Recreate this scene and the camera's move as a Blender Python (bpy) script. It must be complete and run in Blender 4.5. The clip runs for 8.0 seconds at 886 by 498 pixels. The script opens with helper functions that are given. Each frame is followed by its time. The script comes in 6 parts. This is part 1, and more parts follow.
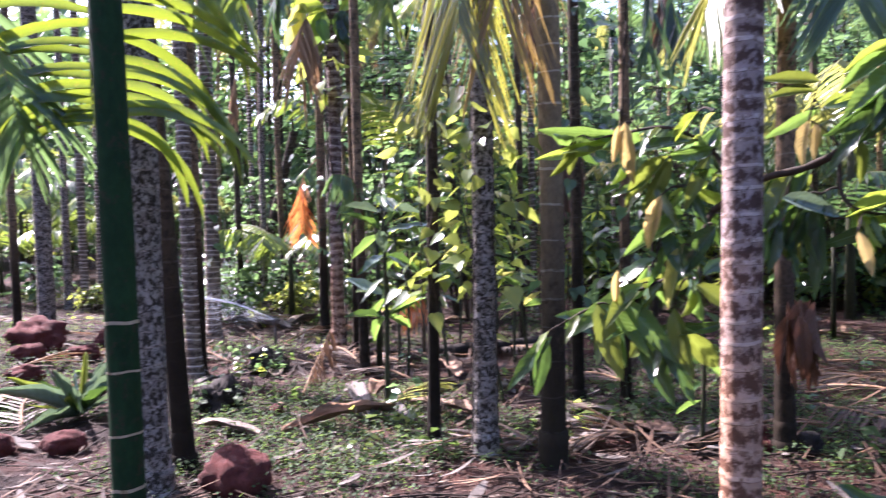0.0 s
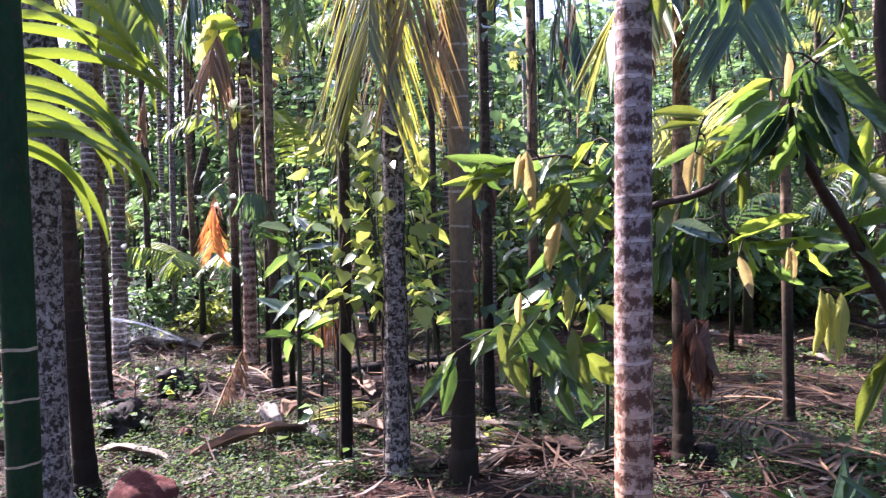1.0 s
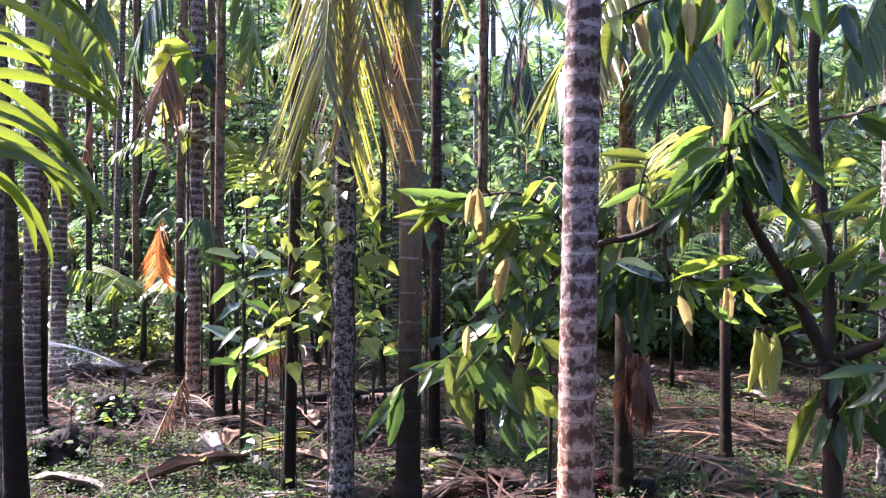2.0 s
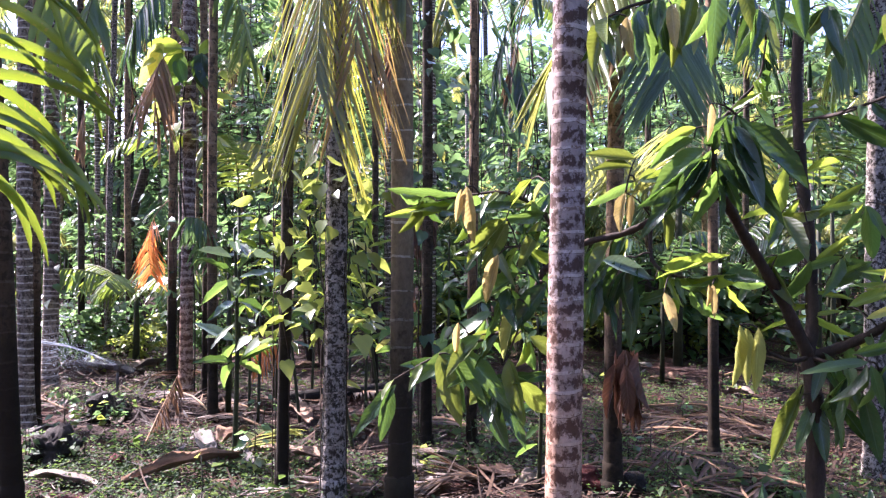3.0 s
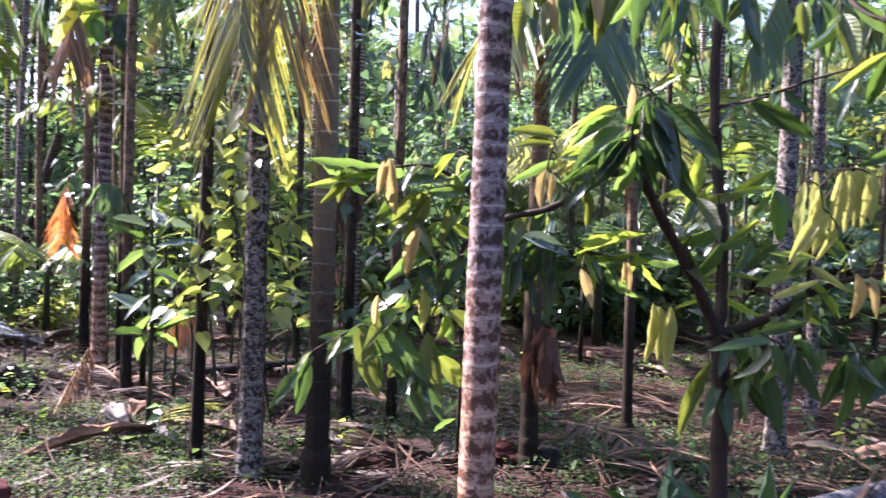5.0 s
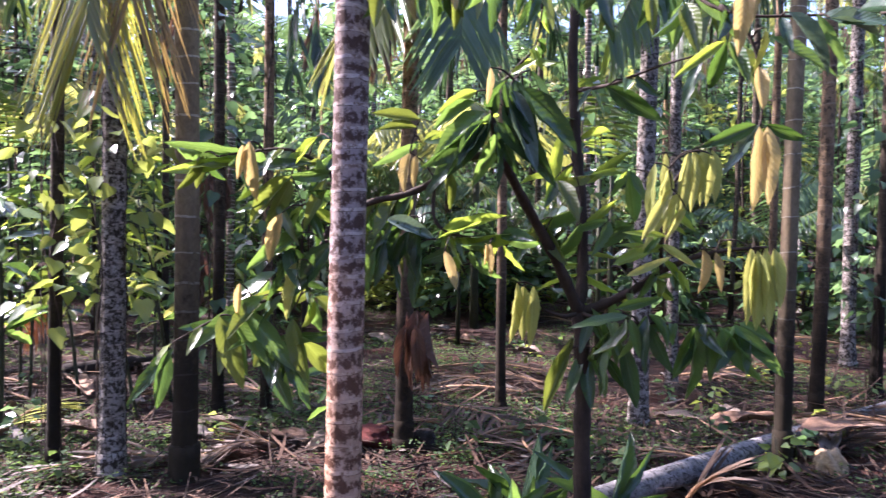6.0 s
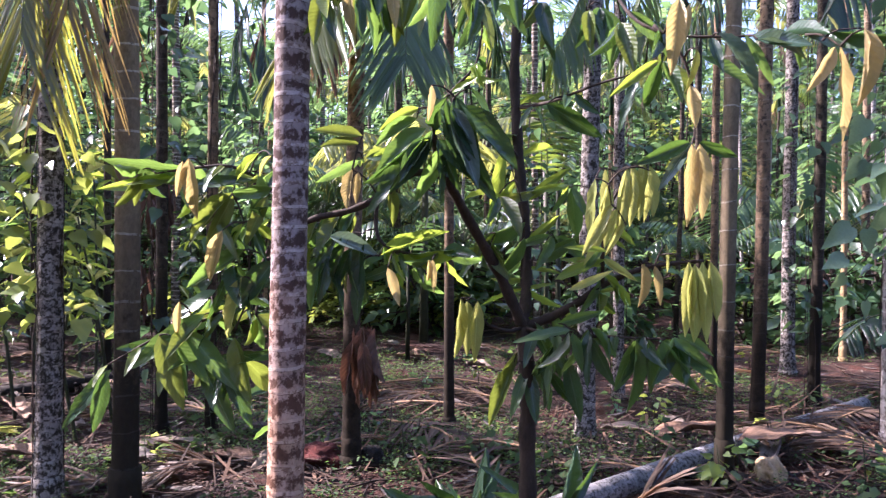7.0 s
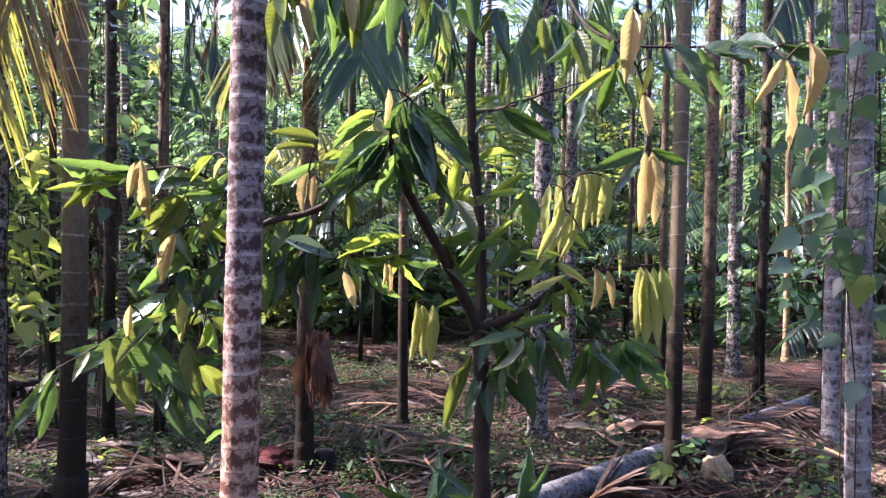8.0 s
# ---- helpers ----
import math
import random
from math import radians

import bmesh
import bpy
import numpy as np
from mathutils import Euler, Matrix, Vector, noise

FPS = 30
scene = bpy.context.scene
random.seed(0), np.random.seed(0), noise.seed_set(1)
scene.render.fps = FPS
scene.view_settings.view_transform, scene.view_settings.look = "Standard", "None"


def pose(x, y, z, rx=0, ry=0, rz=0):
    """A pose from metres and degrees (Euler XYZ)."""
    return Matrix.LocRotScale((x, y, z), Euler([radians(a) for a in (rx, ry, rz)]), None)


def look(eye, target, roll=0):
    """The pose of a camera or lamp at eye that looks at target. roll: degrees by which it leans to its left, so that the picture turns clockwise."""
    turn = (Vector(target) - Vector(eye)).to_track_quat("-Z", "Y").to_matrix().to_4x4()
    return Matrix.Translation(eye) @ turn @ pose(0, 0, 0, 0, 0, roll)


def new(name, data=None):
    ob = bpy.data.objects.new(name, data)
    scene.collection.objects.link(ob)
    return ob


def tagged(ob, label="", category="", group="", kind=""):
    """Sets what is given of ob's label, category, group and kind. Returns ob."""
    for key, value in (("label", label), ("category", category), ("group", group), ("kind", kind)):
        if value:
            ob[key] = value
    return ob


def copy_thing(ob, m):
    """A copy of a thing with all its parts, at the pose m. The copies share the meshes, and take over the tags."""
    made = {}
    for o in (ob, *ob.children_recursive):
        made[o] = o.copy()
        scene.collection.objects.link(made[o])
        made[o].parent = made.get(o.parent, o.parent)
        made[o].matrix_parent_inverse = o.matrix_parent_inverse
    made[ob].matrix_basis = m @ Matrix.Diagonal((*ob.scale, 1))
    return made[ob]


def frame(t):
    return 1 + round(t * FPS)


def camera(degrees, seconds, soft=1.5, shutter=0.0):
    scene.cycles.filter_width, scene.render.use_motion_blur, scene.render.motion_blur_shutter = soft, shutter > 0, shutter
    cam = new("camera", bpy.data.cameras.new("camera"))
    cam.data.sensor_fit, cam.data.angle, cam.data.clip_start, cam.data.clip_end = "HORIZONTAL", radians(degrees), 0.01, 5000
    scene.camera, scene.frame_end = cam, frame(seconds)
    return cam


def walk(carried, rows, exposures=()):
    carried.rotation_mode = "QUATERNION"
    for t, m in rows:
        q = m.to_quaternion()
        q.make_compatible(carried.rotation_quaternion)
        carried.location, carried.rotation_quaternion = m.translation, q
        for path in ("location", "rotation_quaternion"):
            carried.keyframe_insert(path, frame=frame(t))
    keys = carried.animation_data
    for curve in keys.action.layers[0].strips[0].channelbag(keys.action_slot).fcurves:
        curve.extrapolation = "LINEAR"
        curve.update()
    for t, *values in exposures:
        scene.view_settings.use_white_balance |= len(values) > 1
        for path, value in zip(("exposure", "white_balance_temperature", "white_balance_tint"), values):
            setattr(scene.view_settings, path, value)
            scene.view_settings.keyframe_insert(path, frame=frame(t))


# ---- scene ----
cam = camera(57.3, 8.0, soft=1.25, shutter=0.5)
PATH = [
    (0, (0.194, 0.571, 1.398), (0.137, 2.569, 1.315), -1.3),
    (0.5, (0.233, 0.531, 1.418), (0.322, 2.528, 1.351), -0.9),
    (1, (0.232, 0.504, 1.43), (0.378, 2.498, 1.381), -1.2),
    (1.5, (0.218, 0.485, 1.432), (0.434, 2.473, 1.424), -0.2),
    (2, (0.216, 0.457, 1.439), (0.491, 2.438, 1.464), 0.3),
    (3.3, (0.218, 0.4, 1.438), (0.511, 2.378, 1.457), 0.2),
    (3.5, (0.208, 0.404, 1.434), (0.483, 2.384, 1.452), 0.5),
    (4, (0.21, 0.412, 1.432), (0.503, 2.391, 1.432), 1.0),
    (4.2, (0.214, 0.416, 1.431), (0.523, 2.391, 1.419), 1.3),
    (5.5, (0.273, 0.412, 1.409), (0.886, 2.315, 1.367), 1.3),
    (6, (0.308, 0.407, 1.408), (1.055, 2.262, 1.352), 0.7),
    (6.5, (0.324, 0.4, 1.41), (1.145, 2.223, 1.359), 0.5),
    (7, (0.335, 0.389, 1.416), (1.191, 2.197, 1.396), 0.3),
    (7.5, (0.325, 0.387, 1.431), (1.244, 2.163, 1.426), 0.5),
    (8, (0.318, 0.386, 1.429), (1.278, 2.14, 1.411), 0.6),
]
walk(cam, [(t, look(eye, target, roll)) for t, eye, target, roll in PATH], exposures=[(0.0, 2.6, 5400, 35), (4.0, 2.6, 5400, 35), (8.0, 2.47, 5400, 35)])

# ---- light: low morning sun from ahead and to the left, clear hazy sky ----
SUN_AZIMUTH, SUN_HEIGHT = 48.0, 42.0  # degrees to the left of +y, degrees above the horizon
world = bpy.data.worlds.new("world")
scene.world = world
world.use_nodes = True
wn = world.node_tree
sky = wn.nodes.new("ShaderNodeTexSky")
sky.sky_type, sky.sun_disc = "NISHITA", False
sky.sun_elevation, sky.sun_rotation = radians(SUN_HEIGHT), radians(-SUN_AZIMUTH)
sky.air_density, sky.dust_density = 1.0, 3.0
wn.links.new(sky.outputs[0], wn.nodes["Background"].inputs[0])
wn.nodes["Background"].inputs[1].default_value = 0.098
sun = new("sun", bpy.data.lights.new("sun", "SUN"))
sun.data.energy, sun.data.angle, sun.data.color = 5.0, radians(0.6), (1.0, 0.88, 0.7)
a, e = radians(SUN_AZIMUTH), radians(SUN_HEIGHT)
SUN_WAY = Vector((-math.sin(a) * math.cos(e), math.cos(a) * math.cos(e), math.sin(e)))
sun.matrix_world = look(SUN_WAY * 30, (0, 0, 0))

# ---- materials ----


def mat(name):
    m = bpy.data.materials.new(name)
    m.use_nodes = True
    n = m.node_tree.nodes
    return m, n, m.node_tree.links, n["Principled BSDF"], n["Material Output"]


def node(n, kind, **values):
    made = n.new("ShaderNode" + kind)
    for key, value in values.items():
        if key in made.inputs:
            made.inputs[key].default_value = value
    return made


def ramp(n, l, source, stops):
    r = n.new("ShaderNodeValToRGB")
    els = r.color_ramp.elements
    while len(els) < len(stops):
        els.new(0.5)
    for el, (pos, col) in zip(els, stops):
        el.position, el.color = pos, (*col, 1)
    l.new(source, r.inputs[0])
    return r.outputs[0]


def mixed(n, l, fac, a, b, kind="MIX"):
    m = n.new("ShaderNodeMix")
    m.data_type, m.blend_type = "RGBA", kind
    for value, slot in ((fac, 0), (a, 6), (b, 7)):
        if isinstance(value, (float, int)):
            m.inputs[slot].default_value = value
        elif isinstance(value, tuple):
            m.inputs[slot].default_value = (*value, 1)
        else:
            l.new(value, m.inputs[slot])
    return m.outputs[2]


def noise_tex(n, l, vec, scale, detail=5.0, rough=0.6, stretch=(1, 1, 1), warp=0.0):
    mp = n.new("ShaderNodeMapping")
    mp.inputs["Scale"].default_value = stretch
    l.new(vec, mp.inputs["Vector"])
    t = node(n, "TexNoise", Scale=scale, Detail=detail, Roughness=rough, Distortion=warp)
    l.new(mp.outputs[0], t.inputs["Vector"])
    return t.outputs[0]


def bump(n, l, height, strength, distance=0.01, normal=None):
    b = node(n, "Bump", Strength=strength, Distance=distance)
    l.new(height, b.inputs["Height"])
    if normal:
        l.new(normal, b.inputs["Normal"])
    return b.outputs[0]


def bark(name, light, dark, spot, spots=0.5, scale=1.0, foot=None, soft=0.06, worn=None, band=0.0):
    """Palm bark: two tones streaked along the stem, blotches of lichen, a darker foot or a tan lower half where given.
    """
    m, n, l, b, _ = mat(name)
    co = n.new("ShaderNodeTexCoord").outputs["Object"]
    rnd = n.new("ShaderNodeObjectInfo").outputs["Random"]
    shift = n.new("ShaderNodeVectorMath")
    l.new(co, shift.inputs[0])
    comb = n.new("ShaderNodeCombineXYZ")
    mul = n.new("ShaderNodeMath")
    mul.operation = "MULTIPLY"
    mul.inputs[1].default_value = 37.0
    l.new(rnd, mul.inputs[0])
    l.new(mul.outputs[0], comb.inputs[2])
    l.new(comb.outputs[0], shift.inputs[1])
    co2 = shift.outputs[0]
    big = noise_tex(n, l, co2, 9 * scale, 4, 0.6, (1, 1, 0.6))
    fine = noise_tex(n, l, co2, 60 * scale, 6, 0.7, (1, 1, 0.45))
    blotch = noise_tex(n, l, co2, 24 * scale, 8, 0.72, (1, 1, 0.85), 0.1)
    col = mixed(n, l, ramp(n, l, big, [(0.35, (0, 0, 0)), (0.65, (1, 1, 1))]), light, dark)
    # the dark skin breaks up away from the leaf scars: v runs from scar to scar
    node_pos = n.new("ShaderNodeSeparateXYZ")
    l.new(n.new("ShaderNodeTexCoord").outputs["UV"], node_pos.inputs[0])
    belly = ramp(n, l, node_pos.outputs[1], [(0.0, (0, 0, 0)), (0.3, (0.8, 0.8, 0.8)), (0.6, (1, 1, 1)), (0.97, (0.1, 0.1, 0.1))])
    add = n.new("ShaderNodeMath")
    add.operation = "MULTIPLY_ADD"
    add.inputs[1].default_value = band
    l.new(belly, add.inputs[0])
    l.new(blotch, add.inputs[2])
    blotch = add.outputs[0]
    edge = 0.62 - 0.3 * spots + 0.5 * band
    col = mixed(n, l, ramp(n, l, blotch, [(edge - 0.3 * soft, (0, 0, 0)), (edge + soft, (1, 1, 1))]), col, spot)
    col = mixed(n, l, 0.55, col, ramp(n, l, fine, [(0.3, (0.45, 0.45, 0.45)), (0.7, (1.25, 1.22, 1.2))]), "MULTIPLY")
    # blends downwards into the foot colour, with a noisy edge
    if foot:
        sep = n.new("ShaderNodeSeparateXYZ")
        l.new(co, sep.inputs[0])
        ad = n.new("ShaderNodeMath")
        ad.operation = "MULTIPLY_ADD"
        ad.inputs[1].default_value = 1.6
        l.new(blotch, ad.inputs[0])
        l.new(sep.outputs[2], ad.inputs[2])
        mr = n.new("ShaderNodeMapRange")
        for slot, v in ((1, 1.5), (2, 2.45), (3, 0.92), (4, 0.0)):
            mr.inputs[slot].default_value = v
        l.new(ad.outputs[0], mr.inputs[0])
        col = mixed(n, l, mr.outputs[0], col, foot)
    if worn:
        # the older lower half of the stem has lost its grey skin in patches
        sep = n.new("ShaderNodeSeparateXYZ")
        l.new(co, sep.inputs[0])
        ad = n.new("ShaderNodeMath")
        ad.operation = "MULTIPLY_ADD"
        ad.inputs[1].default_value = 1.5
        l.new(noise_tex(n, l, co2, 5, 4, 0.6), ad.inputs[0])
        l.new(sep.outputs[2], ad.inputs[2])
        mr = n.new("ShaderNodeMapRange")
        for slot, v in ((1, 1.5), (2, 2.2), (3, 1.0), (4, 0.0)):
            mr.inputs[slot].default_value = v
        l.new(ad.outputs[0], mr.inputs[0])
        col = mixed(n, l, mr.outputs[0], col, worn, "MULTIPLY")
    l.new(col, b.inputs["Base Color"])
    b.inputs["Roughness"].default_value = 0.9
    b.inputs["Specular IOR Level"].default_value = 0.12
    hgt = mixed(n, l, 0.5, fine, blotch)
    l.new(bump(n, l, hgt, 0.6, 0.006), b.inputs["Normal"])
    return m


def leafy(name, dark, light, through_col, thin=0.45, rough=0.42, veins=0.0, dead=0.0, gloss=0.55):
    """A leaf: tones that differ from leaf to leaf, blemishes, a glossy skin, and light that comes through."""
    m, n, l, b, out = mat(name)
    both = n.new("ShaderNodeMath")
    both.operation = "ADD"
    l.new(n.new("ShaderNodeObjectInfo").outputs["Random"], both.inputs[0])
    l.new(n.new("ShaderNodeNewGeometry").outputs["Random Per Island"], both.inputs[1])
    part_of = n.new("ShaderNodeMath")
    part_of.operation = "FRACT"
    l.new(both.outputs[0], part_of.inputs[0])
    rnd = part_of.outputs[0]
    co = n.new("ShaderNodeTexCoord")
    grain = noise_tex(n, l, co.outputs["Object"], 14, 4, 0.65)
    col = ramp(n, l, rnd, [(0.0, dark), (0.75, light), (1.0, tuple(min(1, 1.25 * c) for c in light))])
    col = mixed(n, l, 0.5, col, ramp(n, l, grain, [(0.3, (0.62, 0.66, 0.6)), (0.7, (1.2, 1.18, 1.1))]), "MULTIPLY")
    spots = noise_tex(n, l, co.outputs["Object"], 55, 3, 0.5)
    col = mixed(n, l, ramp(n, l, spots, [(0.66 - dead, (0, 0, 0)), (0.72 - dead, (0.8, 0.8, 0.8))]), col, (0.16, 0.1, 0.04))
    if veins:
        rib = n.new("ShaderNodeSeparateXYZ")
        l.new(co.outputs["UV"], rib.inputs[0])
        off = n.new("ShaderNodeMath")
        off.operation = "ABSOLUTE"
        l.new(rib.outputs[1], off.inputs[0])
        line = ramp(n, l, off.outputs[0], [(0.03, (0.5, 0.5, 0.5)), (0.1, (0, 0, 0))])
        col = mixed(n, l, line, col, tuple(min(0.8, 1.8 * c + 0.03) for c in light))
        lean = n.new("ShaderNodeMath")
        lean.operation = "MULTIPLY_ADD"
        lean.inputs[1].default_value = -0.16
        l.new(off.outputs[0], lean.inputs[0])
        l.new(rib.outputs[0], lean.inputs[2])
        often = n.new("ShaderNodeMath")
        often.operation = "MULTIPLY"
        often.inputs[1].default_value = 75.0
        l.new(lean.outputs[0], often.inputs[0])
        wave = n.new("ShaderNodeMath")
        wave.operation = "SINE"
        l.new(often.outputs[0], wave.inputs[0])
        col = mixed(n, l, 0.3, col, ramp(n, l, wave.outputs[0], [(0.0, (0.86, 0.86, 0.84)), (0.8, (1.0, 1.0, 1.0)), (1.0, (1.12, 1.12, 1.08))]), "MULTIPLY")
    l.new(col, b.inputs["Base Color"])
    b.inputs["Roughness"].default_value = rough * 0.85
    b.inputs["Specular IOR Level"].default_value = gloss
    normal = bump(n, l, grain, 0.25, 0.004)
    if veins:
        uv = n.new("ShaderNodeSeparateXYZ")
        l.new(co.outputs["UV"], uv.inputs[0])
        ab = n.new("ShaderNodeMath")
        ab.operation = "ABSOLUTE"
        l.new(uv.outputs[1], ab.inputs[0])
        ph = n.new("ShaderNodeMath")
        ph.operation = "MULTIPLY_ADD"
        ph.inputs[1].default_value = -0.16
        l.new(ab.outputs[0], ph.inputs[0])
        l.new(uv.outputs[0], ph.inputs[2])
        fr = n.new("ShaderNodeMath")
        fr.operation = "MULTIPLY"
        fr.inputs[1].default_value = 75.0
        l.new(ph.outputs[0], fr.inputs[0])
        sn = n.new("ShaderNodeMath")
        sn.operation = "SINE"
        l.new(fr.outputs[0], sn.inputs[0])
        normal = bump(n, l, sn.outputs[0], veins, 0.004, normal)
    l.new(normal, b.inputs["Normal"])
    tr = n.new("ShaderNodeBsdfTranslucent")
    tcol = mixed(n, l, 0.75, col, through_col)
    l.new(tcol, tr.inputs[0])
    l.new(normal, tr.inputs["Normal"])
    mx = n.new("ShaderNodeMixShader")
    mx.inputs[0].default_value = thin
    l.new(b.outputs[0], mx.inputs[1])
    l.new(tr.outputs[0], mx.inputs[2])
    l.new(mx.outputs[0], out.inputs[0])
    return m


def rough_mat(name, stops, scale, fine_scale, rough=0.9, relief=0.6, depth=0.01, stretch=(1, 1, 1), vary=False):
    m, n, l, b, _ = mat(name)
    co = n.new("ShaderNodeTexCoord").outputs["Object"]
    big = noise_tex(n, l, co, scale, 5, 0.65, stretch)
    fine = noise_tex(n, l, co, fine_scale, 6, 0.7, stretch)
    col = ramp(n, l, big, stops)
    col = mixed(n, l, 0.7, col, ramp(n, l, fine, [(0.28, (0.4, 0.4, 0.4)), (0.72, (1.35, 1.3, 1.25))]), "MULTIPLY")
    if vary:
        rnd = n.new("ShaderNodeNewGeometry").outputs["Random Per Island"]
        col = mixed(n, l, 1.0, col, ramp(n, l, rnd, [(0.0, (0.22, 0.2, 0.19)), (0.5, (0.75, 0.68, 0.62)), (0.85, (1.3, 1.2, 1.1)), (1.0, (2.6, 2.45, 2.2))]), "MULTIPLY")
    l.new(col, b.inputs["Base Color"])
    b.inputs["Roughness"].default_value = rough
    b.inputs["Specular IOR Level"].default_value = 0.25
    l.new(bump(n, l, fine, relief, depth), b.inputs["Normal"])
    return m


DARK_FOOT = (0.012, 0.0095, 0.0065)
BARK = {
    "main": bark("bark_pale_blotched", (0.3, 0.25, 0.238), (0.22, 0.165, 0.135), (0.07, 0.044, 0.035), 0.42, 1.5, soft=0.07, worn=(1.65, 1.3, 0.98), band=0.16),
    "mottled": bark("bark_lichen", (0.31, 0.285, 0.26), (0.19, 0.16, 0.135), (0.032, 0.027, 0.021), 0.46, 1.7, soft=0.07, band=0.05),
    "white": bark("bark_white_lichen", (0.37, 0.335, 0.32), (0.27, 0.225, 0.205), (0.085, 0.07, 0.058), 0.3, 1.3, soft=0.08, band=0.08),
    "ring": bark("bark_grey_ringed", (0.25, 0.205, 0.165), (0.15, 0.11, 0.08), (0.06, 0.046, 0.034), 0.38, 1.4, band=0.1),
    "grey": bark("bark_olive_grey", (0.21, 0.165, 0.1), (0.15, 0.113, 0.066), (0.11, 0.085, 0.05), 0.3, 1, DARK_FOOT, soft=0.2),
    "brown": bark("bark_brown", (0.24, 0.165, 0.10), (0.15, 0.10, 0.06), (0.06, 0.045, 0.03), 0.35, 1, DARK_FOOT),
    "dark": bark("bark_near_black", (0.10, 0.075, 0.05), (0.05, 0.04, 0.028), (0.03, 0.024, 0.018), 0.4, 1, DARK_FOOT),
    "fallen": bark("bark_fallen", (0.25, 0.24, 0.24), (0.17, 0.16, 0.155), (0.05, 0.046, 0.042), 0.32, 1.8, soft=0.08, band=0.06),
    "tan": bark("bark_tan", (0.36, 0.25, 0.13), (0.26, 0.17, 0.08), (0.09, 0.06, 0.04), 0.3),
    "green": bark("bark_young_green", (0.016, 0.042, 0.015), (0.011, 0.028, 0.011), (0.03, 0.03, 0.016), 0.2),
}
SCAR = {
    "main": bark("scar_pale", (0.45, 0.39, 0.36), (0.37, 0.3, 0.255), (0.17, 0.12, 0.095), 0.35, 1.15, worn=(1.3, 1.03, 0.8)),
    "white": bark("scar_white", (0.5, 0.46, 0.44), (0.42, 0.37, 0.34), (0.2, 0.17, 0.14), 0.3),
    "mottled": bark("scar_mottled", (0.40, 0.36, 0.33), (0.27, 0.22, 0.18), (0.05, 0.04, 0.034), 0.52, 1.35, soft=0.09),
    "ring": bark("scar_ring", (0.55, 0.49, 0.43), (0.44, 0.38, 0.31), (0.15, 0.12, 0.09), 0.3),
    "grey": bark("scar_olive", (0.4, 0.37, 0.29), (0.31, 0.27, 0.2), (0.1, 0.08, 0.05), 0.3, 1, DARK_FOOT),
    "brown": bark("scar_brown", (0.29, 0.22, 0.15), (0.2, 0.15, 0.1), (0.08, 0.06, 0.04), 0.3, 1, DARK_FOOT),
    "dark": bark("scar_dark", (0.12, 0.1, 0.075), (0.08, 0.065, 0.05), (0.04, 0.03, 0.02), 0.3, 1, DARK_FOOT),
    "fallen": bark("scar_fallen", (0.3, 0.29, 0.28), (0.22, 0.21, 0.2), (0.09, 0.08, 0.07), 0.3, 1.8),
    "tan": bark("scar_tan", (0.42, 0.32, 0.2), (0.32, 0.24, 0.14), (0.12, 0.08, 0.05), 0.3),
    "green": bark("scar_cream", (0.42, 0.36, 0.25), (0.36, 0.29, 0.19), (0.25, 0.18, 0.1), 0.2),
}
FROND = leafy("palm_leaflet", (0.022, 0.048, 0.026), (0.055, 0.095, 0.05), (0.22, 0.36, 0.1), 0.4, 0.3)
# two lit copies of the leaflet: the sun's yellow-green is put into the colour
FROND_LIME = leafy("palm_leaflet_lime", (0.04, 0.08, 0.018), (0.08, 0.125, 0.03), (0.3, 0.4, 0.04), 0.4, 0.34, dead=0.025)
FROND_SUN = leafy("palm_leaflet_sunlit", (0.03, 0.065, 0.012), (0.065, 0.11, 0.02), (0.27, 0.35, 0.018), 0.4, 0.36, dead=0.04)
# paler copy: sky light on the fan is put into the colour
FROND_FAN = leafy("palm_leaflet_sky_lit", (0.05, 0.085, 0.05), (0.11, 0.16, 0.09), (0.3, 0.45, 0.12), 0.42, 0.3)
# darker copy: the shade on fronds farther in is put into the colour
FROND_SHADED = leafy("palm_leaflet_shaded", (0.012, 0.03, 0.018), (0.035, 0.065, 0.04), (0.13, 0.24, 0.06), 0.3, 0.28)
FROND_GREY = leafy("palm_leaflet_greyish", (0.04, 0.058, 0.03), (0.08, 0.1, 0.05), (0.65, 0.62, 0.06), 0.42, 0.3, dead=0.02)
FROND_TAN = leafy("tan_leaflet", (0.16, 0.095, 0.05), (0.32, 0.2, 0.11), (0.5, 0.3, 0.15), 0.4, 0.75)
FROND_OLIVE = leafy("palm_leaflet_olive", (0.045, 0.065, 0.024), (0.09, 0.115, 0.04), (0.5, 0.5, 0.1), 0.45, 0.36, dead=0.02)
FROND_DEAD = leafy("dead_leaflet", (0.024, 0.015, 0.01), (0.098, 0.057, 0.034), (0.22, 0.115, 0.055), 0.3, 0.75)
FROND_DRY = leafy("drying_leaflet", (0.06, 0.055, 0.025), (0.19, 0.13, 0.05), (0.55, 0.36, 0.08), 0.42, 0.5, dead=0.03)
FROND_RUST = leafy("rust_leaflet", (0.34, 0.11, 0.035), (0.55, 0.21, 0.07), (0.9, 0.34, 0.08), 0.55, 0.7)
RACHIS = rough_mat("frond_stalk", [(0.3, (0.08, 0.1, 0.03)), (0.7, (0.16, 0.17, 0.06))], 6, 40, 0.6, 0.3)
RACHIS_DEAD = rough_mat("dry_stalk", [(0.3, (0.16, 0.09, 0.045)), (0.7, (0.32, 0.2, 0.11))], 6, 40, 0.8, 0.4)
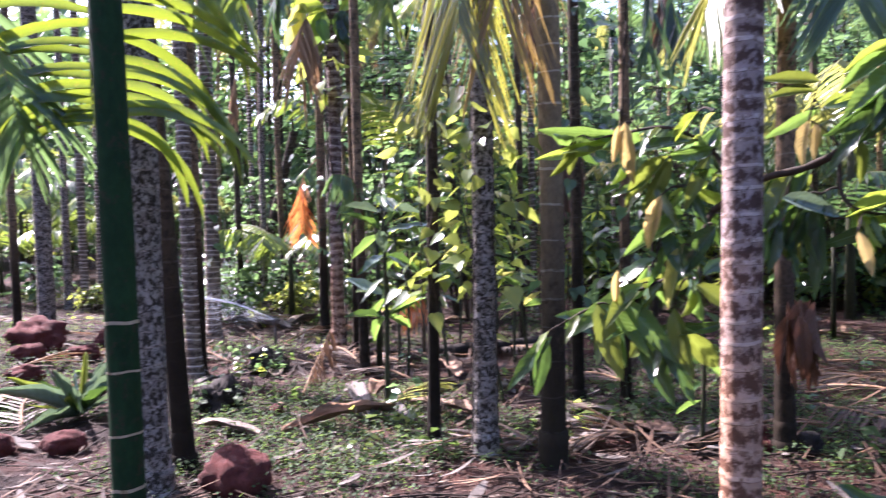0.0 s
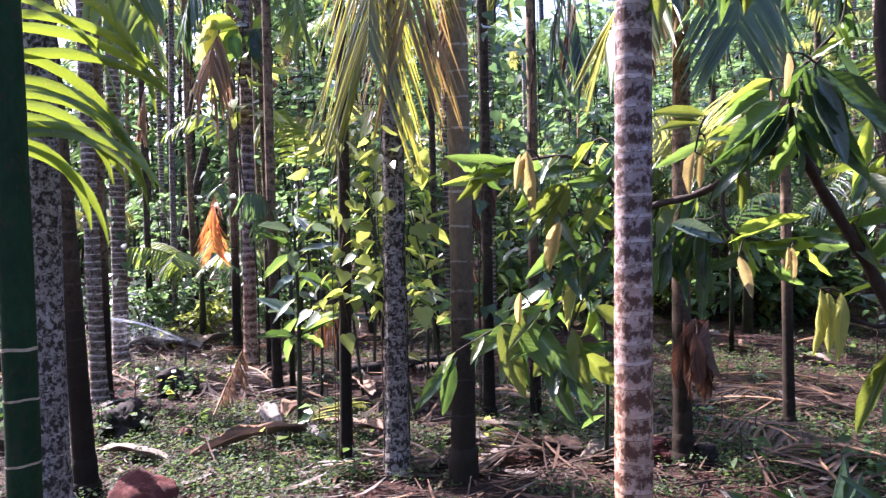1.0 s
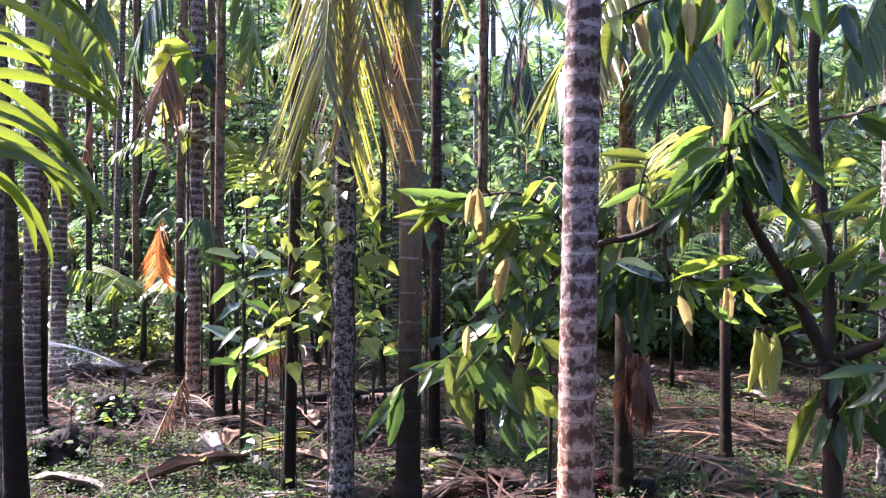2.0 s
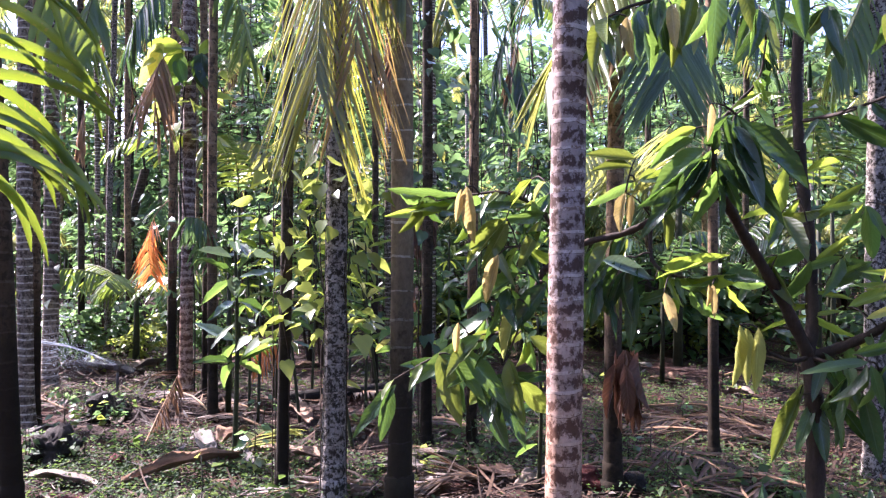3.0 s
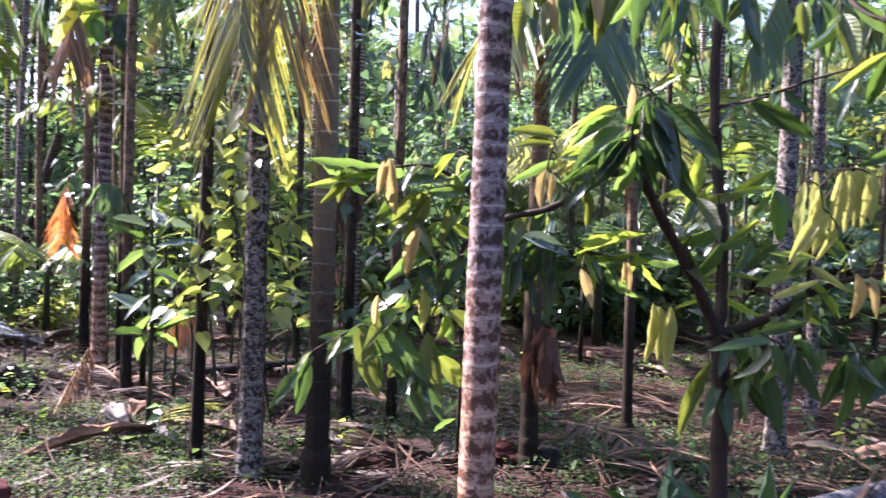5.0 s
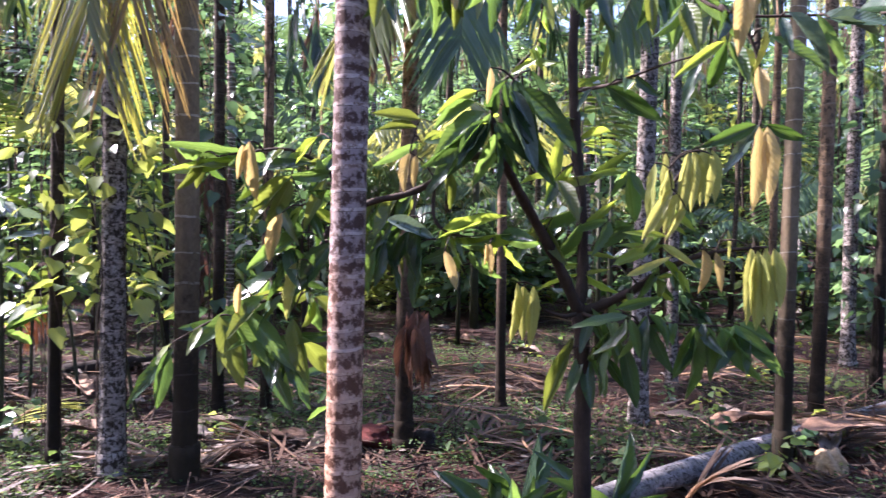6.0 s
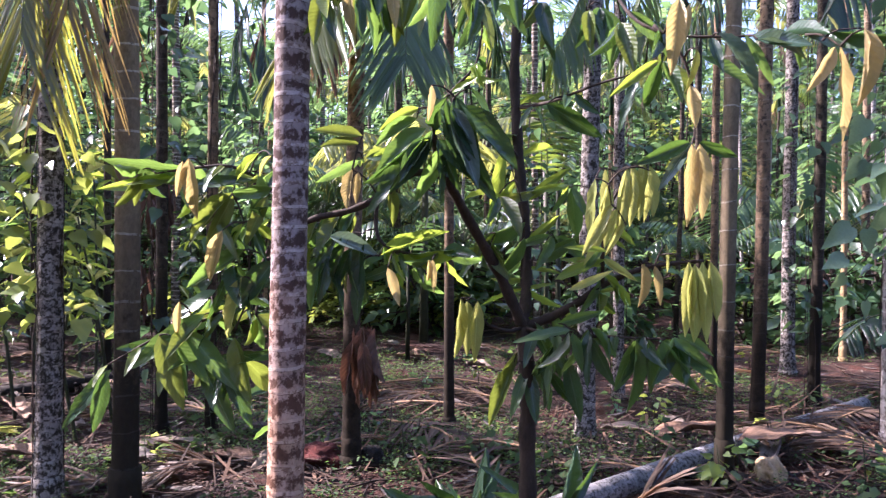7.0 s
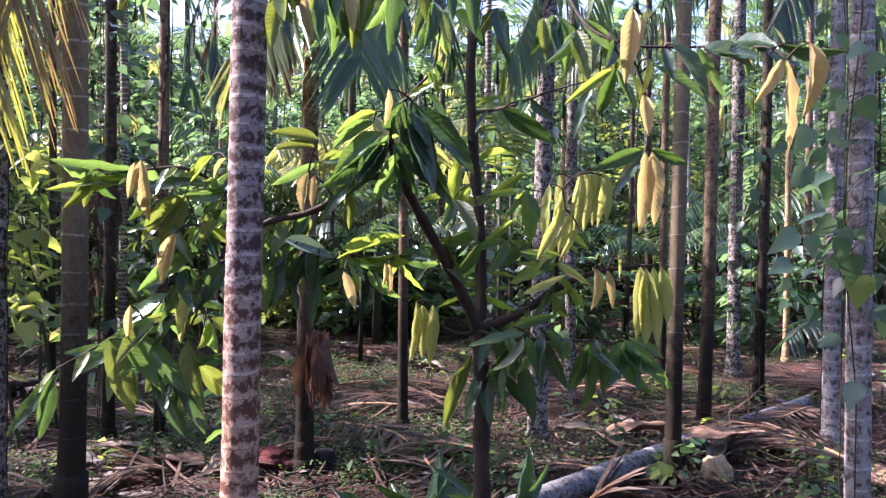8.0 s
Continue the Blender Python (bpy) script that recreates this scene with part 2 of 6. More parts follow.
LEAF = {
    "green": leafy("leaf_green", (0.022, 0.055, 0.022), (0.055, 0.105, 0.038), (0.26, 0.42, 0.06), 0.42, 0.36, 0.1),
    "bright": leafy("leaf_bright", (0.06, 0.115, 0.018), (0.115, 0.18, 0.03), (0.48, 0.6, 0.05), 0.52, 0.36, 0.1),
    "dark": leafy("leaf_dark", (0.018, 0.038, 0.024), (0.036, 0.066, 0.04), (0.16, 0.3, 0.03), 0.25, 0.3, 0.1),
    # the grey-blue sheen of reflected sky is put into this base colour
    "blue": leafy("leaf_sky_sheen", (0.08, 0.12, 0.1), (0.13, 0.175, 0.15), (0.2, 0.3, 0.12), 0.2, 0.26, 0.1),
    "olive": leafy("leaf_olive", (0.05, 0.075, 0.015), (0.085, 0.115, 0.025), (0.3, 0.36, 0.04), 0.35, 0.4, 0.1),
    "yellow": leafy("leaf_young_yellow", (0.2, 0.22, 0.06), (0.28, 0.3, 0.085), (0.66, 0.64, 0.15), 0.45, 0.42, 0.14),
    "cream": leafy("leaf_young_cream", (0.25, 0.185, 0.075), (0.36, 0.275, 0.12), (0.62, 0.46, 0.15), 0.42, 0.5, 0.14),
    "brown": leafy("leaf_dead", (0.045, 0.022, 0.014), (0.12, 0.058, 0.036), (0.2, 0.085, 0.042), 0.2, 0.8, 0.3),
}
BUSH = leafy("bush_leaf", (0.014, 0.034, 0.02), (0.066, 0.118, 0.056), (0.25, 0.42, 0.13), 0.42, 0.28)
BUSH_LIME = leafy("bush_leaf_lime", (0.035, 0.08, 0.02), (0.13, 0.18, 0.05), (0.5, 0.56, 0.09), 0.48, 0.32)
BUSH_COOL = leafy("bush_leaf_cool", (0.018, 0.042, 0.028), (0.055, 0.09, 0.06), (0.16, 0.29, 0.1), 0.32, 0.22)
WEED = leafy("weed_leaf", (0.02, 0.042, 0.018), (0.05, 0.085, 0.034), (0.22, 0.34, 0.07), 0.35, 0.75, gloss=0.15)
TWIG = rough_mat("twig_bark", [(0.3, (0.018, 0.013, 0.01)), (0.7, (0.06, 0.041, 0.028))], 12, 90, 0.85, 0.6, 0.004, (1, 1, 0.4))
STEM = rough_mat("green_stem", [(0.3, (0.02, 0.025, 0.012)), (0.7, (0.05, 0.052, 0.022))], 10, 60, 0.7, 0.3, 0.003)
SOIL = rough_mat("red_soil", [(0.28, (0.014, 0.008, 0.006)), (0.5, (0.036, 0.016, 0.011)), (0.75, (0.11, 0.04, 0.025))], 1.6, 26, 0.95, 1.0, 0.06)
LITTER = rough_mat("leaf_litter", [(0.3, (0.032, 0.019, 0.013)), (0.7, (0.1, 0.064, 0.042))], 3, 50, 0.85, 0.4, 0.004, vary=True)
SHEATH = rough_mat("dry_sheath", [(0.3, (0.12, 0.068, 0.042)), (0.7, (0.30, 0.185, 0.115))], 5, 30, 0.75, 0.8, 0.006, (1, 7, 7))
SHEATH_PALE = rough_mat("pale_sheath", [(0.3, (0.11, 0.082, 0.062)), (0.7, (0.28, 0.215, 0.165))], 5, 30, 0.75, 0.8, 0.006, (1, 7, 7))
SHEATH_GREY = rough_mat("weathered_sheath", [(0.3, (0.075, 0.063, 0.053)), (0.7, (0.18, 0.155, 0.135))], 5, 30, 0.8, 0.8, 0.006, (1, 7, 7))
HUSK = rough_mat("cut_husk", [(0.3, (0.3, 0.2, 0.11)), (0.7, (0.5, 0.38, 0.24))], 9, 50, 0.8, 0.6, 0.006)
LATERITE = rough_mat("laterite", [(0.3, (0.05, 0.013, 0.011)), (0.7, (0.125, 0.034, 0.027))], 7, 38, 0.95, 1.0, 0.02)
CHARRED = rough_mat("rotten_wood", [(0.3, (0.009, 0.007, 0.006)), (0.7, (0.035, 0.026, 0.02))], 6, 40, 0.9, 0.8, 0.01, (1, 4, 4))
PVC = rough_mat("dull_pipe", [(0.3, (0.06, 0.05, 0.045)), (0.7, (0.12, 0.1, 0.09))], 8, 60, 0.6, 0.2, 0.002)
m, n, l, b, out = mat("spray_water")
tp = n.new("ShaderNodeBsdfTransparent")
mx = n.new("ShaderNodeMixShader")
b.inputs["Base Color"].default_value, b.inputs["Roughness"].default_value = (0.9, 0.93, 0.97, 1), 0.3
drops = noise_tex(n, l, n.new("ShaderNodeTexCoord").outputs["Object"], 45, 3, 0.7)
l.new(ramp(n, l, drops, [(0.35, (0.15, 0.15, 0.15)), (0.7, (0.75, 0.75, 0.75))]), mx.inputs[0])
l.new(tp.outputs[0], mx.inputs[1])
l.new(b.outputs[0], mx.inputs[2])
l.new(mx.outputs[0], out.inputs[0])
WATER = m
m, n, l, b, out = mat("water_drops")
b.inputs["Base Color"].default_value, b.inputs["Roughness"].default_value = (0.85, 0.9, 0.95, 1), 0.25
tr = n.new("ShaderNodeBsdfTranslucent")
tr.inputs[0].default_value = (0.9, 0.93, 0.97, 1)
mx = n.new("ShaderNodeMixShader")
l.new(b.outputs[0], mx.inputs[1])
l.new(tr.outputs[0], mx.inputs[2])
l.new(mx.outputs[0], out.inputs[0])
DROPS = m

# ---- mesh helpers ----


def mesh_of(name, verts, faces, materials, slots=None, smooth=True, uvs=None):
    me = bpy.data.meshes.new(name)
    me.from_pydata(verts, [], faces)
    for one in materials:
        me.materials.append(one)
    if slots is not None:
        me.polygons.foreach_set("material_index", slots)
    if smooth:
        me.polygons.foreach_set("use_smooth", [True] * len(me.polygons))
    if uvs is not None:
        layer = me.uv_layers.new(name="UVMap")
        index = np.empty(len(me.loops), dtype=np.int32)
        me.loops.foreach_get("vertex_index", index)
        layer.data.foreach_set("uv", np.asarray(uvs, dtype=np.float32)[index].ravel())
    me.update()
    return me


def part(name, me, parent, label="", m=None):
    ob = new(name, me)
    ob.parent = parent
    if m is not None:
        ob.matrix_local = m
    return tagged(ob, label)


def base(name, x, y, z, label, category, group="", kind=""):
    ob = new(name)
    ob.location = (x, y, z)
    ob.empty_display_size = 0.1
    return tagged(ob, label, category, group, kind)


class Pile:
    """Collects vertices and faces of one mesh, with a material slot for each face."""

    def __init__(self):
        self.v, self.f, self.s = [], [], []

    def tube(self, points, radii, sides=6, slot=0, cap=True):
        points = [Vector(p) for p in points]
        start = len(self.v)
        for i, p in enumerate(points):
            d = (points[min(i + 1, len(points) - 1)] - points[max(i - 1, 0)]).normalized()
            u = d.cross(Vector((0.31, 0.95, 0.1)) if abs(d.z) > 0.5 else Vector((0, 0, 1))).normalized()
            w = d.cross(u)
            for k in range(sides):
                ang = 2 * math.pi * k / sides
                self.v.append(p + (u * math.cos(ang) + w * math.sin(ang)) * radii[i])
        for i in range(len(points) - 1):
            for k in range(sides):
                a0, a1 = start + i * sides + k, start + i * sides + (k + 1) % sides
                self.f.append((a0, a1, a1 + sides, a0 + sides))
                self.s.append(slot)
        if cap:
            self.f.append(tuple(range(start + (len(points) - 1) * sides, start + len(points) * sides)))
            self.s.append(slot)
            self.f.append(tuple(reversed(range(start, start + sides))))
            self.s.append(slot)

    def mesh(self, name, materials, smooth=True):
        return mesh_of(name, self.v, self.f, materials, self.s, smooth)


def smooth_line(points, steps=6):
    """A curve through the points."""
    pts = [Vector(p) for p in points]
    if len(pts) < 3:
        return [pts[0].lerp(pts[-1], k / steps) for k in range(steps + 1)]
    out = []
    for i in range(len(pts) - 1):
        p0, p1, p2, p3 = pts[max(i - 1, 0)], pts[i], pts[i + 1], pts[min(i + 2, len(pts) - 1)]
        for k in range(steps):
            t = k / steps
            out.append(0.5 * (2 * p1 + (p2 - p0) * t + (2 * p0 - 5 * p1 + 4 * p2 - p3) * t * t + (3 * p1 - p0 - 3 * p2 + p3) * t ** 3))
    return out + [pts[-1]]


def ground_height(x, y):
    """Gently uneven soil, with a heap of red earth on the far left."""
    h = 0.05 * noise.noise((x * 0.45, y * 0.45, 3.1)) + 0.022 * noise.noise((x * 1.9, y * 1.9, 8.4))
    h += 0.45 * math.exp(-(((x + 5.2) / 1.5) ** 2 + ((y - 7.6) / 1.5) ** 2))
    far = math.hypot(x, y)
    return h if far < 60 else h * 60 / far


# ---- ground ----
def axis(reach):
    near = np.concatenate([np.arange(-16, 16.01, 0.16)])
    outer = 16 + np.cumsum(0.3 * 1.22 ** np.arange(1, 40))
    outer = outer[outer < reach]
    return np.concatenate([-outer[::-1], near, outer])


gx, gy = axis(1500), axis(1500) + 6
gv = [(x, y, ground_height(x, y)) for y in gy for x in gx]
w = len(gx)
gf = [(j * w + i, j * w + i + 1, (j + 1) * w + i + 1, (j + 1) * w + i) for j in range(len(gy) - 1) for i in range(w - 1)]
ground = new("ground", mesh_of("ground", gv, gf, [SOIL]))
tagged(ground, "bare red-brown plantation soil with damp dark patches", "ground", kind="structure")


# ---- palm trunks and fronds ----
def trunk_mesh(kind, d, height, lean, rng, sides=16, gap=0.11, scars=True, bulge=True, scar_top=99.0, simple=False):
    """A palm stem: internodes parted by raised, paler leaf scars; flared foot, slight sway."""
    z, r0 = -0.15, d / 2
    rows = []  # height, radius, slot of the faces above, place between two scars
    while z < height:
        step = gap * rng.uniform(0.72, 1.25) * (1.0 if z < height * 0.6 else 0.75)
        taper = 1.0 - 0.22 * max(z, 0) / height
        foot = 1.0 + (0.45 * math.exp(-max(z + 0.05, 0) / 0.12) if bulge else 0)
        r = r0 * taper * foot
        if simple or z > 4.3:
            rows += [(z, r * 1.015, 1 if z < scar_top else 0, 0.0), (z + 0.016, r, 0, 0.15), (z + step * 0.97, r, 0, 0.97)]
        elif scars and z < scar_top:
            ring = rng.uniform(0.008, 0.015) * (1.0 if d > 0.1 else 0.7)
            rows += [(z, r * 1.0, 1, 0.0), (z + 0.3 * ring, r * 1.014, 1, 0.0), (z + ring, r * 1.01, 0, 0.0), (z + ring + 0.008, r * 0.994, 0, 0.2), (z + step * 0.6, r * 0.992, 0, 0.6), (z + step * 0.97, r * 0.994, 0, 0.97)]
        else:
            rows += [(z, r, 0, 0.0), (z + step * 0.5, r * 0.99, 0, 0.5), (z + step * 0.97, r, 0, 0.97)]
        z += step
    phase, amp = rng.uniform(0, 6.28), rng.uniform(0.0, 0.012)
    v, f, s, uv = [], [], [], []
    for i, (z, r, slot, between) in enumerate(rows):
        cx = lean[0] * z + amp * math.sin(z * 1.3 + phase) - amp * math.sin(phase)
        cy = lean[1] * z + amp * math.cos(z * 1.1 + phase) - amp * math.cos(phase)
        for k in range(sides):
            a = 2 * math.pi * k / sides
            rr = r * (1 + 0.025 * noise.noise((math.cos(a) * 1.5 + phase, math.sin(a) * 1.5, z * 4)))
            wob = 0.005 * math.sin(a + phase + z * 3.0) + 0.006 * noise.noise((math.cos(a) * 1.7, math.sin(a) * 1.7, z * 9 + phase))
            uv.append((k / sides, between))
            v.append((cx + rr * math.cos(a), cy + rr * math.sin(a), z + wob))
    for i in range(len(rows) - 1):
        for k in range(sides):
            k2 = (k + 1) % sides
            f.append((i * sides + k, i * sides + k2, (i + 1) * sides + k2, (i + 1) * sides + k))
            s.append(rows[i][2])
    top = Vector((cx, cy, rows[-1][0]))
    return mesh_of("trunk", v, f, [BARK[kind], SCAR[kind]], s, uvs=uv), top


def frond_shapes(points, rng, count=34, length=0.6, width=0.035, hang=0.4, ahead=0.5, bare=0.15, torn=0.0, thick=0.012, segs=4, sag=None, loose=1.0):
    """A feather frond along the given line: its tapered stalk, and folded, drooping leaflets on both sides, each a pile of its own."""
    line = smooth_line(points, 4)
    stalk, leaflets = Pile(), []
    n = len(line)
    stalk.tube(line, [thick * (1 - 0.8 * i / (n - 1)) for i in range(n)], 4)
    down = Vector((0, 0, -1))
    for side in (-1, 1):
        for j in range(count):
            if rng.random() < torn:
                continue
            u = bare + (1 - bare) * (j + 0.5 * rng.random()) / count
            pos = u * (n - 1)
            i = min(int(pos), n - 2)
            p = line[i].lerp(line[i + 1], pos - i)
            t = (line[i + 1] - line[i]).normalized()
            across = t.cross(Vector((0, 0, 1)))
            across = across.normalized() if across.length > 0.15 else Vector((1, 0.2, 0)).normalized()
            grow = length * (0.55 + 0.45 * math.sin(math.pi * min(1.0, 0.25 + 0.72 * u))) * rng.uniform(0.8, 1.12)
            d = (across * side + t * (ahead + loose * rng.uniform(-0.15, 0.15)) + Vector((0, 0, 0.25 * (1 - hang) + loose * rng.uniform(-0.12, 0.12)))).normalized()
            d = d.lerp(down, hang * rng.uniform(1.0 - 0.3 * loose, 1.0)).normalized()
            wid = t - d * t.dot(d)
            wid = wid.normalized() if wid.length > 0.1 else across
            wid = (wid + Vector((rng.uniform(-1, 1), rng.uniform(-1, 1), 0)) * 0.35 * loose).normalized()
            wid = (wid - d * wid.dot(d)).normalized()
            one, q = Pile(), p.copy()
            twist, bend = rng.uniform(-0.5, 0.5), rng.uniform(0.6, 1.5)
            for k in range(segs + 1):
                s = k / segs
                half = 0.5 * width * (0.35 + 0.65 * math.sin(math.pi * min(1, s * 0.8 + 0.2))) if k < segs else 0.002
                half *= rng.uniform(0.9, 1.06)
                nrm = d.cross(wid).normalized()
                one.v += [q - wid * half + nrm * half * 0.35, q - nrm * half * 0.1, q + wid * half + nrm * half * 0.35]
                d = d.lerp(down, (0.08 + 0.2 * hang if sag is None else sag * (0.4 + 1.2 * s)) * bend).normalized()
                wid = (wid + nrm * twist * 0.3)
                wid = (wid - d * wid.dot(d)).normalized()
                q = q + d * (grow / segs)
            for k in range(segs):
                a0 = k * 3
                one.f += [(a0, a0 + 1, a0 + 4, a0 + 3), (a0 + 1, a0 + 2, a0 + 5, a0 + 4)]
                one.s += [0, 0]
            leaflets.append(one)
    return stalk, leaflets


def frond_mesh(points, rng, leaf, stalk, *options, **more):
    """The same as one mesh, for crowns far overhead."""
    whole, leaflets = frond_shapes(points, rng, *options, **more)
    whole.s = [1] * len(whole.f)
    for one in leaflets:
        k = len(whole.v)
        whole.v += one.v
        whole.f += [tuple(k + i for i in face) for face in one.f]
        whole.s += one.s
    return whole.mesh("frond", [leaf, stalk])


def arc(length, rise, fall):
    """The line of a frond that leaves the crown at +x, rises and bends over."""
    return [(length * u * (1 - 0.12 * u), 0, length * (rise * u - fall * u * u)) for u in (0, 0.25, 0.5, 0.75, 1.0)]


rng = random.Random(4)
CROWN_FRONDS = []
for rise, fall, leaf, hang in ((0.9, 0.55, FROND, 0.3), (0.55, 0.7, FROND, 0.4), (0.25, 0.8, FROND_OLIVE, 0.5), (0.7, 0.75, FROND_LIME, 0.4)):
    CROWN_FRONDS.append(frond_mesh(arc(1.9, rise, fall), rng, leaf, RACHIS, 24, 0.55, 0.052, hang, segs=2))
HANGING = frond_mesh(arc(1.6, -0.3, 0.9), rng, FROND_DEAD, RACHIS_DEAD, 22, 0.5, 0.035, 0.8, torn=0.1, segs=3)


def crown(parent, top, rng, number=8, scale=1.0, dead=0.0):
    """Fronds set in a spiral round the top of the stem, above a smooth green crownshaft."""
    shaft = Pile()
    p = Vector(top)
    shaft.tube([p + Vector((0, 0, z)) for z in (-0.05, 0.1, 0.35, 0.6, 0.75)], [0.05, 0.07, 0.06, 0.045, 0.03], 8)
    part("crownshaft", shaft.mesh("crownshaft", [BARK["green"]]), parent, "smooth green crownshaft")
    turn = rng.uniform(0, 360)
    for k in range(number):
        me = CROWN_FRONDS[(k * 3 + rng.randrange(2)) % 4]
        m = pose(*(p + Vector((0, 0, 0.55))), rng.uniform(-12, 12), rng.uniform(-18, 14), turn + k * 137.5)
        s = scale * rng.uniform(0.85, 1.1)
        part("frond", me, parent, "", m @ Matrix.Diagonal((s, s, s, 1)))
    if rng.random() < dead:
        part("frond", HANGING, parent, "dead brown hanging frond", pose(*(p + Vector((0, 0, 0.1))), 0, 10, rng.uniform(0, 360)))


PALM_LABEL = {
    "main": "areca palm with pale bark, dark blotches and raised leaf-scar rings",
    "mottled": "areca palm with dark bark mottled by whitish lichen patches",
    "white": "areca palm with whitish lichen-covered bark in the undergrowth",
    "ring": "slender areca palm with closely ringed grey bark",
    "grey": "straight areca palm with smooth olive-grey ringed bark",
    "brown": "slender areca palm with brown bark and a dark foot",
    "dark": "thin areca palm with nearly black bark",
    "tan": "thin areca palm with sunlit tan bark",
    "green": "young areca palm with smooth dark green stem and cream rings",
}
GAPS = {"main": 0.085, "mottled": 0.10, "white": 0.10, "ring": 0.065, "grey": 0.18, "brown": 0.13, "dark": 0.13, "tan": 0.11, "green": 0.2}


def areca_palm(kind, x, y, d, lx, ly, height, rng, sides=14, fronds=8, scale=1.0, dead=0.3, simple=False):
    palm = base("areca_palm", x, y, ground_height(x, y), PALM_LABEL[kind], "palm tree", "areca palms of the plantation")
    me, top = trunk_mesh(kind, d, height, (lx, ly), rng, sides, GAPS[kind], scar_top=1.15 if kind == "green" else 99.0, simple=simple)
    part("trunk", me, palm)
    crown(palm, top, rng, fronds, scale, dead)
    return palm


# kind, foot x, foot y, thickness, lean per metre in x and y
TRUNKS = [
    ("green", -1.06, 3.47, 0.121, -0.010, 0.001),
    ("mottled", -1.42, 4.60, 0.173, -0.010, 0.001),
    ("dark", -1.40, 5.00, 0.117, -0.064, 0.005),
    ("ring", -2.23, 7.65, 0.132, -0.014, 0.001),
    ("brown", -2.22, 7.82, 0.080, 0.001, -0.000),
    ("ring", -2.67, 9.61, 0.168, 0.005, -0.000),
    ("mottled", -4.81, 10.06, 0.203, -0.019, -0.001),
    ("brown", -4.79, 9.38, 0.094, 0.005, 0.000),
    ("mottled", -6.32, 13.62, 0.130, -0.001, -0.000),
    ("ring", -5.85, 13.24, 0.135, -0.005, -0.000),
    ("ring", -5.67, 13.36, 0.118, 0.006, 0.000),
    ("main", -1.16, 8.98, 0.139, -0.000, 0.000),
    ("brown", -1.54, 10.31, 0.107, 0.007, -0.001),
    ("brown", -0.97, 9.07, 0.088, -0.014, 0.002),
    ("brown", -0.74, 7.82, 0.090, -0.005, 0.001),
    ("dark", -0.02, 5.39, 0.075, 0.002, -0.000),
    ("mottled", 0.28, 5.17, 0.138, 0.004, -0.001),
    ("grey", 0.65, 5.00, 0.135, 0.004, -0.001),
    ("dark", 0.77, 9.02, 0.072, -0.011, 0.001),
    ("dark", 1.00, 6.53, 0.086, -0.002, 0.000),
    ("brown", 1.33, 6.41, 0.081, 0.000, -0.000),
    ("main", 1.00, 2.99, 0.122, 0.003, -0.000),
    ("brown", 1.96, 5.12, 0.109, 0.003, -0.000),
    ("brown", 2.94, 5.77, 0.075, -0.011, 0.002),
    ("brown", 4.55, 7.20, 0.102, -0.019, 0.003),
    ("mottled", 3.73, 5.17, 0.131, 0.011, -0.006),
    ("mottled", 4.94, 6.37, 0.104, -0.003, 0.001),
    ("grey", 3.93, 4.04, 0.100, 0.012, -0.006),
    ("brown", 5.03, 4.84, 0.104, 0.017, -0.009),
    ("mottled", 7.44, 6.69, 0.150, 0.004, -0.002),
    ("dark", 6.10, 5.23, 0.098, 0.007, -0.004),
    ("tan", 8.80, 7.09, 0.076, 0.002, -0.001),
    ("brown", 11.16, 8.57, 0.121, -0.002, 0.001),
    ("white", 5.52, 4.11, 0.121, 0.006, -0.003),
    ("white", 3.48, 2.52, 0.102, -0.004, 0.002),
    ("ring", 6.66, 10.53, 0.100, -0.009, 0.005),
    ("brown", 5.92, 6.22, 0.076, 0.009, -0.005),
    ("ring", 1.10, 11.40, 0.092, -0.004, 0.001),
    ("ring", 1.86, 12.63, 0.128, -0.003, 0.002),
    ("dark", 5.07, 12.02, 0.105, -0.003, 0.002),
    ("ring", 8.42, 13.97, 0.122, -0.008, 0.001),
    ("ring", -4.06, 16.84, 0.109, -0.013, 0.002),
    ("dark", -4.00, 15.69, 0.102, -0.023, 0.003),
]
# palms added so that their unseen crowns shade the ground to the right
SHADE_TRUNKS = [("ring", -3.7, 12.1, 0.11, 0.005, 0), ("brown", -2.6, 12.9, 0.1, -0.01, 0), ("mottled", -4.6, 11.4, 0.12, 0.0, 0.01), ("ring", -1.7, 11.9, 0.1, 0.01, 0), ("brown", -4.2, 10.7, 0.1, 0.0, 0), ("ring", -3.3, 11.0, 0.1, 0.01, 0.0), ("dark", -2.9, 11.6, 0.09, -0.01, 0.0)]
PALMS = []
rng = random.Random(11)
for kind, x, y, d, lx, ly in TRUNKS + SHADE_TRUNKS:
    if kind == "brown" and 4.4 < x < 4.7 and y > 7:
        continue
    near = math.hypot(x, y) < 6.5
    # heights and frond counts are set for the shade these unseen crowns cast
    tall = rng.uniform(10.0, 11.5) if -6 < x < -2 and y < 10.6 else rng.uniform(6.2, 9.0)
    if kind == "mottled" and y < 5.3 and x < 1:
        tall = 4.1  # the two shorter palms whose fronds hang low
    PALMS.append(areca_palm(kind, x, y, max(d, 0.075), lx, ly, tall, rng, 20 if near else 9, 3 if tall > 9.5 else 9 if -5 < x < -1 and y > 10.5 else 6 if -5 < x < 1.6 and y > 6.5 else 5))

leaning = base("leaning_stem", -3.75, 15.6, ground_height(-3.75, 15.6), "dark dead palm stem leaning over in the undergrowth", "palm stem")
part("trunk", trunk_mesh("dark", 0.2, 2.9, (0.3, -0.12), rng, 9, simple=True)[0], leaning)

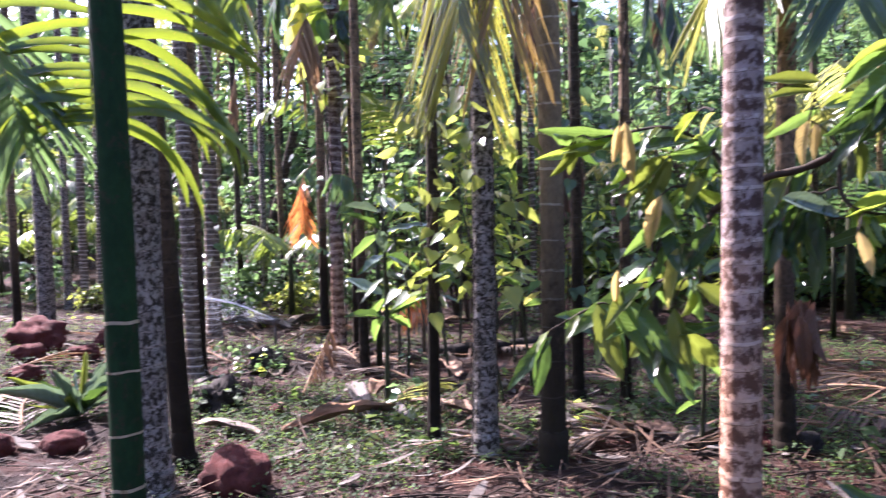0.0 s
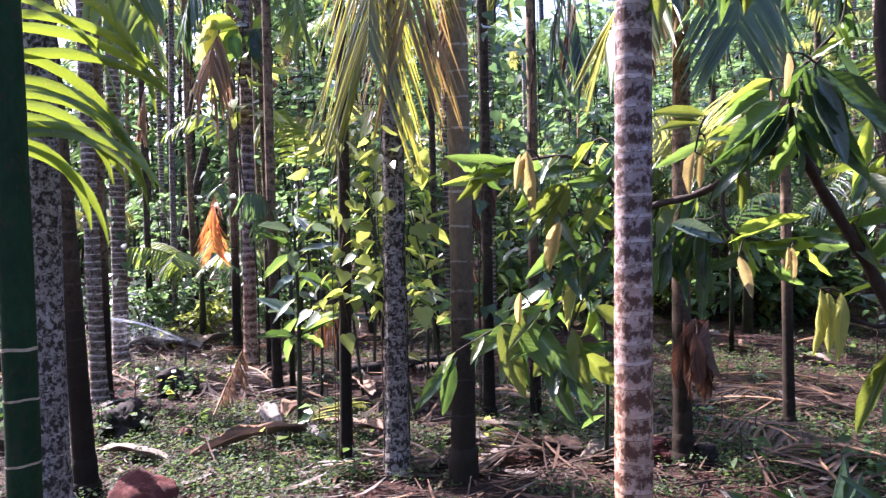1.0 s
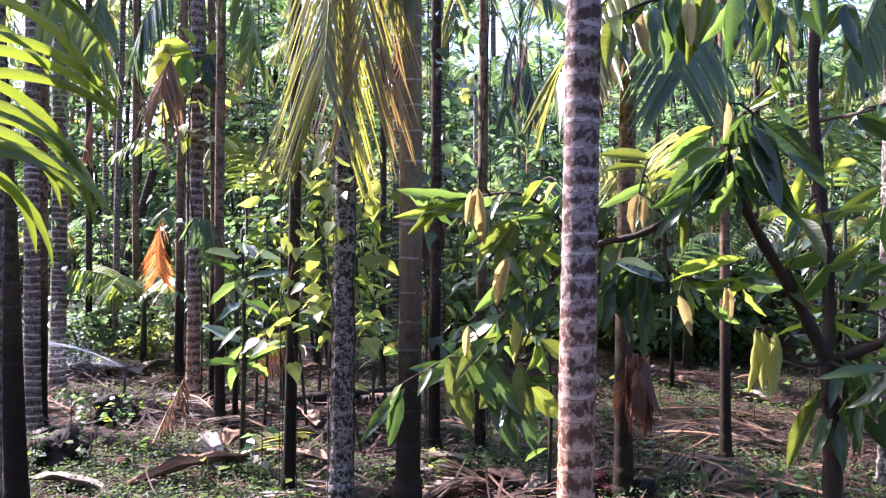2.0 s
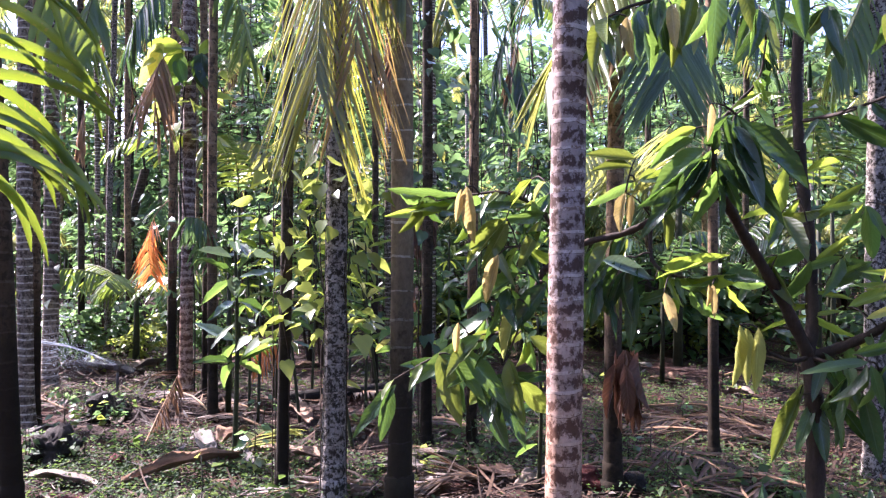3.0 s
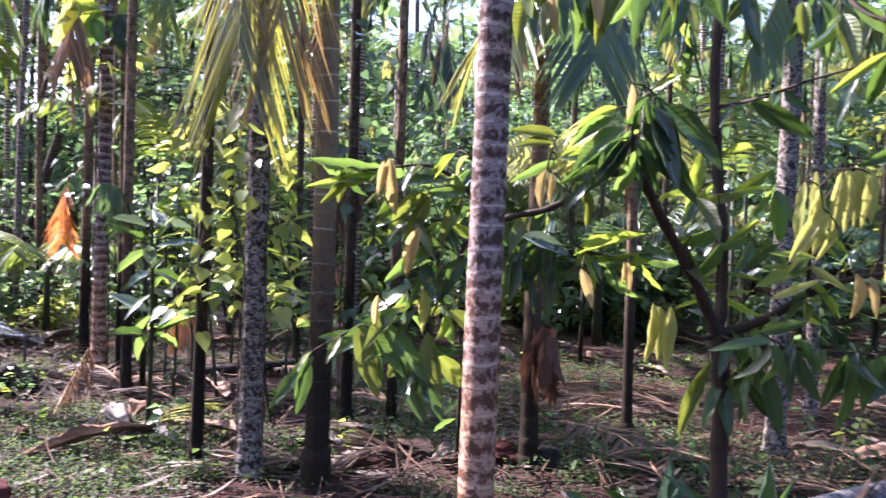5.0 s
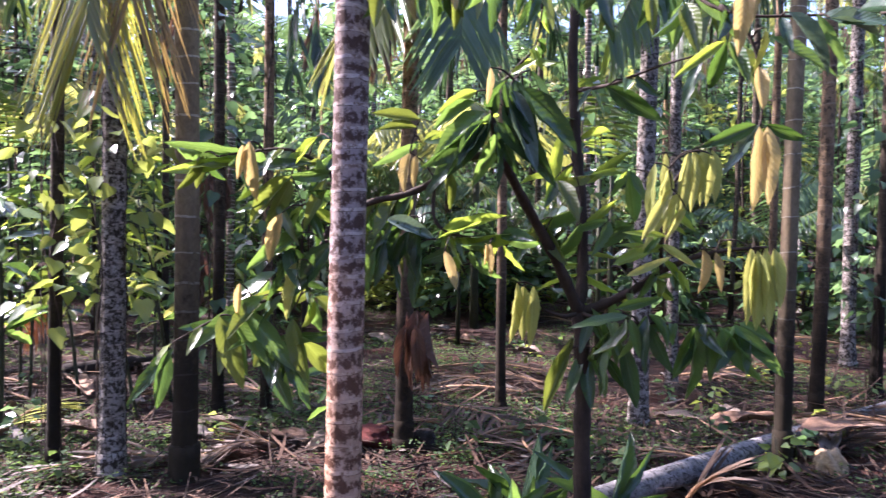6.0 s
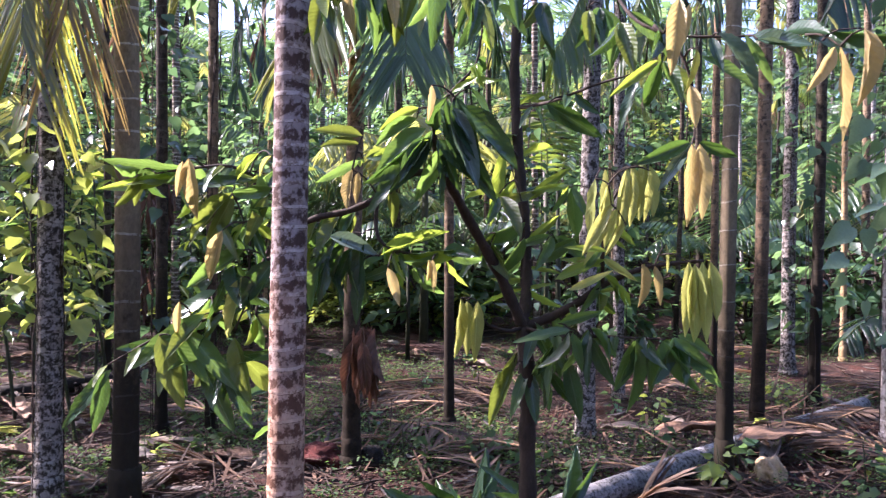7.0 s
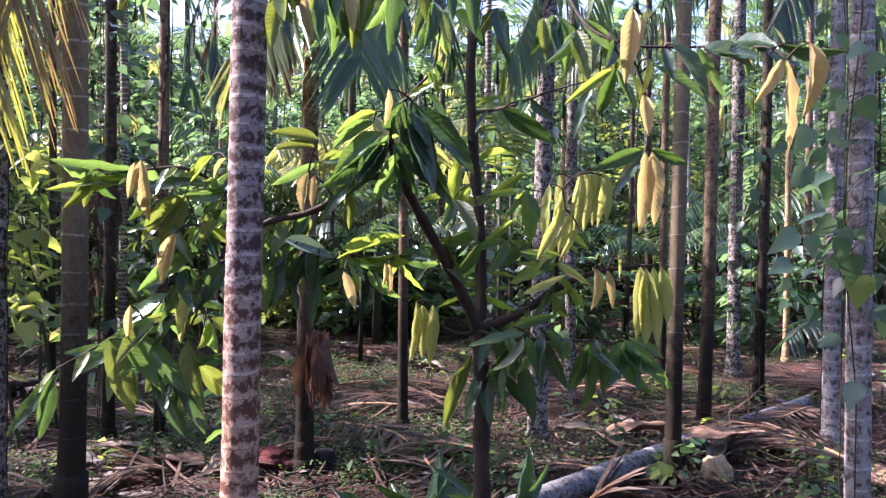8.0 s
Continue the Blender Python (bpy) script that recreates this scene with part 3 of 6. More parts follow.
# ---- palms farther off: a few built once, then copied ----
rng = random.Random(23)
models = []
for kind in ("ring", "mottled", "brown", "dark", "white", "tan"):
    models.append(areca_palm(kind, -3.0 - 1.5 * len(models), 24.0 + len(models), rng.uniform(0.10, 0.14), rng.uniform(-0.02, 0.02), rng.uniform(-0.02, 0.02), rng.uniform(6, 9), rng, 7, 5, simple=True))
placed = [(x, y) for _, x, y, *_ in TRUNKS]


def clear(x, y, room):
    if any(math.hypot(x - px, y - py) < room for px, py in placed):
        return False
    placed.append((x, y))
    return True


def in_sight(x, y, reach, widen=0.0):
    """Whether a place lies in the open ground before the path, nearer than reach."""
    bearing = math.degrees(math.atan2(x - 0.25, y - 0.45))
    return -30 - widen < bearing < 60 + widen and math.hypot(x - 0.25, y - 0.45) < reach


def sun_lane(x, y):
    """Whether a place lies in the lanes kept free of trees so that the low sun reaches the floor."""
    for x0, y0, half in ((-3.6, 9.6, 1.5), (0.4, 11.0, 1.0), (-4.5, 14.5, 2.2)):
        along = -0.743 * (x - x0) + 0.669 * (y - y0)
        across = 0.669 * (x - x0) + 0.743 * (y - y0)
        if 2.0 < along < 13.0 and abs(across) < half:
            return True
    return False


made = 0
while made < 90:
    x, y = rng.uniform(-18, 30), rng.uniform(-14, 36)
    if math.hypot(x, y) < 3.5 or in_sight(x, y, 11.5, 8) or not clear(x, y, 1.1):
        continue
    if not in_sight(x, y, 60, 0) and rng.random() < 0.55:
        continue
    made += 1
    src = rng.choice(models)
    s = rng.uniform(0.5, 1.0)
    turned = rng.uniform(0, 360)
    if sun_lane(x, y):
        continue
    copy_thing(src, pose(x, y, ground_height(x, y), 0, 0, turned) @ Matrix.Diagonal((s, s, s, 1)))

# palms whose crowns hang at eye level farther back
made = 0
while made < 105:
    bearing, r = radians(rng.uniform(-36, 66)), rng.uniform(12, 30)
    x, y = 0.25 + r * math.sin(bearing), 0.45 + r * math.cos(bearing)
    if not clear(x, y, 0.8):
        continue
    made += 1
    src = rng.choice(models)
    s = rng.uniform(2.6, min(8.5, 2.0 + 0.3 * r)) / 7.5
    s = max(s, 0.42)
    turned = rng.uniform(0, 360)
    if sun_lane(x, y):
        continue
    copy_thing(src, pose(x, y, ground_height(x, y), 0, 0, turned) @ Matrix.Diagonal((s, s, s, 1)))

# ---- young palms with low arching fronds ----
rng = random.Random(31)


def young_palm(x, y, height, rng, leaf, number=7, size=1.0):
    palm = base("young_palm", x, y, ground_height(x, y), "young areca palm with low arching green fronds", "palm tree", "young palms in the undergrowth")
    stem = Pile()
    stem.tube([(0, 0, -0.05), (0.01, 0, height * 0.5), (0.0, 0.01, height)], [0.05, 0.04, 0.03], 8)
    part("stem", stem.mesh("stem", [STEM]), palm)
    for k in range(number):
        me = frond_mesh(arc(1.5, rng.uniform(0.6, 1.2), rng.uniform(0.5, 0.8)), rng, leaf, RACHIS, 26, 0.48, 0.036, 0.4, segs=3, loose=0.6)
        s = size * rng.uniform(0.8, 1.15)
        part("frond", me, palm, "", pose(0, 0, height, rng.uniform(-10, 10), 0, k * 360 / number + rng.uniform(-20, 20)) @ Matrix.Diagonal((s, s, s, 1)))
    return palm


young = [young_palm(-2.2, 11.5, 0.9, rng, FROND_LIME), young_palm(6.2, 12.0, 1.4, rng, FROND), young_palm(3.4, 13.0, 2.0, rng, FROND), young_palm(8.4, 12.6, 1.7, rng, FROND_OLIVE)]
made = 0
while made < 105:
    x, y = rng.uniform(-13, 24), rng.uniform(8, 28)
    if in_sight(x, y, 17.0 if x < -0.12 * y else 11.0, 4) or not clear(x, y, 0.9):
        continue
    made += 1
    s = rng.uniform(0.8, 1.5)
    copy_thing(rng.choice(young), pose(x, y, ground_height(x, y), 0, 0, rng.uniform(0, 360)) @ Matrix.Diagonal((s, s, s, 1)))


# ---- broad-leaved undergrowth ----
LEAF_V = np.array([(0, 0, 0), (0.42, -0.2, 0.05), (1, 0, -0.12), (0.42, 0.2, 0.05), (0.42, 0, 0.0)], float)
LEAF_F = [(0, 1, 4), (1, 2, 4), (0, 4, 3), (4, 2, 3)]


HEART_V = np.array([(0.0, 0, 0), (-0.06, -0.13, 0.02), (0.08, -0.27, 0.05), (0.32, -0.29, 0.05), (0.6, -0.17, 0.02), (1, 0, -0.1), (0.6, 0.17, 0.02), (0.32, 0.29, 0.05), (0.08, 0.27, 0.05), (-0.06, 0.13, 0.02), (0.32, 0, 0), (0.6, 0, -0.02)], float)
HEART_F = [(0, 1, 2, 10), (2, 3, 10), (10, 3, 4, 11), (4, 5, 11), (0, 10, 8, 9), (8, 10, 7), (10, 11, 6, 7), (11, 5, 6)]
SMALL_V = np.array([(0, 0, 0), (0.5, -0.25, 0.06), (1, 0, -0.05), (0.5, 0.25, 0.06)], float)
SMALL_F = [(0, 1, 2), (0, 2, 3)]


def leaf_cloud(name, places, material, broad=1.0, shape=(LEAF_V, LEAF_F)):
    """One mesh of many leaves: rows of place, direction, length."""
    v, f = [], []
    for p, d, size in places:
        d = Vector(d).normalized()
        side = d.cross(Vector((0, 0, 1)))
        side = side.normalized() if side.length > 0.1 else Vector((1, 0, 0))
        up = side.cross(d)
        k = len(v)
        roll = math.sin(37.0 * p[0] + 91.0 * p[1] + 53.0 * p[2]) * 0.7
        side, up = side * math.cos(roll) + up * math.sin(roll), up * math.cos(roll) - side * math.sin(roll)
        v += [Vector(p) + (d * a + side * b * broad + up * c) * size for a, b, c in shape[0]]
        f += [tuple(k + i for i in face) for face in shape[1]]
    return mesh_of(name, v, f, [material])


def shrub(x, y, height, rng, material, leaf_size=0.13, twigs=34, broad=1.0, label="", spread=0.9, kind_name="shrub", stems=4):
    ob = base(kind_name, x, y, ground_height(x, y), label or "dense green broad-leaved shrub in the undergrowth", "shrub", "undergrowth shrubs")
    wood = Pile()
    leaves = []
    for s in range(stems):
        a = rng.uniform(0, 6.28)
        tip = Vector((spread * 0.6 * math.cos(a) * rng.random(), spread * 0.6 * math.sin(a) * rng.random(), height * rng.uniform(0.75, 1)))
        mid = tip * 0.5 + Vector((rng.uniform(-0.1, 0.1), rng.uniform(-0.1, 0.1), 0))
        line = smooth_line([(0, 0, -0.05), mid, tip], 5)
        wood.tube(line, [0.022 * (1 - 0.75 * i / (len(line) - 1)) for i in range(len(line))], 5)
        for _ in range(twigs // stems):
            u = rng.uniform(0.22, 1.0)
            p = line[int(u * (len(line) - 1))]
            b = rng.uniform(0, 6.28)
            reach = spread * rng.uniform(0.35, 1.0) * (1.1 - 0.5 * u)
            end = p + Vector((reach * math.cos(b), reach * math.sin(b), rng.uniform(-0.15, 0.4) * reach))
            tw = smooth_line([p, p.lerp(end, 0.5) + Vector((0, 0, 0.08)), end], 3)
            wood.tube([tw[0], tw[-1]], [0.007, 0.003], 3, cap=False)
            for q in tw[2:]:
                for _ in range(2):
                    c = b + rng.choice((-1, 1)) * rng.uniform(0.2, 1.3)
                    leaves.append((q, (math.cos(c), math.sin(c), rng.uniform(-0.9, 0.3)), leaf_size * rng.uniform(0.6, 1.25)))
    part("woody_frame", wood.mesh("woody_frame", [TWIG]), ob)
    part("foliage", leaf_cloud("foliage", leaves, material, broad), ob)
    return ob


rng = random.Random(47)
shrubs = [
    shrub(-3.2, 14.0, 2.2, rng, BUSH, 0.13, 80),
    shrub(0.2, 11.2, 2.6, rng, BUSH_LIME, 0.125, 80, label="sunlit yellow-green broad-leaved shrub"),
    shrub(2.6, 11.0, 3.2, rng, BUSH, 0.165, 84, 1.2),
    shrub(5.6, 13.2, 2.4, rng, BUSH_COOL, 0.155, 76, 0.8),
    shrub(8.2, 11.2, 3.4, rng, BUSH, 0.2, 76, 1.1, spread=1.2),
    shrub(1.6, 14.0, 4.6, rng, BUSH, 0.165, 116, 1.0, "tall sunlit broad-leaved undergrowth tree", 1.5),
    shrub(7.0, 15.0, 5.0, rng, BUSH, 0.185, 116, 1.0, "tall broad-leaved undergrowth tree with drooping leaves", 1.5),
]
made = 0
while made < 120:
    x, y = rng.uniform(-16, 28), rng.uniform(8, 34)
    lim = 10.5 if -0.2 < x < 3.5 else 13.0
    if x < -0.12 * y:
        lim = 17.5  # the long open view past the sprinklers
    if in_sight(x, y, lim, 6) or not clear(x, y, 0.75):
        continue
    made += 1
    s = rng.uniform(0.75, 1.35) * (1.0 if math.hypot(x, y) < 16 else rng.uniform(1.0, 1.5))
    copy_thing(rng.choice(shrubs + shrubs[2:3] + shrubs[3:4] + shrubs[0:1] + shrubs[6:]), pose(x, y, ground_height(x, y), 0, 0, rng.uniform(0, 360)) @ Matrix.Diagonal((s, s, s, 1)))

# low leafy plants behind the sprinklers
low_rng = random.Random(53)
low_plants = [shrub(-3.0, 11.4, 0.7, low_rng, BUSH, 0.13, 44, 1.3, "low broad-leaved plant on damp ground", 0.6), shrub(-2.2, 11.9, 0.5, low_rng, BUSH_LIME, 0.11, 40, 1.2, "low broad-leaved plant on damp ground", 0.5)]
for _ in range(24):
    bearing, r = radians(low_rng.uniform(-30, -4)), low_rng.uniform(12.4, 15.5)
    s = low_rng.uniform(0.5, 1.1)
    x, y = 0.25 + r * math.sin(bearing), 0.45 + r * math.cos(bearing)
    copy_thing(low_rng.choice(low_plants), pose(x, y, ground_height(x, y), 0, 0, low_rng.uniform(0, 360)) @ Matrix.Diagonal((s, s, s, 1)))

for _ in range(14):
    bearing, r = radians(low_rng.uniform(6, 56)), low_rng.uniform(11.5, 15.0)
    s = low_rng.uniform(1.2, 2.3)
    x, y = 0.25 + r * math.sin(bearing), 0.45 + r * math.cos(bearing)
    copy_thing(low_rng.choice(low_plants), pose(x, y, ground_height(x, y), 0, 0, low_rng.uniform(0, 360)) @ Matrix.Diagonal((s, s, s, 1)))

# tall leafy trees at the back of the plantation
made = 0
while made < 62:
    bearing, r = radians(rng.uniform(-36, 66)), rng.uniform(17, 33)
    x, y = 0.25 + r * math.sin(bearing), 0.45 + r * math.cos(bearing)
    if not clear(x, y, 0.6):
        continue
    made += 1
    s = rng.uniform(1.5, 2.2)
    if sun_lane(x, y):
        continue
    copy_thing(rng.choice(shrubs[5:]), pose(x, y, ground_height(x, y), 0, 0, rng.uniform(0, 360)) @ Matrix.Diagonal((s, s, s, 1)))

# unseen leafy trees added behind to hold back sky light
for k in range(16):
    bearing, r = radians(rng.uniform(95, 270)), rng.uniform(5.5, 12)
    x, y = 0.25 + r * math.sin(bearing), 0.45 + r * math.cos(bearing)
    s = rng.uniform(0.9, 1.4)
    copy_thing(rng.choice(shrubs[2:]), pose(x, y, ground_height(x, y), 0, 0, rng.uniform(0, 360)) @ Matrix.Diagonal((s, s, s, 1)))

# ---- woods that close the place all round ----
rng = random.Random(59)
leaves = []
for _ in range(76000):
    a = rng.uniform(0, 6.28)
    r = rng.uniform(34, 48)
    top = 17.5 if math.sin(a) > -0.25 else 12.0  # lower at the unseen back, and lower still towards the sun to let it in
    if math.cos(a - 2.4) > 0.88:
        top = 10.0
    z = top * rng.random() ** 0.9 * (0.85 + 0.45 * noise.noise((3 * math.cos(a) * 2, 3 * math.sin(a) * 2, 0.5)))
    leaves.append(((6 + r * math.cos(a), 8 + r * math.sin(a), z), (rng.uniform(-1, 1), rng.uniform(-1, 1), rng.uniform(-0.8, 0.3)), rng.uniform(0.5, 1.3)))
woods = new("far_woods", leaf_cloud("far_woods", leaves, BUSH, 1.3))
tagged(woods, "distant dense green woods round the plantation", "woods", kind="stuff")


# ---- cocoa tree with large drooping leaves ----
def leaf_mesh(rng, droop, fold, wave, width=0.30):
    """One large leaf along +x, a metre long: pointed, folded along its midrib, wavy at the margin."""
    nu, v, uv = 9, [], []
    for i in range(nu + 1):
        u = i / nu
        half = 0.5 * width * (math.sin(math.pi * u ** 0.85) ** 0.72) * (1 - 0.25 * u) * 1.12
        half = max(half, 0.006 if u < 0.05 else 0.001)
        for k in (-1, -0.5, 0, 0.5, 1):
            z = -droop * u * u + fold * abs(k) * half * 2 + wave * half * math.sin(u * 17 + k * 2.2) * abs(k)
            v.append((u, k * half * (1 + 0.05 * rng.uniform(-1, 1)), z))
            uv.append((u, k))
    f = [(i * 5 + k, i * 5 + k + 1, i * 5 + k + 6, i * 5 + k + 5) for i in range(nu) for k in range(4)]
    return v, f, uv


rng = random.Random(71)
SHAPES = [leaf_mesh(rng, *o) for o in ((0.05, 0.25, 0.15, 0.25), (0.16, 0.45, 0.2, 0.28), (0.12, 0.15, 0.25, 0.22), (-0.06, 0.6, 0.18, 0.29), (0.2, 0.8, 0.15, 0.26))]
LEAVES = {kind: [mesh_of("leaf", v, f, [m], uvs=uv) for v, f, uv in SHAPES] for kind, m in LEAF.items()}


def put_leaf(parent, kind, p0, p1, rng, facing=(-0.4, -0.9, 0.15), spread=0.7, slim=1.0):
    p0, p1 = Vector(p0), Vector(p1)
    d = p1 - p0
    size = d.length
    d.normalize()
    n = Vector(facing) + Vector((rng.uniform(-1, 1), rng.uniform(-1, 1), rng.uniform(-1, 1))) * spread
    n = n - d * n.dot(d)
    n.normalize()
    side = n.cross(d)
    m = Matrix((d, side, n)).transposed().to_4x4()
    m.translation = p0 - parent.location
    wide = size * (rng.uniform(0.55, 0.9) if kind == "brown" else rng.uniform(0.85, 1.15) if kind == "cream" else rng.uniform(0.6, 0.9) if kind in ("yellow", "bright") else rng.uniform(0.8, 1.15))
    return part("leaf", rng.choice(LEAVES[kind]), parent, "", m @ Matrix.Diagonal((size, wide * slim, size, 1)))


def twig_leaves(parent, points, count, kinds, size, rng, hang=0.5):
    """Leaves set along a twig, alternately, drooping."""
    line = smooth_line(points, 6)
    for j in range(count):
        i = rng.randrange(1, len(line))
        t = (line[i] - line[i - 1]).normalized()
        side = t.cross(Vector((0, 0, 1)))
        side = side.normalized() if side.length > 0.1 else Vector((1, 0, 0))
        d = side * (1 if j % 2 else -1) * rng.uniform(0.4, 1) + t * rng.uniform(0.1, 0.9) + Vector((0, 0, -hang * rng.uniform(0.4, 2.2)))
        d.normalize()
        put_leaf(parent, rng.choice(kinds), line[i], line[i] + d * size * rng.uniform(0.6, 1.15), rng, spread=0.9)


COCOA_FOOT = Vector((2.21, 3.44, 0.12))
cocoa = base("cocoa_tree", COCOA_FOOT.x, COCOA_FOOT.y, 0.0, "forked cocoa tree with large drooping green and cream leaves", "tree")
rng = random.Random(83)


WOOD = []  # points along the limbs, for the twigs to start from


def short_twig(p):
    """A thin twig from the nearest limb to p."""
    p = Vector(p) - cocoa.location
    q = min(WOOD, key=lambda w: (w - p).length)
    away = (q - p).length
    if away > 0.035:
        pile = Pile()
        pile.tube(smooth_line([q, q.lerp(p, 0.5) + Vector((0, 0, 0.12 * away)), p], 3), [0.0045, 0.004, 0.0037, 0.0034, 0.003, 0.0027, 0.0022], 5)
        part("twig", pile.mesh("twig", [TWIG]), cocoa)
        WOOD.extend((q.lerp(p, 0.5), p))


def limb(name, points, r0, r1, label=""):
    line = smooth_line([Vector(p) - cocoa.location for p in points], 7)
    WOOD.extend(line)
    pile = Pile()
    n = len(line)
    pile.tube(line, [(r0 + (r1 - r0) * i / (n - 1)) * (1 + 0.1 * math.sin(i * 1.7)) for i in range(n)], 9)
    return part(name, pile.mesh(name, [TWIG]), cocoa, label)


FORK, KNOT = (2.18, 3.46, 1.04), (1.56, 3.07, 1.80)
limb("stem", [(COCOA_FOOT.x, COCOA_FOOT.y, -0.08), (2.20, 3.45, 0.50), (2.20, 3.45, 0.80), FORK], 0.04, 0.033, "dark rough forked stem")
limb("limb", [FORK, (2.04, 3.43, 1.28), (1.80, 3.34, 1.58), (1.63, 3.15, 1.72), KNOT], 0.027, 0.014)
limb("limb", [FORK, (2.22, 3.50, 1.20), (2.24, 3.55, 1.50), (2.22, 3.57, 1.79), (2.20, 3.58, 2.22), (2.24, 3.57, 2.64), (2.25, 3.45, 3.01)], 0.028, 0.02)
limb("limb", [FORK, (2.26, 3.42, 1.07), (2.35, 3.32, 1.14), (2.43, 3.22, 1.23), (2.56, 3.09, 1.31), (2.73, 2.94, 1.34)], 0.026, 0.006)
limb("branch", [(1.67, 3.18, 1.66), (1.54, 3.20, 1.67), (1.44, 3.25, 1.59), (1.33, 3.31, 1.53), (1.19, 3.38, 1.49), (1.06, 3.45, 1.39)], 0.016, 0.011)
LOW_LEFT = [(1.06, 3.45, 1.39), (0.96, 3.45, 1.20), (0.82, 3.53, 1.11), (0.67, 3.59, 1.05), (0.50, 3.64, 0.95)]
HIGH_LEFT = [(1.14, 3.41, 1.46), (1.06, 3.46, 1.61), (0.92, 3.48, 1.69), (0.76, 3.57, 1.68), (0.66, 3.56, 1.66)]
limb("branch", LOW_LEFT, 0.010, 0.003)
limb("branch", HIGH_LEFT, 0.010, 0.003)
limb("branch", [(1.06, 3.46, 1.35), (0.99, 3.44, 1.23), (0.93, 3.46, 1.08)], 0.007, 0.003)
UP_TWIG = [KNOT, (1.58, 3.06, 1.90), (1.64, 3.03, 1.98), (1.70, 3.00, 2.06), (1.72, 2.99, 2.19)]
limb("branch", UP_TWIG, 0.009, 0.003)
MID_TWIG = [(1.42, 3.26, 1.59), (1.40, 3.21, 1.44), (1.46, 3.18, 1.38), (1.57, 3.12, 1.36), (1.64, 3.08, 1.34)]
limb("branch", MID_TWIG, 0.009, 0.003)
LOW_RIGHT = [FORK, (2.22, 3.27, 1.02), (2.33, 3.10, 1.03), (2.44, 2.98, 1.03), (2.56, 2.92, 1.03)]
limb("branch", LOW_RIGHT, 0.010, 0.003)
limb("branch", [FORK, (2.08, 3.41, 1.03), (1.98, 3.41, 1.06)], 0.012, 0.006)
RIGHT_UP = [(2.43, 3.22, 1.23), (2.40, 3.18, 1.41), (2.40, 3.13, 1.57), (2.48, 3.08, 1.72), (2.52, 3.06, 1.76)]
limb("branch", RIGHT_UP, 0.010, 0.003)
OVER = [(2.25, 3.45, 3.01), (2.19, 3.02, 2.66), (2.06, 2.63, 2.23), (2.08, 2.45, 2.09), (2.21, 2.32, 2.06), (2.38, 2.23, 2.07), (2.54, 2.08, 2.07)]
limb("branch", OVER, 0.009, 0.002)
DROP = [(2.06, 2.46, 2.11), (2.10, 2.38, 2.01), (2.14, 2.36, 1.87), (2.14, 2.36, 1.73)]
limb("branch", DROP, 0.007, 0.003)
TOP_TWIG = [(2.18, 3.48, 2.66), (1.71, 3.06, 2.45), (1.37, 2.90, 2.31), (1.17, 2.89, 2.24), (1.08, 2.88, 2.18)]
limb("branch", TOP_TWIG, 0.010, 0.003)
SIDE_TWIG = [(2.22, 3.57, 2.02), (2.19, 3.24, 2.00), (2.23, 2.99, 2.03), (2.33, 2.83, 2.06)]
limb("branch", SIDE_TWIG, 0.009, 0.003)

# leaves: kind, foot and tip
LEFT_LEAVES = [
    ("green", (0.77, 3.56, 1.68), (0.47, 3.72, 1.71)), ("bright", (0.74, 3.58, 1.66), (0.46, 3.73, 1.60)), ("cream", (0.76, 3.45, 1.71), (0.78, 3.44, 1.49)), ("cream", (0.74, 3.46, 1.70), (0.72, 3.47, 1.57)),
    ("blue", (0.93, 3.47, 1.72), (0.87, 3.51, 1.62)), ("bright", (1.01, 3.43, 1.74), (0.93, 3.47, 1.61)), ("yellow", (1.03, 3.31, 1.72), (0.98, 3.33, 1.65)), ("green", (1.06, 3.40, 1.61), (0.90, 3.49, 1.58)),
    ("olive", (0.92, 3.48, 1.59), (0.76, 3.56, 1.42)), ("olive", (0.92, 3.46, 1.58), (0.83, 3.50, 1.39)), ("olive", (1.04, 3.41, 1.58), (0.96, 3.45, 1.39)), ("bright", (0.96, 3.45, 1.48), (0.91, 3.48, 1.33)),
    ("cream", (0.87, 3.39, 1.45), (0.82, 3.42, 1.26)), ("green", (0.96, 3.43, 1.38), (0.77, 3.53, 1.23)),
]
LEFT_LOW_LEAVES = [
    ("dark", (1.06, 3.40, 1.34), (0.93, 3.47, 1.13)), ("yellow", (0.94, 3.38, 1.28), (0.90, 3.39, 1.05)), ("cream", (0.73, 3.46, 1.19), (0.72, 3.47, 1.06)), ("green", (0.82, 3.47, 1.14), (0.54, 3.62, 0.93)),
    ("olive", (0.67, 3.55, 1.06), (0.75, 3.50, 0.78)), ("green", (0.71, 3.53, 1.06), (0.84, 3.45, 0.88)), ("green", (0.76, 3.50, 1.08), (0.93, 3.41, 0.86)), ("dark", (0.82, 3.53, 0.95), (0.93, 3.46, 0.69)),
    ("dark", (0.89, 3.49, 0.94), (1.00, 3.42, 0.71)), ("olive", (0.93, 3.47, 1.05), (0.99, 3.43, 0.80)), ("dark", (0.51, 3.64, 0.93), (0.32, 3.74, 0.70)), ("dark", (0.49, 3.65, 0.92), (0.45, 3.67, 0.69)), ("green", (0.86, 3.45, 1.23), (0.69, 3.54, 1.13)),
]
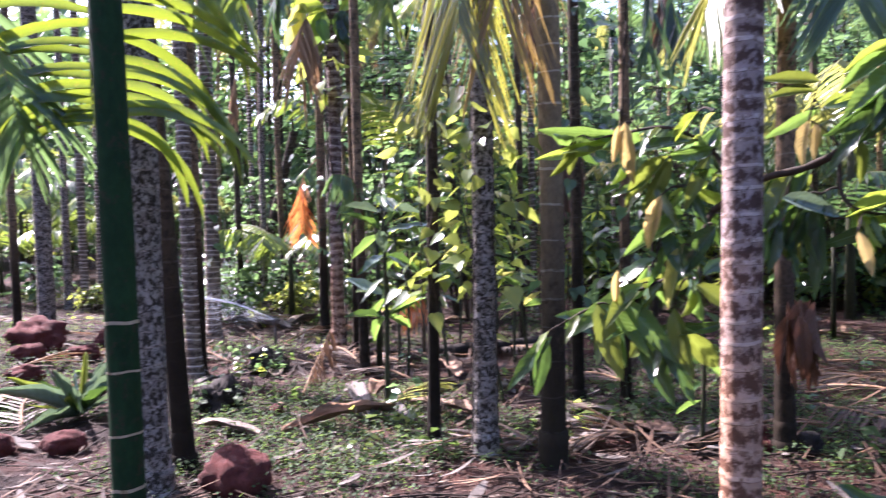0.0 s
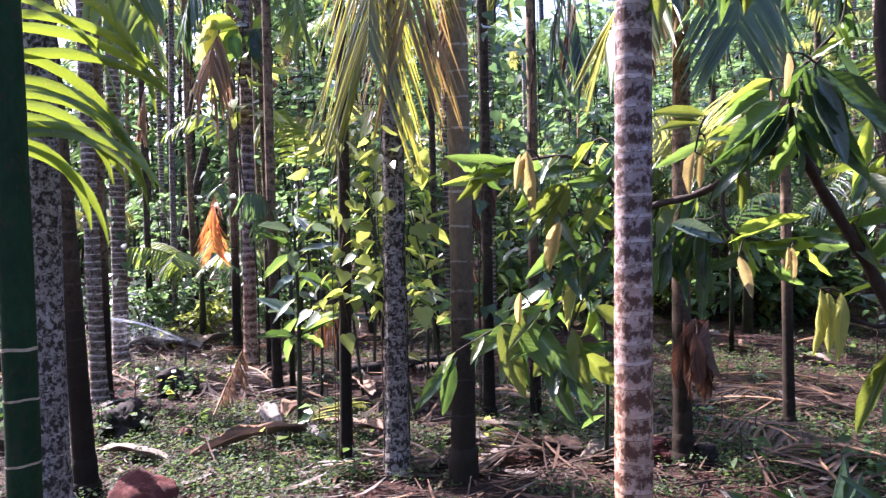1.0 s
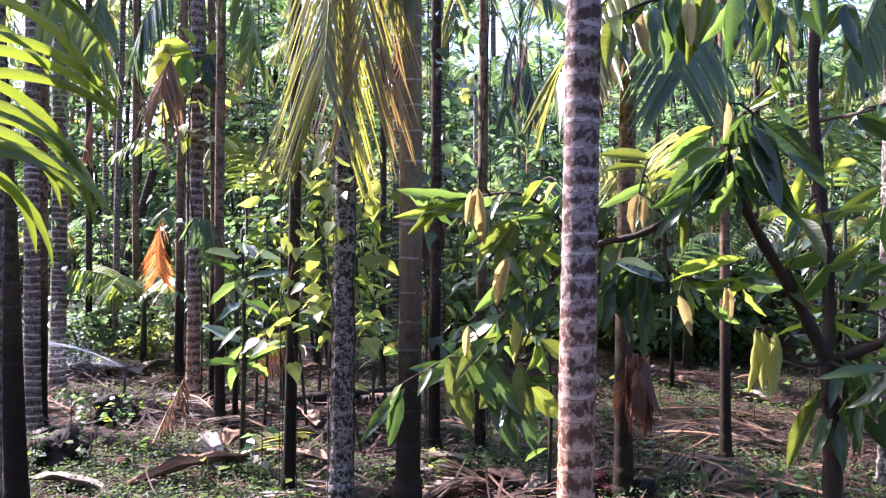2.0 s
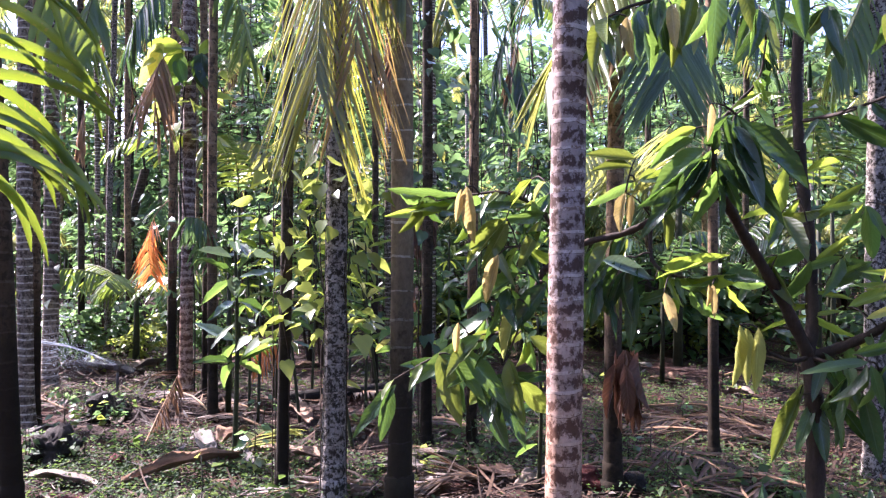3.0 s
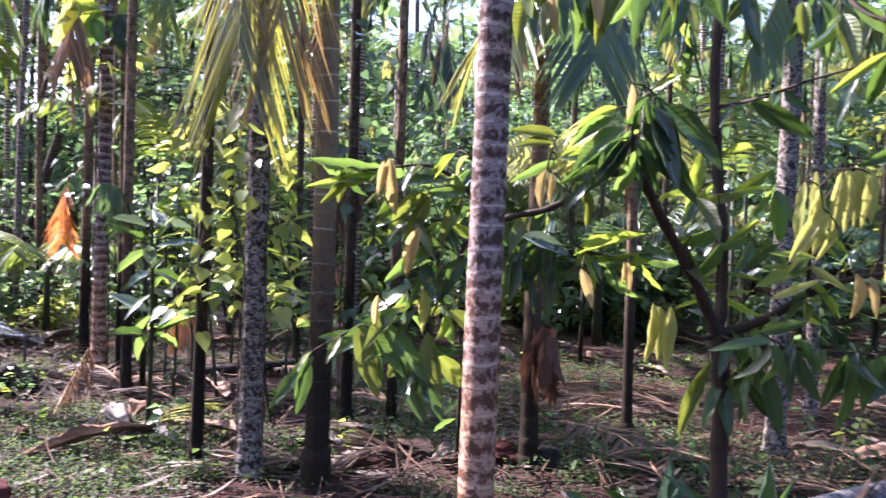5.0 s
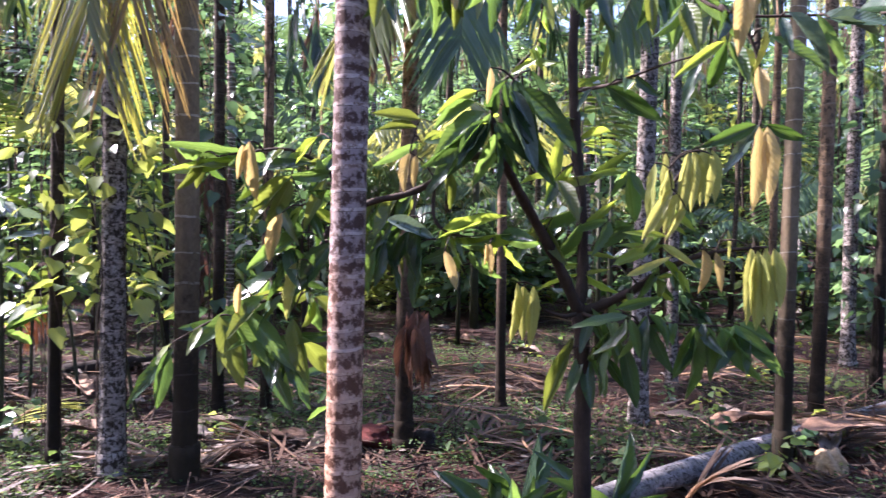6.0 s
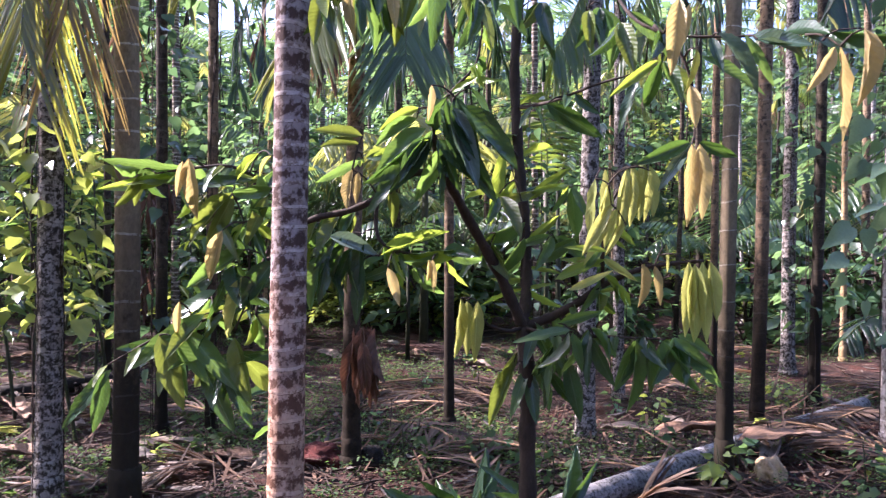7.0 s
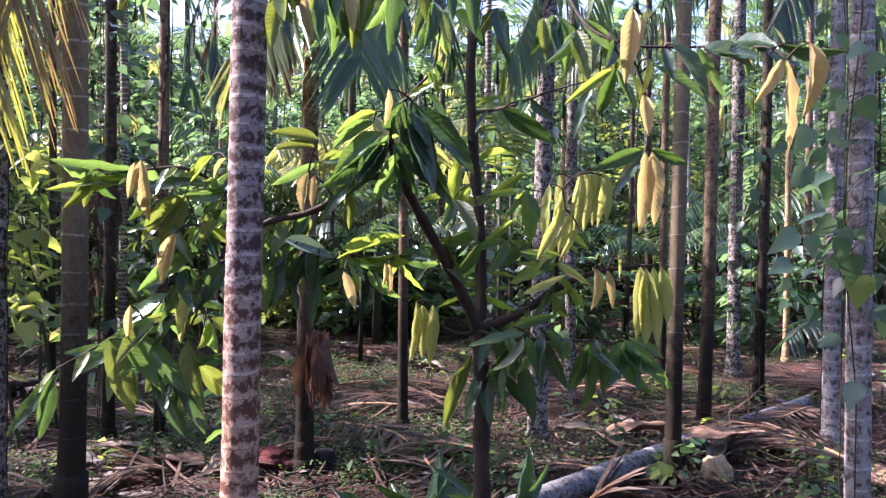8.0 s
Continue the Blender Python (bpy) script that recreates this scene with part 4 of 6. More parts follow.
# dark leaf colours here stand in for shade round the knot
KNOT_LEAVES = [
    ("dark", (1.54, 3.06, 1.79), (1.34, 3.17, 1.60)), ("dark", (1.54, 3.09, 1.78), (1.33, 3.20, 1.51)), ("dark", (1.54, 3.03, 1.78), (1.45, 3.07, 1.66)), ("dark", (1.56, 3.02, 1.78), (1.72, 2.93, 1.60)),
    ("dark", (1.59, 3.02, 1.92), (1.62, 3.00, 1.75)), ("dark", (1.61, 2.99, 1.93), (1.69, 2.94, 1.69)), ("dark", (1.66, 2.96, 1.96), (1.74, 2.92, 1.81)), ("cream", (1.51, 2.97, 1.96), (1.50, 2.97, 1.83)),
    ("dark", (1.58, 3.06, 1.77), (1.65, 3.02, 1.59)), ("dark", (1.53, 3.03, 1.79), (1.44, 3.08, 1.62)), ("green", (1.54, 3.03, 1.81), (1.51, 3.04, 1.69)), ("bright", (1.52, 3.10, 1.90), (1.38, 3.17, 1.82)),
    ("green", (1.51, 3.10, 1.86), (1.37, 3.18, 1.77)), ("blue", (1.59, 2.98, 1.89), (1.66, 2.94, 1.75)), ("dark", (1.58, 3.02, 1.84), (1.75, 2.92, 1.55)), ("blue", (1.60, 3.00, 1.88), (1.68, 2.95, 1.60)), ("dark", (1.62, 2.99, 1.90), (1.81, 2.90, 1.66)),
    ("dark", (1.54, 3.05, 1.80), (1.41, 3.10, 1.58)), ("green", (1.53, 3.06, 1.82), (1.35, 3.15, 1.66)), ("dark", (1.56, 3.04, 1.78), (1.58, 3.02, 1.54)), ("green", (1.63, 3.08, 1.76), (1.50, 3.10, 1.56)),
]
MIDDLE_LEAVES = [
    ("cream", (1.32, 3.26, 1.68), (1.31, 3.27, 1.53)), ("cream", (1.34, 3.25, 1.67), (1.33, 3.25, 1.55)), ("olive", (1.46, 3.24, 1.62), (1.48, 3.23, 1.47)), ("olive", (1.37, 3.29, 1.81), (1.21, 3.38, 1.83)),
    ("olive", (1.36, 3.30, 1.78), (1.22, 3.37, 1.78)), ("dark", (1.35, 3.24, 1.44), (1.33, 3.25, 1.22)), ("dark", (1.31, 3.26, 1.44), (1.24, 3.30, 1.26)), ("dark", (1.27, 3.28, 1.44), (1.19, 3.33, 1.30)),
    ("blue", (1.24, 3.28, 1.43), (1.40, 3.19, 1.37)), ("bright", (1.41, 3.21, 1.36), (1.64, 3.08, 1.44)), ("bright", (1.46, 3.18, 1.36), (1.72, 3.04, 1.40)), ("cream", (1.53, 3.00, 1.35), (1.54, 3.00, 1.23)),
    ("cream", (1.52, 3.01, 1.35), (1.52, 3.01, 1.27)), ("cream", (1.40, 3.10, 1.32), (1.44, 3.08, 1.18)), ("dark", (1.35, 3.24, 1.34), (1.33, 3.25, 1.10)),
]
CENTRE_LEAVES = [
    ("bright", (2.06, 3.43, 1.81), (2.01, 3.45, 1.48)), ("bright", (2.10, 3.40, 1.68), (2.01, 3.45, 1.52)), ("green", (2.14, 3.38, 1.50), (1.94, 3.49, 1.40)), ("yellow", (1.83, 3.37, 1.18), (1.82, 3.38, 0.92)),
    ("yellow", (1.89, 3.34, 1.17), (1.88, 3.34, 0.91)), ("yellow", (1.87, 3.39, 1.17), (1.87, 3.39, 0.94)), ("green", (2.24, 3.44, 1.33), (2.39, 3.36, 1.43)), ("bright", (2.03, 3.44, 1.45), (1.91, 3.50, 1.30)),
    ("bright", (2.21, 3.46, 1.60), (2.37, 3.37, 1.75)), ("dark", (2.11, 3.17, 1.97), (2.31, 3.06, 1.83)), ("dark", (2.31, 2.84, 2.05), (2.23, 2.88, 1.83)), ("green", (2.16, 3.42, 1.43), (2.06, 3.48, 1.25)),
]
RIGHT_LEAVES = [
    ("yellow", (2.32, 3.06, 1.71), (2.31, 3.06, 1.49)), ("yellow", (2.34, 3.04, 1.53), (2.24, 3.09, 1.32)), ("yellow", (2.36, 3.03, 1.55), (2.31, 3.06, 1.39)), ("yellow", (2.41, 3.01, 1.72), (2.42, 3.00, 1.49)),
    ("yellow", (2.45, 2.98, 1.73), (2.43, 2.99, 1.50)), ("yellow", (2.47, 2.97, 1.72), (2.48, 2.97, 1.51)), ("bright", (2.22, 3.27, 1.25), (2.41, 3.17, 1.35)), ("yellow", (2.19, 3.12, 1.22), (2.35, 3.04, 1.30)),
    ("cream", (2.44, 2.98, 1.33), (2.45, 2.98, 1.15)), ("cream", (2.49, 2.96, 1.32), (2.51, 2.94, 1.16)), ("yellow", (2.53, 2.94, 1.41), (2.54, 2.93, 1.29)), ("yellow", (2.54, 2.82, 1.34), (2.53, 2.82, 1.04)),
    ("yellow", (2.56, 2.81, 1.33), (2.56, 2.80, 1.02)), ("yellow", (2.58, 2.79, 1.34), (2.60, 2.78, 1.02)), ("yellow", (2.61, 2.78, 1.34), (2.63, 2.77, 1.11)),
]
YOUNG_CLUSTER = [
    ("yellow", (2.22, 2.99, 1.66), (2.19, 3.01, 1.40)), ("yellow", (2.26, 2.96, 1.64), (2.23, 2.98, 1.43)), ("yellow", (2.32, 2.92, 1.70), (2.29, 2.93, 1.43)), ("yellow", (2.40, 2.88, 1.69), (2.39, 2.89, 1.49)),
    ("yellow", (2.34, 2.91, 1.69), (2.33, 2.91, 1.47)), ("yellow", (2.26, 2.94, 1.56), (2.16, 2.99, 1.36)), ("yellow", (2.31, 2.92, 1.49), (2.24, 2.95, 1.36)), ("bright", (2.27, 2.98, 1.38), (2.12, 3.05, 1.40)),
]
LOW_RIGHT_LEAVES = [
    ("green", (2.20, 3.12, 1.06), (1.99, 3.23, 1.02)), ("green", (2.19, 3.12, 1.05), (2.10, 3.17, 0.88)), ("green", (2.20, 3.11, 1.05), (2.24, 3.09, 0.89)), ("green", (2.39, 2.95, 1.03), (2.39, 2.95, 0.73)),
    ("green", (2.44, 2.93, 1.03), (2.45, 2.92, 0.81)), ("green", (2.48, 2.90, 1.03), (2.60, 2.83, 0.81)), ("green", (2.52, 2.88, 1.04), (2.70, 2.78, 0.84)), ("dark", (2.29, 3.12, 1.03), (2.38, 3.07, 0.82)),
    ("dark", (2.24, 3.21, 0.93), (2.29, 3.17, 0.66)), ("dark", (2.19, 3.35, 0.90), (2.23, 3.32, 0.69)), ("olive", (2.10, 3.40, 0.89), (2.01, 3.44, 0.62)), ("olive", (2.11, 3.39, 0.94), (2.03, 3.43, 0.79)),
    ("dark", (2.20, 3.28, 0.87), (2.29, 3.24, 0.73)), ("green", (2.18, 3.18, 1.08), (2.34, 3.10, 1.13)),
]
OVER_LEAVES = [
    ("dark", (2.12, 2.36, 1.73), (1.98, 2.44, 1.66)), ("blue", (2.13, 2.36, 1.73), (2.04, 2.41, 1.58)), ("dark", (2.15, 2.35, 1.73), (2.26, 2.29, 1.68)), ("cream", (2.05, 2.27, 1.71), (2.04, 2.27, 1.46)),
    ("cream", (2.07, 2.26, 1.71), (2.08, 2.25, 1.48)), ("cream", (2.04, 2.32, 2.16), (2.02, 2.33, 1.93)), ("cream", (2.07, 2.31, 2.14), (2.05, 2.31, 2.02)), ("yellow", (2.07, 2.28, 2.00), (2.05, 2.29, 1.87)),
    ("cream", (2.06, 2.29, 1.89), (2.07, 2.28, 1.76)), ("green", (2.16, 2.35, 2.00), (2.34, 2.25, 1.88)), ("blue", (2.17, 2.29, 2.06), (2.29, 2.22, 1.88)), ("blue", (2.27, 2.23, 2.04), (2.41, 2.15, 2.00)),
    ("blue", (2.36, 2.13, 2.04), (2.50, 2.05, 1.99)), ("cream", (2.36, 2.01, 1.98), (2.39, 1.99, 1.70)), ("cream", (2.35, 2.02, 1.98), (2.29, 2.05, 1.85)), ("cream", (2.42, 1.98, 2.03), (2.43, 1.97, 1.81)),
]
OVER_LEAVES_TOO = [
    ("green", (2.26, 2.27, 2.06), (2.34, 2.22, 1.90)), ("green", (2.37, 2.21, 2.07), (2.42, 2.19, 1.96)), ("yellow", (2.40, 2.05, 2.04), (2.37, 2.06, 2.09)), ("dark", (1.09, 2.88, 2.18), (1.06, 2.89, 2.12)),
    ("blue", (1.21, 2.87, 2.23), (1.24, 2.85, 2.15)), ("dark", (1.31, 2.93, 2.28), (1.33, 2.92, 2.10)), ("cream", (1.15, 2.81, 2.19), (1.16, 2.80, 2.05)), ("olive", (1.42, 2.92, 2.32), (1.39, 2.94, 2.13)),
    ("dark", (1.51, 2.93, 2.35), (1.50, 2.94, 2.07)), ("olive", (1.63, 2.99, 2.39), (1.66, 2.96, 2.19)), ("dark", (1.94, 3.16, 2.47), (1.96, 3.14, 2.24)), ("dark", (1.76, 3.03, 2.43), (1.78, 3.01, 2.24)), ("cream", (1.30, 2.82, 2.24), (1.31, 2.81, 2.09)),
]
for rows, loose in ((LEFT_LEAVES, 0.7), (LEFT_LOW_LEAVES, 0.7), (KNOT_LEAVES, 0.7), (MIDDLE_LEAVES, 0.7), (CENTRE_LEAVES, 0.6), (RIGHT_LEAVES, 0.8), (YOUNG_CLUSTER, 0.5), (LOW_RIGHT_LEAVES, 0.7), (OVER_LEAVES, 0.35), (OVER_LEAVES_TOO, 0.5)):
    for kind, foot, tip in rows:
        short_twig(foot)
        put_leaf(cocoa, kind, foot, tip, rng, spread=0.5 if kind in ("cream", "yellow") else loose)
G3 = ("green", "green", "dark", "bright", "olive")
twig_leaves(cocoa, LOW_LEFT, 12, ("olive", "dark", "green", "olive"), 0.19, rng)
twig_leaves(cocoa, HIGH_LEFT, 12, G3, 0.17, rng, 0.3)
twig_leaves(cocoa, [(1.38, 3.34, 1.55), (1.23, 3.42, 1.49), (1.08, 3.50, 1.37)], 10, ("dark", "olive", "green"), 0.2, rng, 1.6)
twig_leaves(cocoa, UP_TWIG, 12, ("green", "dark", "bright"), 0.16, rng, 0.4)
twig_leaves(cocoa, MID_TWIG, 6, ("green", "bright", "dark"), 0.17, rng, 0.6)
twig_leaves(cocoa, LOW_RIGHT, 9, ("green", "dark"), 0.2, rng, 0.7)
twig_leaves(cocoa, RIGHT_UP, 10, ("green", "bright", "yellow"), 0.17, rng, 0.7)
twig_leaves(cocoa, OVER, 14, ("green", "dark", "dark"), 0.2, rng, 0.5)
twig_leaves(cocoa, TOP_TWIG, 12, ("dark", "green", "olive"), 0.2, rng, 0.7)
twig_leaves(cocoa, SIDE_TWIG, 4, ("dark", "green"), 0.18, rng, 0.7)
twig_leaves(cocoa, [FORK, (2.22, 3.50, 1.25), (2.24, 3.56, 1.61), (2.21, 3.58, 2.15)], 14, ("green", "bright", "dark"), 0.2, rng, 0.4)
twig_leaves(cocoa, [FORK, (2.35, 3.32, 1.14), (2.56, 3.09, 1.31)], 12, ("green", "bright"), 0.17, rng, 0.4)


def whorl(p, number, kinds, size, rng, low=-1.9, high=0.15):
    """A tuft of drooping leaves at the end of a short shoot."""
    p = Vector(p)
    short_twig(p)
    a0 = rng.uniform(0, 6.28)
    for k in range(number):
        a = a0 + k * 6.28 / number + rng.uniform(-0.4, 0.4)
        d = Vector((math.cos(a), math.sin(a), rng.uniform(low, high))).normalized()
        q = p + d * 0.015
        put_leaf(cocoa, rng.choice(kinds), q, q + d * size * rng.uniform(0.65, 1.15), rng, spread=0.9)


# SHADE is the darker mix: shade inside the crown put into leaf colour
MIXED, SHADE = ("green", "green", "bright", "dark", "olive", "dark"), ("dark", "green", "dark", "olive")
for p in ((0.78, 3.56, 1.62), (0.87, 3.51, 1.51), (0.99, 3.50, 1.48), (1.09, 3.50, 1.52), (0.92, 3.47, 1.33), (0.62, 3.64, 1.68), (1.11, 3.49, 1.70)):
    whorl(p, 5, MIXED, 0.21, rng)
for p in ((0.86, 3.56, 1.20), (0.73, 3.63, 1.02), (0.88, 3.55, 0.97), (0.98, 3.55, 0.96), (1.03, 3.58, 1.13)):
    whorl(p, 5, ("olive", "dark", "dark", "green", "olive"), 0.22, rng)
for p in ((1.39, 3.34, 1.73), (1.50, 3.16, 1.76)):
    whorl(p, 5, MIXED, 0.17, rng, -0.9, 0.3)
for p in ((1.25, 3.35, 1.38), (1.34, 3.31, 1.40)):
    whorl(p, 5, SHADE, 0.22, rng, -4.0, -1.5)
for p in ((1.51, 3.15, 1.34), (1.61, 3.10, 1.38)):
    whorl(p, 4, MIXED, 0.17, rng)
for p in ((2.04, 3.43, 1.62), (2.30, 3.41, 1.45), (1.99, 3.46, 1.44), (2.31, 3.29, 1.66)):
    whorl(p, 5, MIXED, 0.22, rng)
for p in ((2.29, 3.12, 1.07), (2.45, 2.98, 1.05), (2.56, 2.92, 1.05), (2.22, 3.27, 0.99), (2.20, 3.45, 0.87)):
    whorl(p, 5, ("green", "dark", "green"), 0.22, rng, -3.0, -0.4)
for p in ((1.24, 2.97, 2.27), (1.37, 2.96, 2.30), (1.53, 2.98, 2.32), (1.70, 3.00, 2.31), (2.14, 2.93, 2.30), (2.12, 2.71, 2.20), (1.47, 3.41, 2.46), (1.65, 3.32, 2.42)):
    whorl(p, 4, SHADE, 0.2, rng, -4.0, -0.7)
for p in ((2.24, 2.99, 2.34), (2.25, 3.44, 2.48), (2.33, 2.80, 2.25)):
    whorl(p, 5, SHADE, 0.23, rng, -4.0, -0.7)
for p in ((1.96, 3.38, 2.42), (2.12, 2.49, 2.02)):
    whorl(p, 4, MIXED, 0.22, rng, -2.5, -0.3)

# dead brown leaves hanging in a bunch on a stem
bunch = base("dead_leaf_bunch", 0, 0, 0, "bunch of dead brown leaves hanging on a palm stem", "leaves")
bunch.location = (1.89, 4.88, 0.86)
for k in range(30):
    p = Vector(bunch.location) + Vector((rng.uniform(-0.02, 0.14), rng.uniform(-0.1, 0.05), rng.uniform(-0.12, 0.06)))
    put_leaf(bunch, "brown", p, p + Vector((rng.uniform(-0.035, 0.035), rng.uniform(-0.03, 0.03), -rng.uniform(0.16, 0.36))), rng, spread=1.2)


for spot in ((0.99, 7.32, 1.77), (1.17, 7.45, 1.85), (0.97, 7.32, 1.17)):
    copy_thing(bunch, Matrix.Translation(spot) @ pose(0, 0, 0, 0, 0, rng.uniform(0, 360)))

# ---- fronds that hang into view, each on the palm it grows from ----
def hanging_frond(points, leaf, label, stalk=RACHIS, low=False, **options):
    """A frond that grows on the nearest palm, or, where low, on a young palm of its own; each leaflet is a piece of the frond."""
    first = Vector(points[0])
    if low:
        palm = base("young_palm", first.x, first.y, ground_height(first.x, first.y), "young palm with an arching frond low in the undergrowth", "palm tree", "young palms in the undergrowth")
        pile = Pile()
        pile.tube([(0, 0, -0.05), (0.01, 0, first.z * 0.5), (0, 0, first.z)], [0.03, 0.025, 0.018], 7)
        part("stem", pile.mesh("stem", [STEM]), palm)
        line = [Vector(q) - palm.location for q in points]
    else:
        palm = min(PALMS, key=lambda ob: math.hypot(ob.location.x - first.x, ob.location.y - first.y))
        line = [Vector((0, 0, first.z + 0.18))] + [Vector(q) - palm.location for q in points]
        away = (line[1] - line[0]).length
        options["bare"] = min(0.6, options.get("bare", 0.15) + 0.8 * away / (away + (line[-1] - line[1]).length))
    wood, leaflets = frond_shapes(line, rng, **options)
    ob = part("frond", wood.mesh("frond", [stalk]), palm, label)
    for one in leaflets:
        part("leaflet", one.mesh("leaflet", [leaf]), ob)
    return ob


rng = random.Random(97)
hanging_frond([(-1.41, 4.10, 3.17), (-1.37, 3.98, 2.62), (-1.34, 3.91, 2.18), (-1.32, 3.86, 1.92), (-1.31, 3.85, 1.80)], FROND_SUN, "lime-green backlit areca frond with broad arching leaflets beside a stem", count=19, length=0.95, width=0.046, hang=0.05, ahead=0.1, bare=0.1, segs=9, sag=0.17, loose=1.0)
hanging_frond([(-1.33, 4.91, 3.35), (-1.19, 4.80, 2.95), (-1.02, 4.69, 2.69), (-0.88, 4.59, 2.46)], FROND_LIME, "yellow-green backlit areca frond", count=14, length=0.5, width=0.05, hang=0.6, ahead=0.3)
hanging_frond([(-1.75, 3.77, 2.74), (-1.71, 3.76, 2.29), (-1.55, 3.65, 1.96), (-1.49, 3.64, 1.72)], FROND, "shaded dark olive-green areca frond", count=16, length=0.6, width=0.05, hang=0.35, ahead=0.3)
hanging_frond([(0.27, 4.92, 3.67), (0.23, 4.70, 3.15), (0.20, 4.55, 2.70), (0.18, 4.47, 2.32)], FROND_GREY, "large drooping palm frond with long grey-green leaflets, sunlit at the edge", count=38, length=1.05, width=0.021, hang=0.78, ahead=0.1, bare=0.05, segs=5, sag=0.03, loose=0.35)
hanging_frond([(0.37, 4.80, 3.66), (0.40, 4.66, 3.20), (0.39, 4.52, 2.80), (0.37, 4.44, 2.45)], FROND_DRY, "drooping yellow-brown palm frond with narrow leaflets", count=30, length=1.0, width=0.016, hang=0.8, ahead=0.1, bare=0.05, segs=5, sag=0.03, loose=0.45)
hanging_frond([(0.35, 4.81, 3.62), (0.45, 4.80, 3.31), (0.54, 4.79, 3.07), (0.65, 4.77, 2.89)], FROND_OLIVE, "olive palm frond with leaflets hanging straight down", count=26, length=0.5, width=0.024, hang=0.85, ahead=0.2, bare=0.1, segs=4, sag=0.05, loose=0.4)
hanging_frond([(2.19, 4.74, 3.35), (2.17, 4.75, 2.98), (2.16, 4.75, 2.72), (2.15, 4.75, 2.46)], FROND_FAN, "pale green fan of a drooping palm frond with straight leaflets", count=48, length=0.72, width=0.022, hang=0.42, ahead=0.7, bare=0.1, segs=4, sag=0.04, loose=0.3)
hanging_frond([(2.07, 5.17, 3.30), (1.80, 5.10, 2.95), (1.62, 5.03, 2.72), (1.50, 5.02, 2.46)], FROND_OLIVE, "light green palm frond with broad leaflets behind a ringed stem", count=24, length=0.72, width=0.044, hang=0.5, ahead=0.6, segs=4, sag=0.04, loose=0.4)
hanging_frond([(1.61, 7.25, 3.95), (1.74, 7.04, 3.40), (1.82, 6.93, 3.00), (1.84, 6.83, 2.61)], FROND_SHADED, "dark drooping palm frond", count=22, length=0.5, width=0.035, hang=0.75, ahead=0.4)
hanging_frond([(3.94, 5.32, 3.62), (3.66, 5.16, 3.14), (3.49, 5.08, 2.86), (3.32, 5.01, 2.65)], FROND_LIME, "sunlit green palm frond with hanging leaflets", count=24, length=0.5, width=0.032, hang=0.75, ahead=0.3)
hanging_frond([(-1.41, 7.17, 3.83), (-1.56, 7.09, 3.53), (-1.61, 7.00, 3.23), (-1.67, 6.91, 2.90)], FROND_LIME, "yellow backlit palm frond", count=16, length=0.5, width=0.05, hang=0.6, ahead=0.3)
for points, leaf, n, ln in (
    ([(1.88, 6.41, 3.79), (1.73, 6.33, 3.46), (1.56, 6.26, 3.13), (1.46, 6.27, 2.83)], FROND_SHADED, 20, 0.5),
    ([(3.03, 5.64, 3.69), (3.06, 5.54, 3.31), (3.10, 5.44, 3.01), (3.18, 5.43, 2.71)], FROND_SHADED, 20, 0.5),
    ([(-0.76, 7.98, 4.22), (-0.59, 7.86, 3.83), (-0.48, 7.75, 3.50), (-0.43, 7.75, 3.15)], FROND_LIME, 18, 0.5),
    ([(-1.12, 8.03, 4.22), (-1.30, 7.96, 3.83), (-1.43, 7.88, 3.54), (-1.52, 7.90, 3.24)], FROND_SHADED, 18, 0.55),
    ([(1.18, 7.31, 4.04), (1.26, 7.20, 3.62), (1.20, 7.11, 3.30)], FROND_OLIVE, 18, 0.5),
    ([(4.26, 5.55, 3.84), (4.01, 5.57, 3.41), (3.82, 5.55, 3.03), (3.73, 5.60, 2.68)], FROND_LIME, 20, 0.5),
    ([(1.48, 7.07, 3.76), (1.58, 6.90, 3.38), (1.62, 6.76, 3.00), (1.58, 6.77, 2.61)], FROND_SHADED, 20, 0.5),
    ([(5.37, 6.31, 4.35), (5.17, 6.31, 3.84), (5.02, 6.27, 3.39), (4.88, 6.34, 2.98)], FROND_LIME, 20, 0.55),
    ([(5.24, 7.30, 4.53), (5.38, 7.10, 4.04), (5.63, 6.85, 3.66), (5.93, 6.69, 3.55)], FROND_SHADED, 20, 0.6),
    ([(6.07, 5.93, 4.31), (5.81, 5.95, 3.85), (5.52, 6.00, 3.50), (5.34, 6.09, 3.09)], FROND_SHADED, 18, 0.55),
    ([(3.34, 6.51, 3.98), (3.14, 6.50, 3.56), (2.93, 6.50, 3.16), (2.73, 6.60, 2.74)], FROND_SHADED, 18, 0.6),
    ([(5.59, 4.36, 3.71), (5.36, 4.37, 3.30), (5.17, 4.36, 3.02)], FROND_SHADED, 18, 0.5),
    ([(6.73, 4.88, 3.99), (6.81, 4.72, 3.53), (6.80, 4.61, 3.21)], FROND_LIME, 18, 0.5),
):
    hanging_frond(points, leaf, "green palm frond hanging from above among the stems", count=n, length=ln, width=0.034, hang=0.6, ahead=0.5)
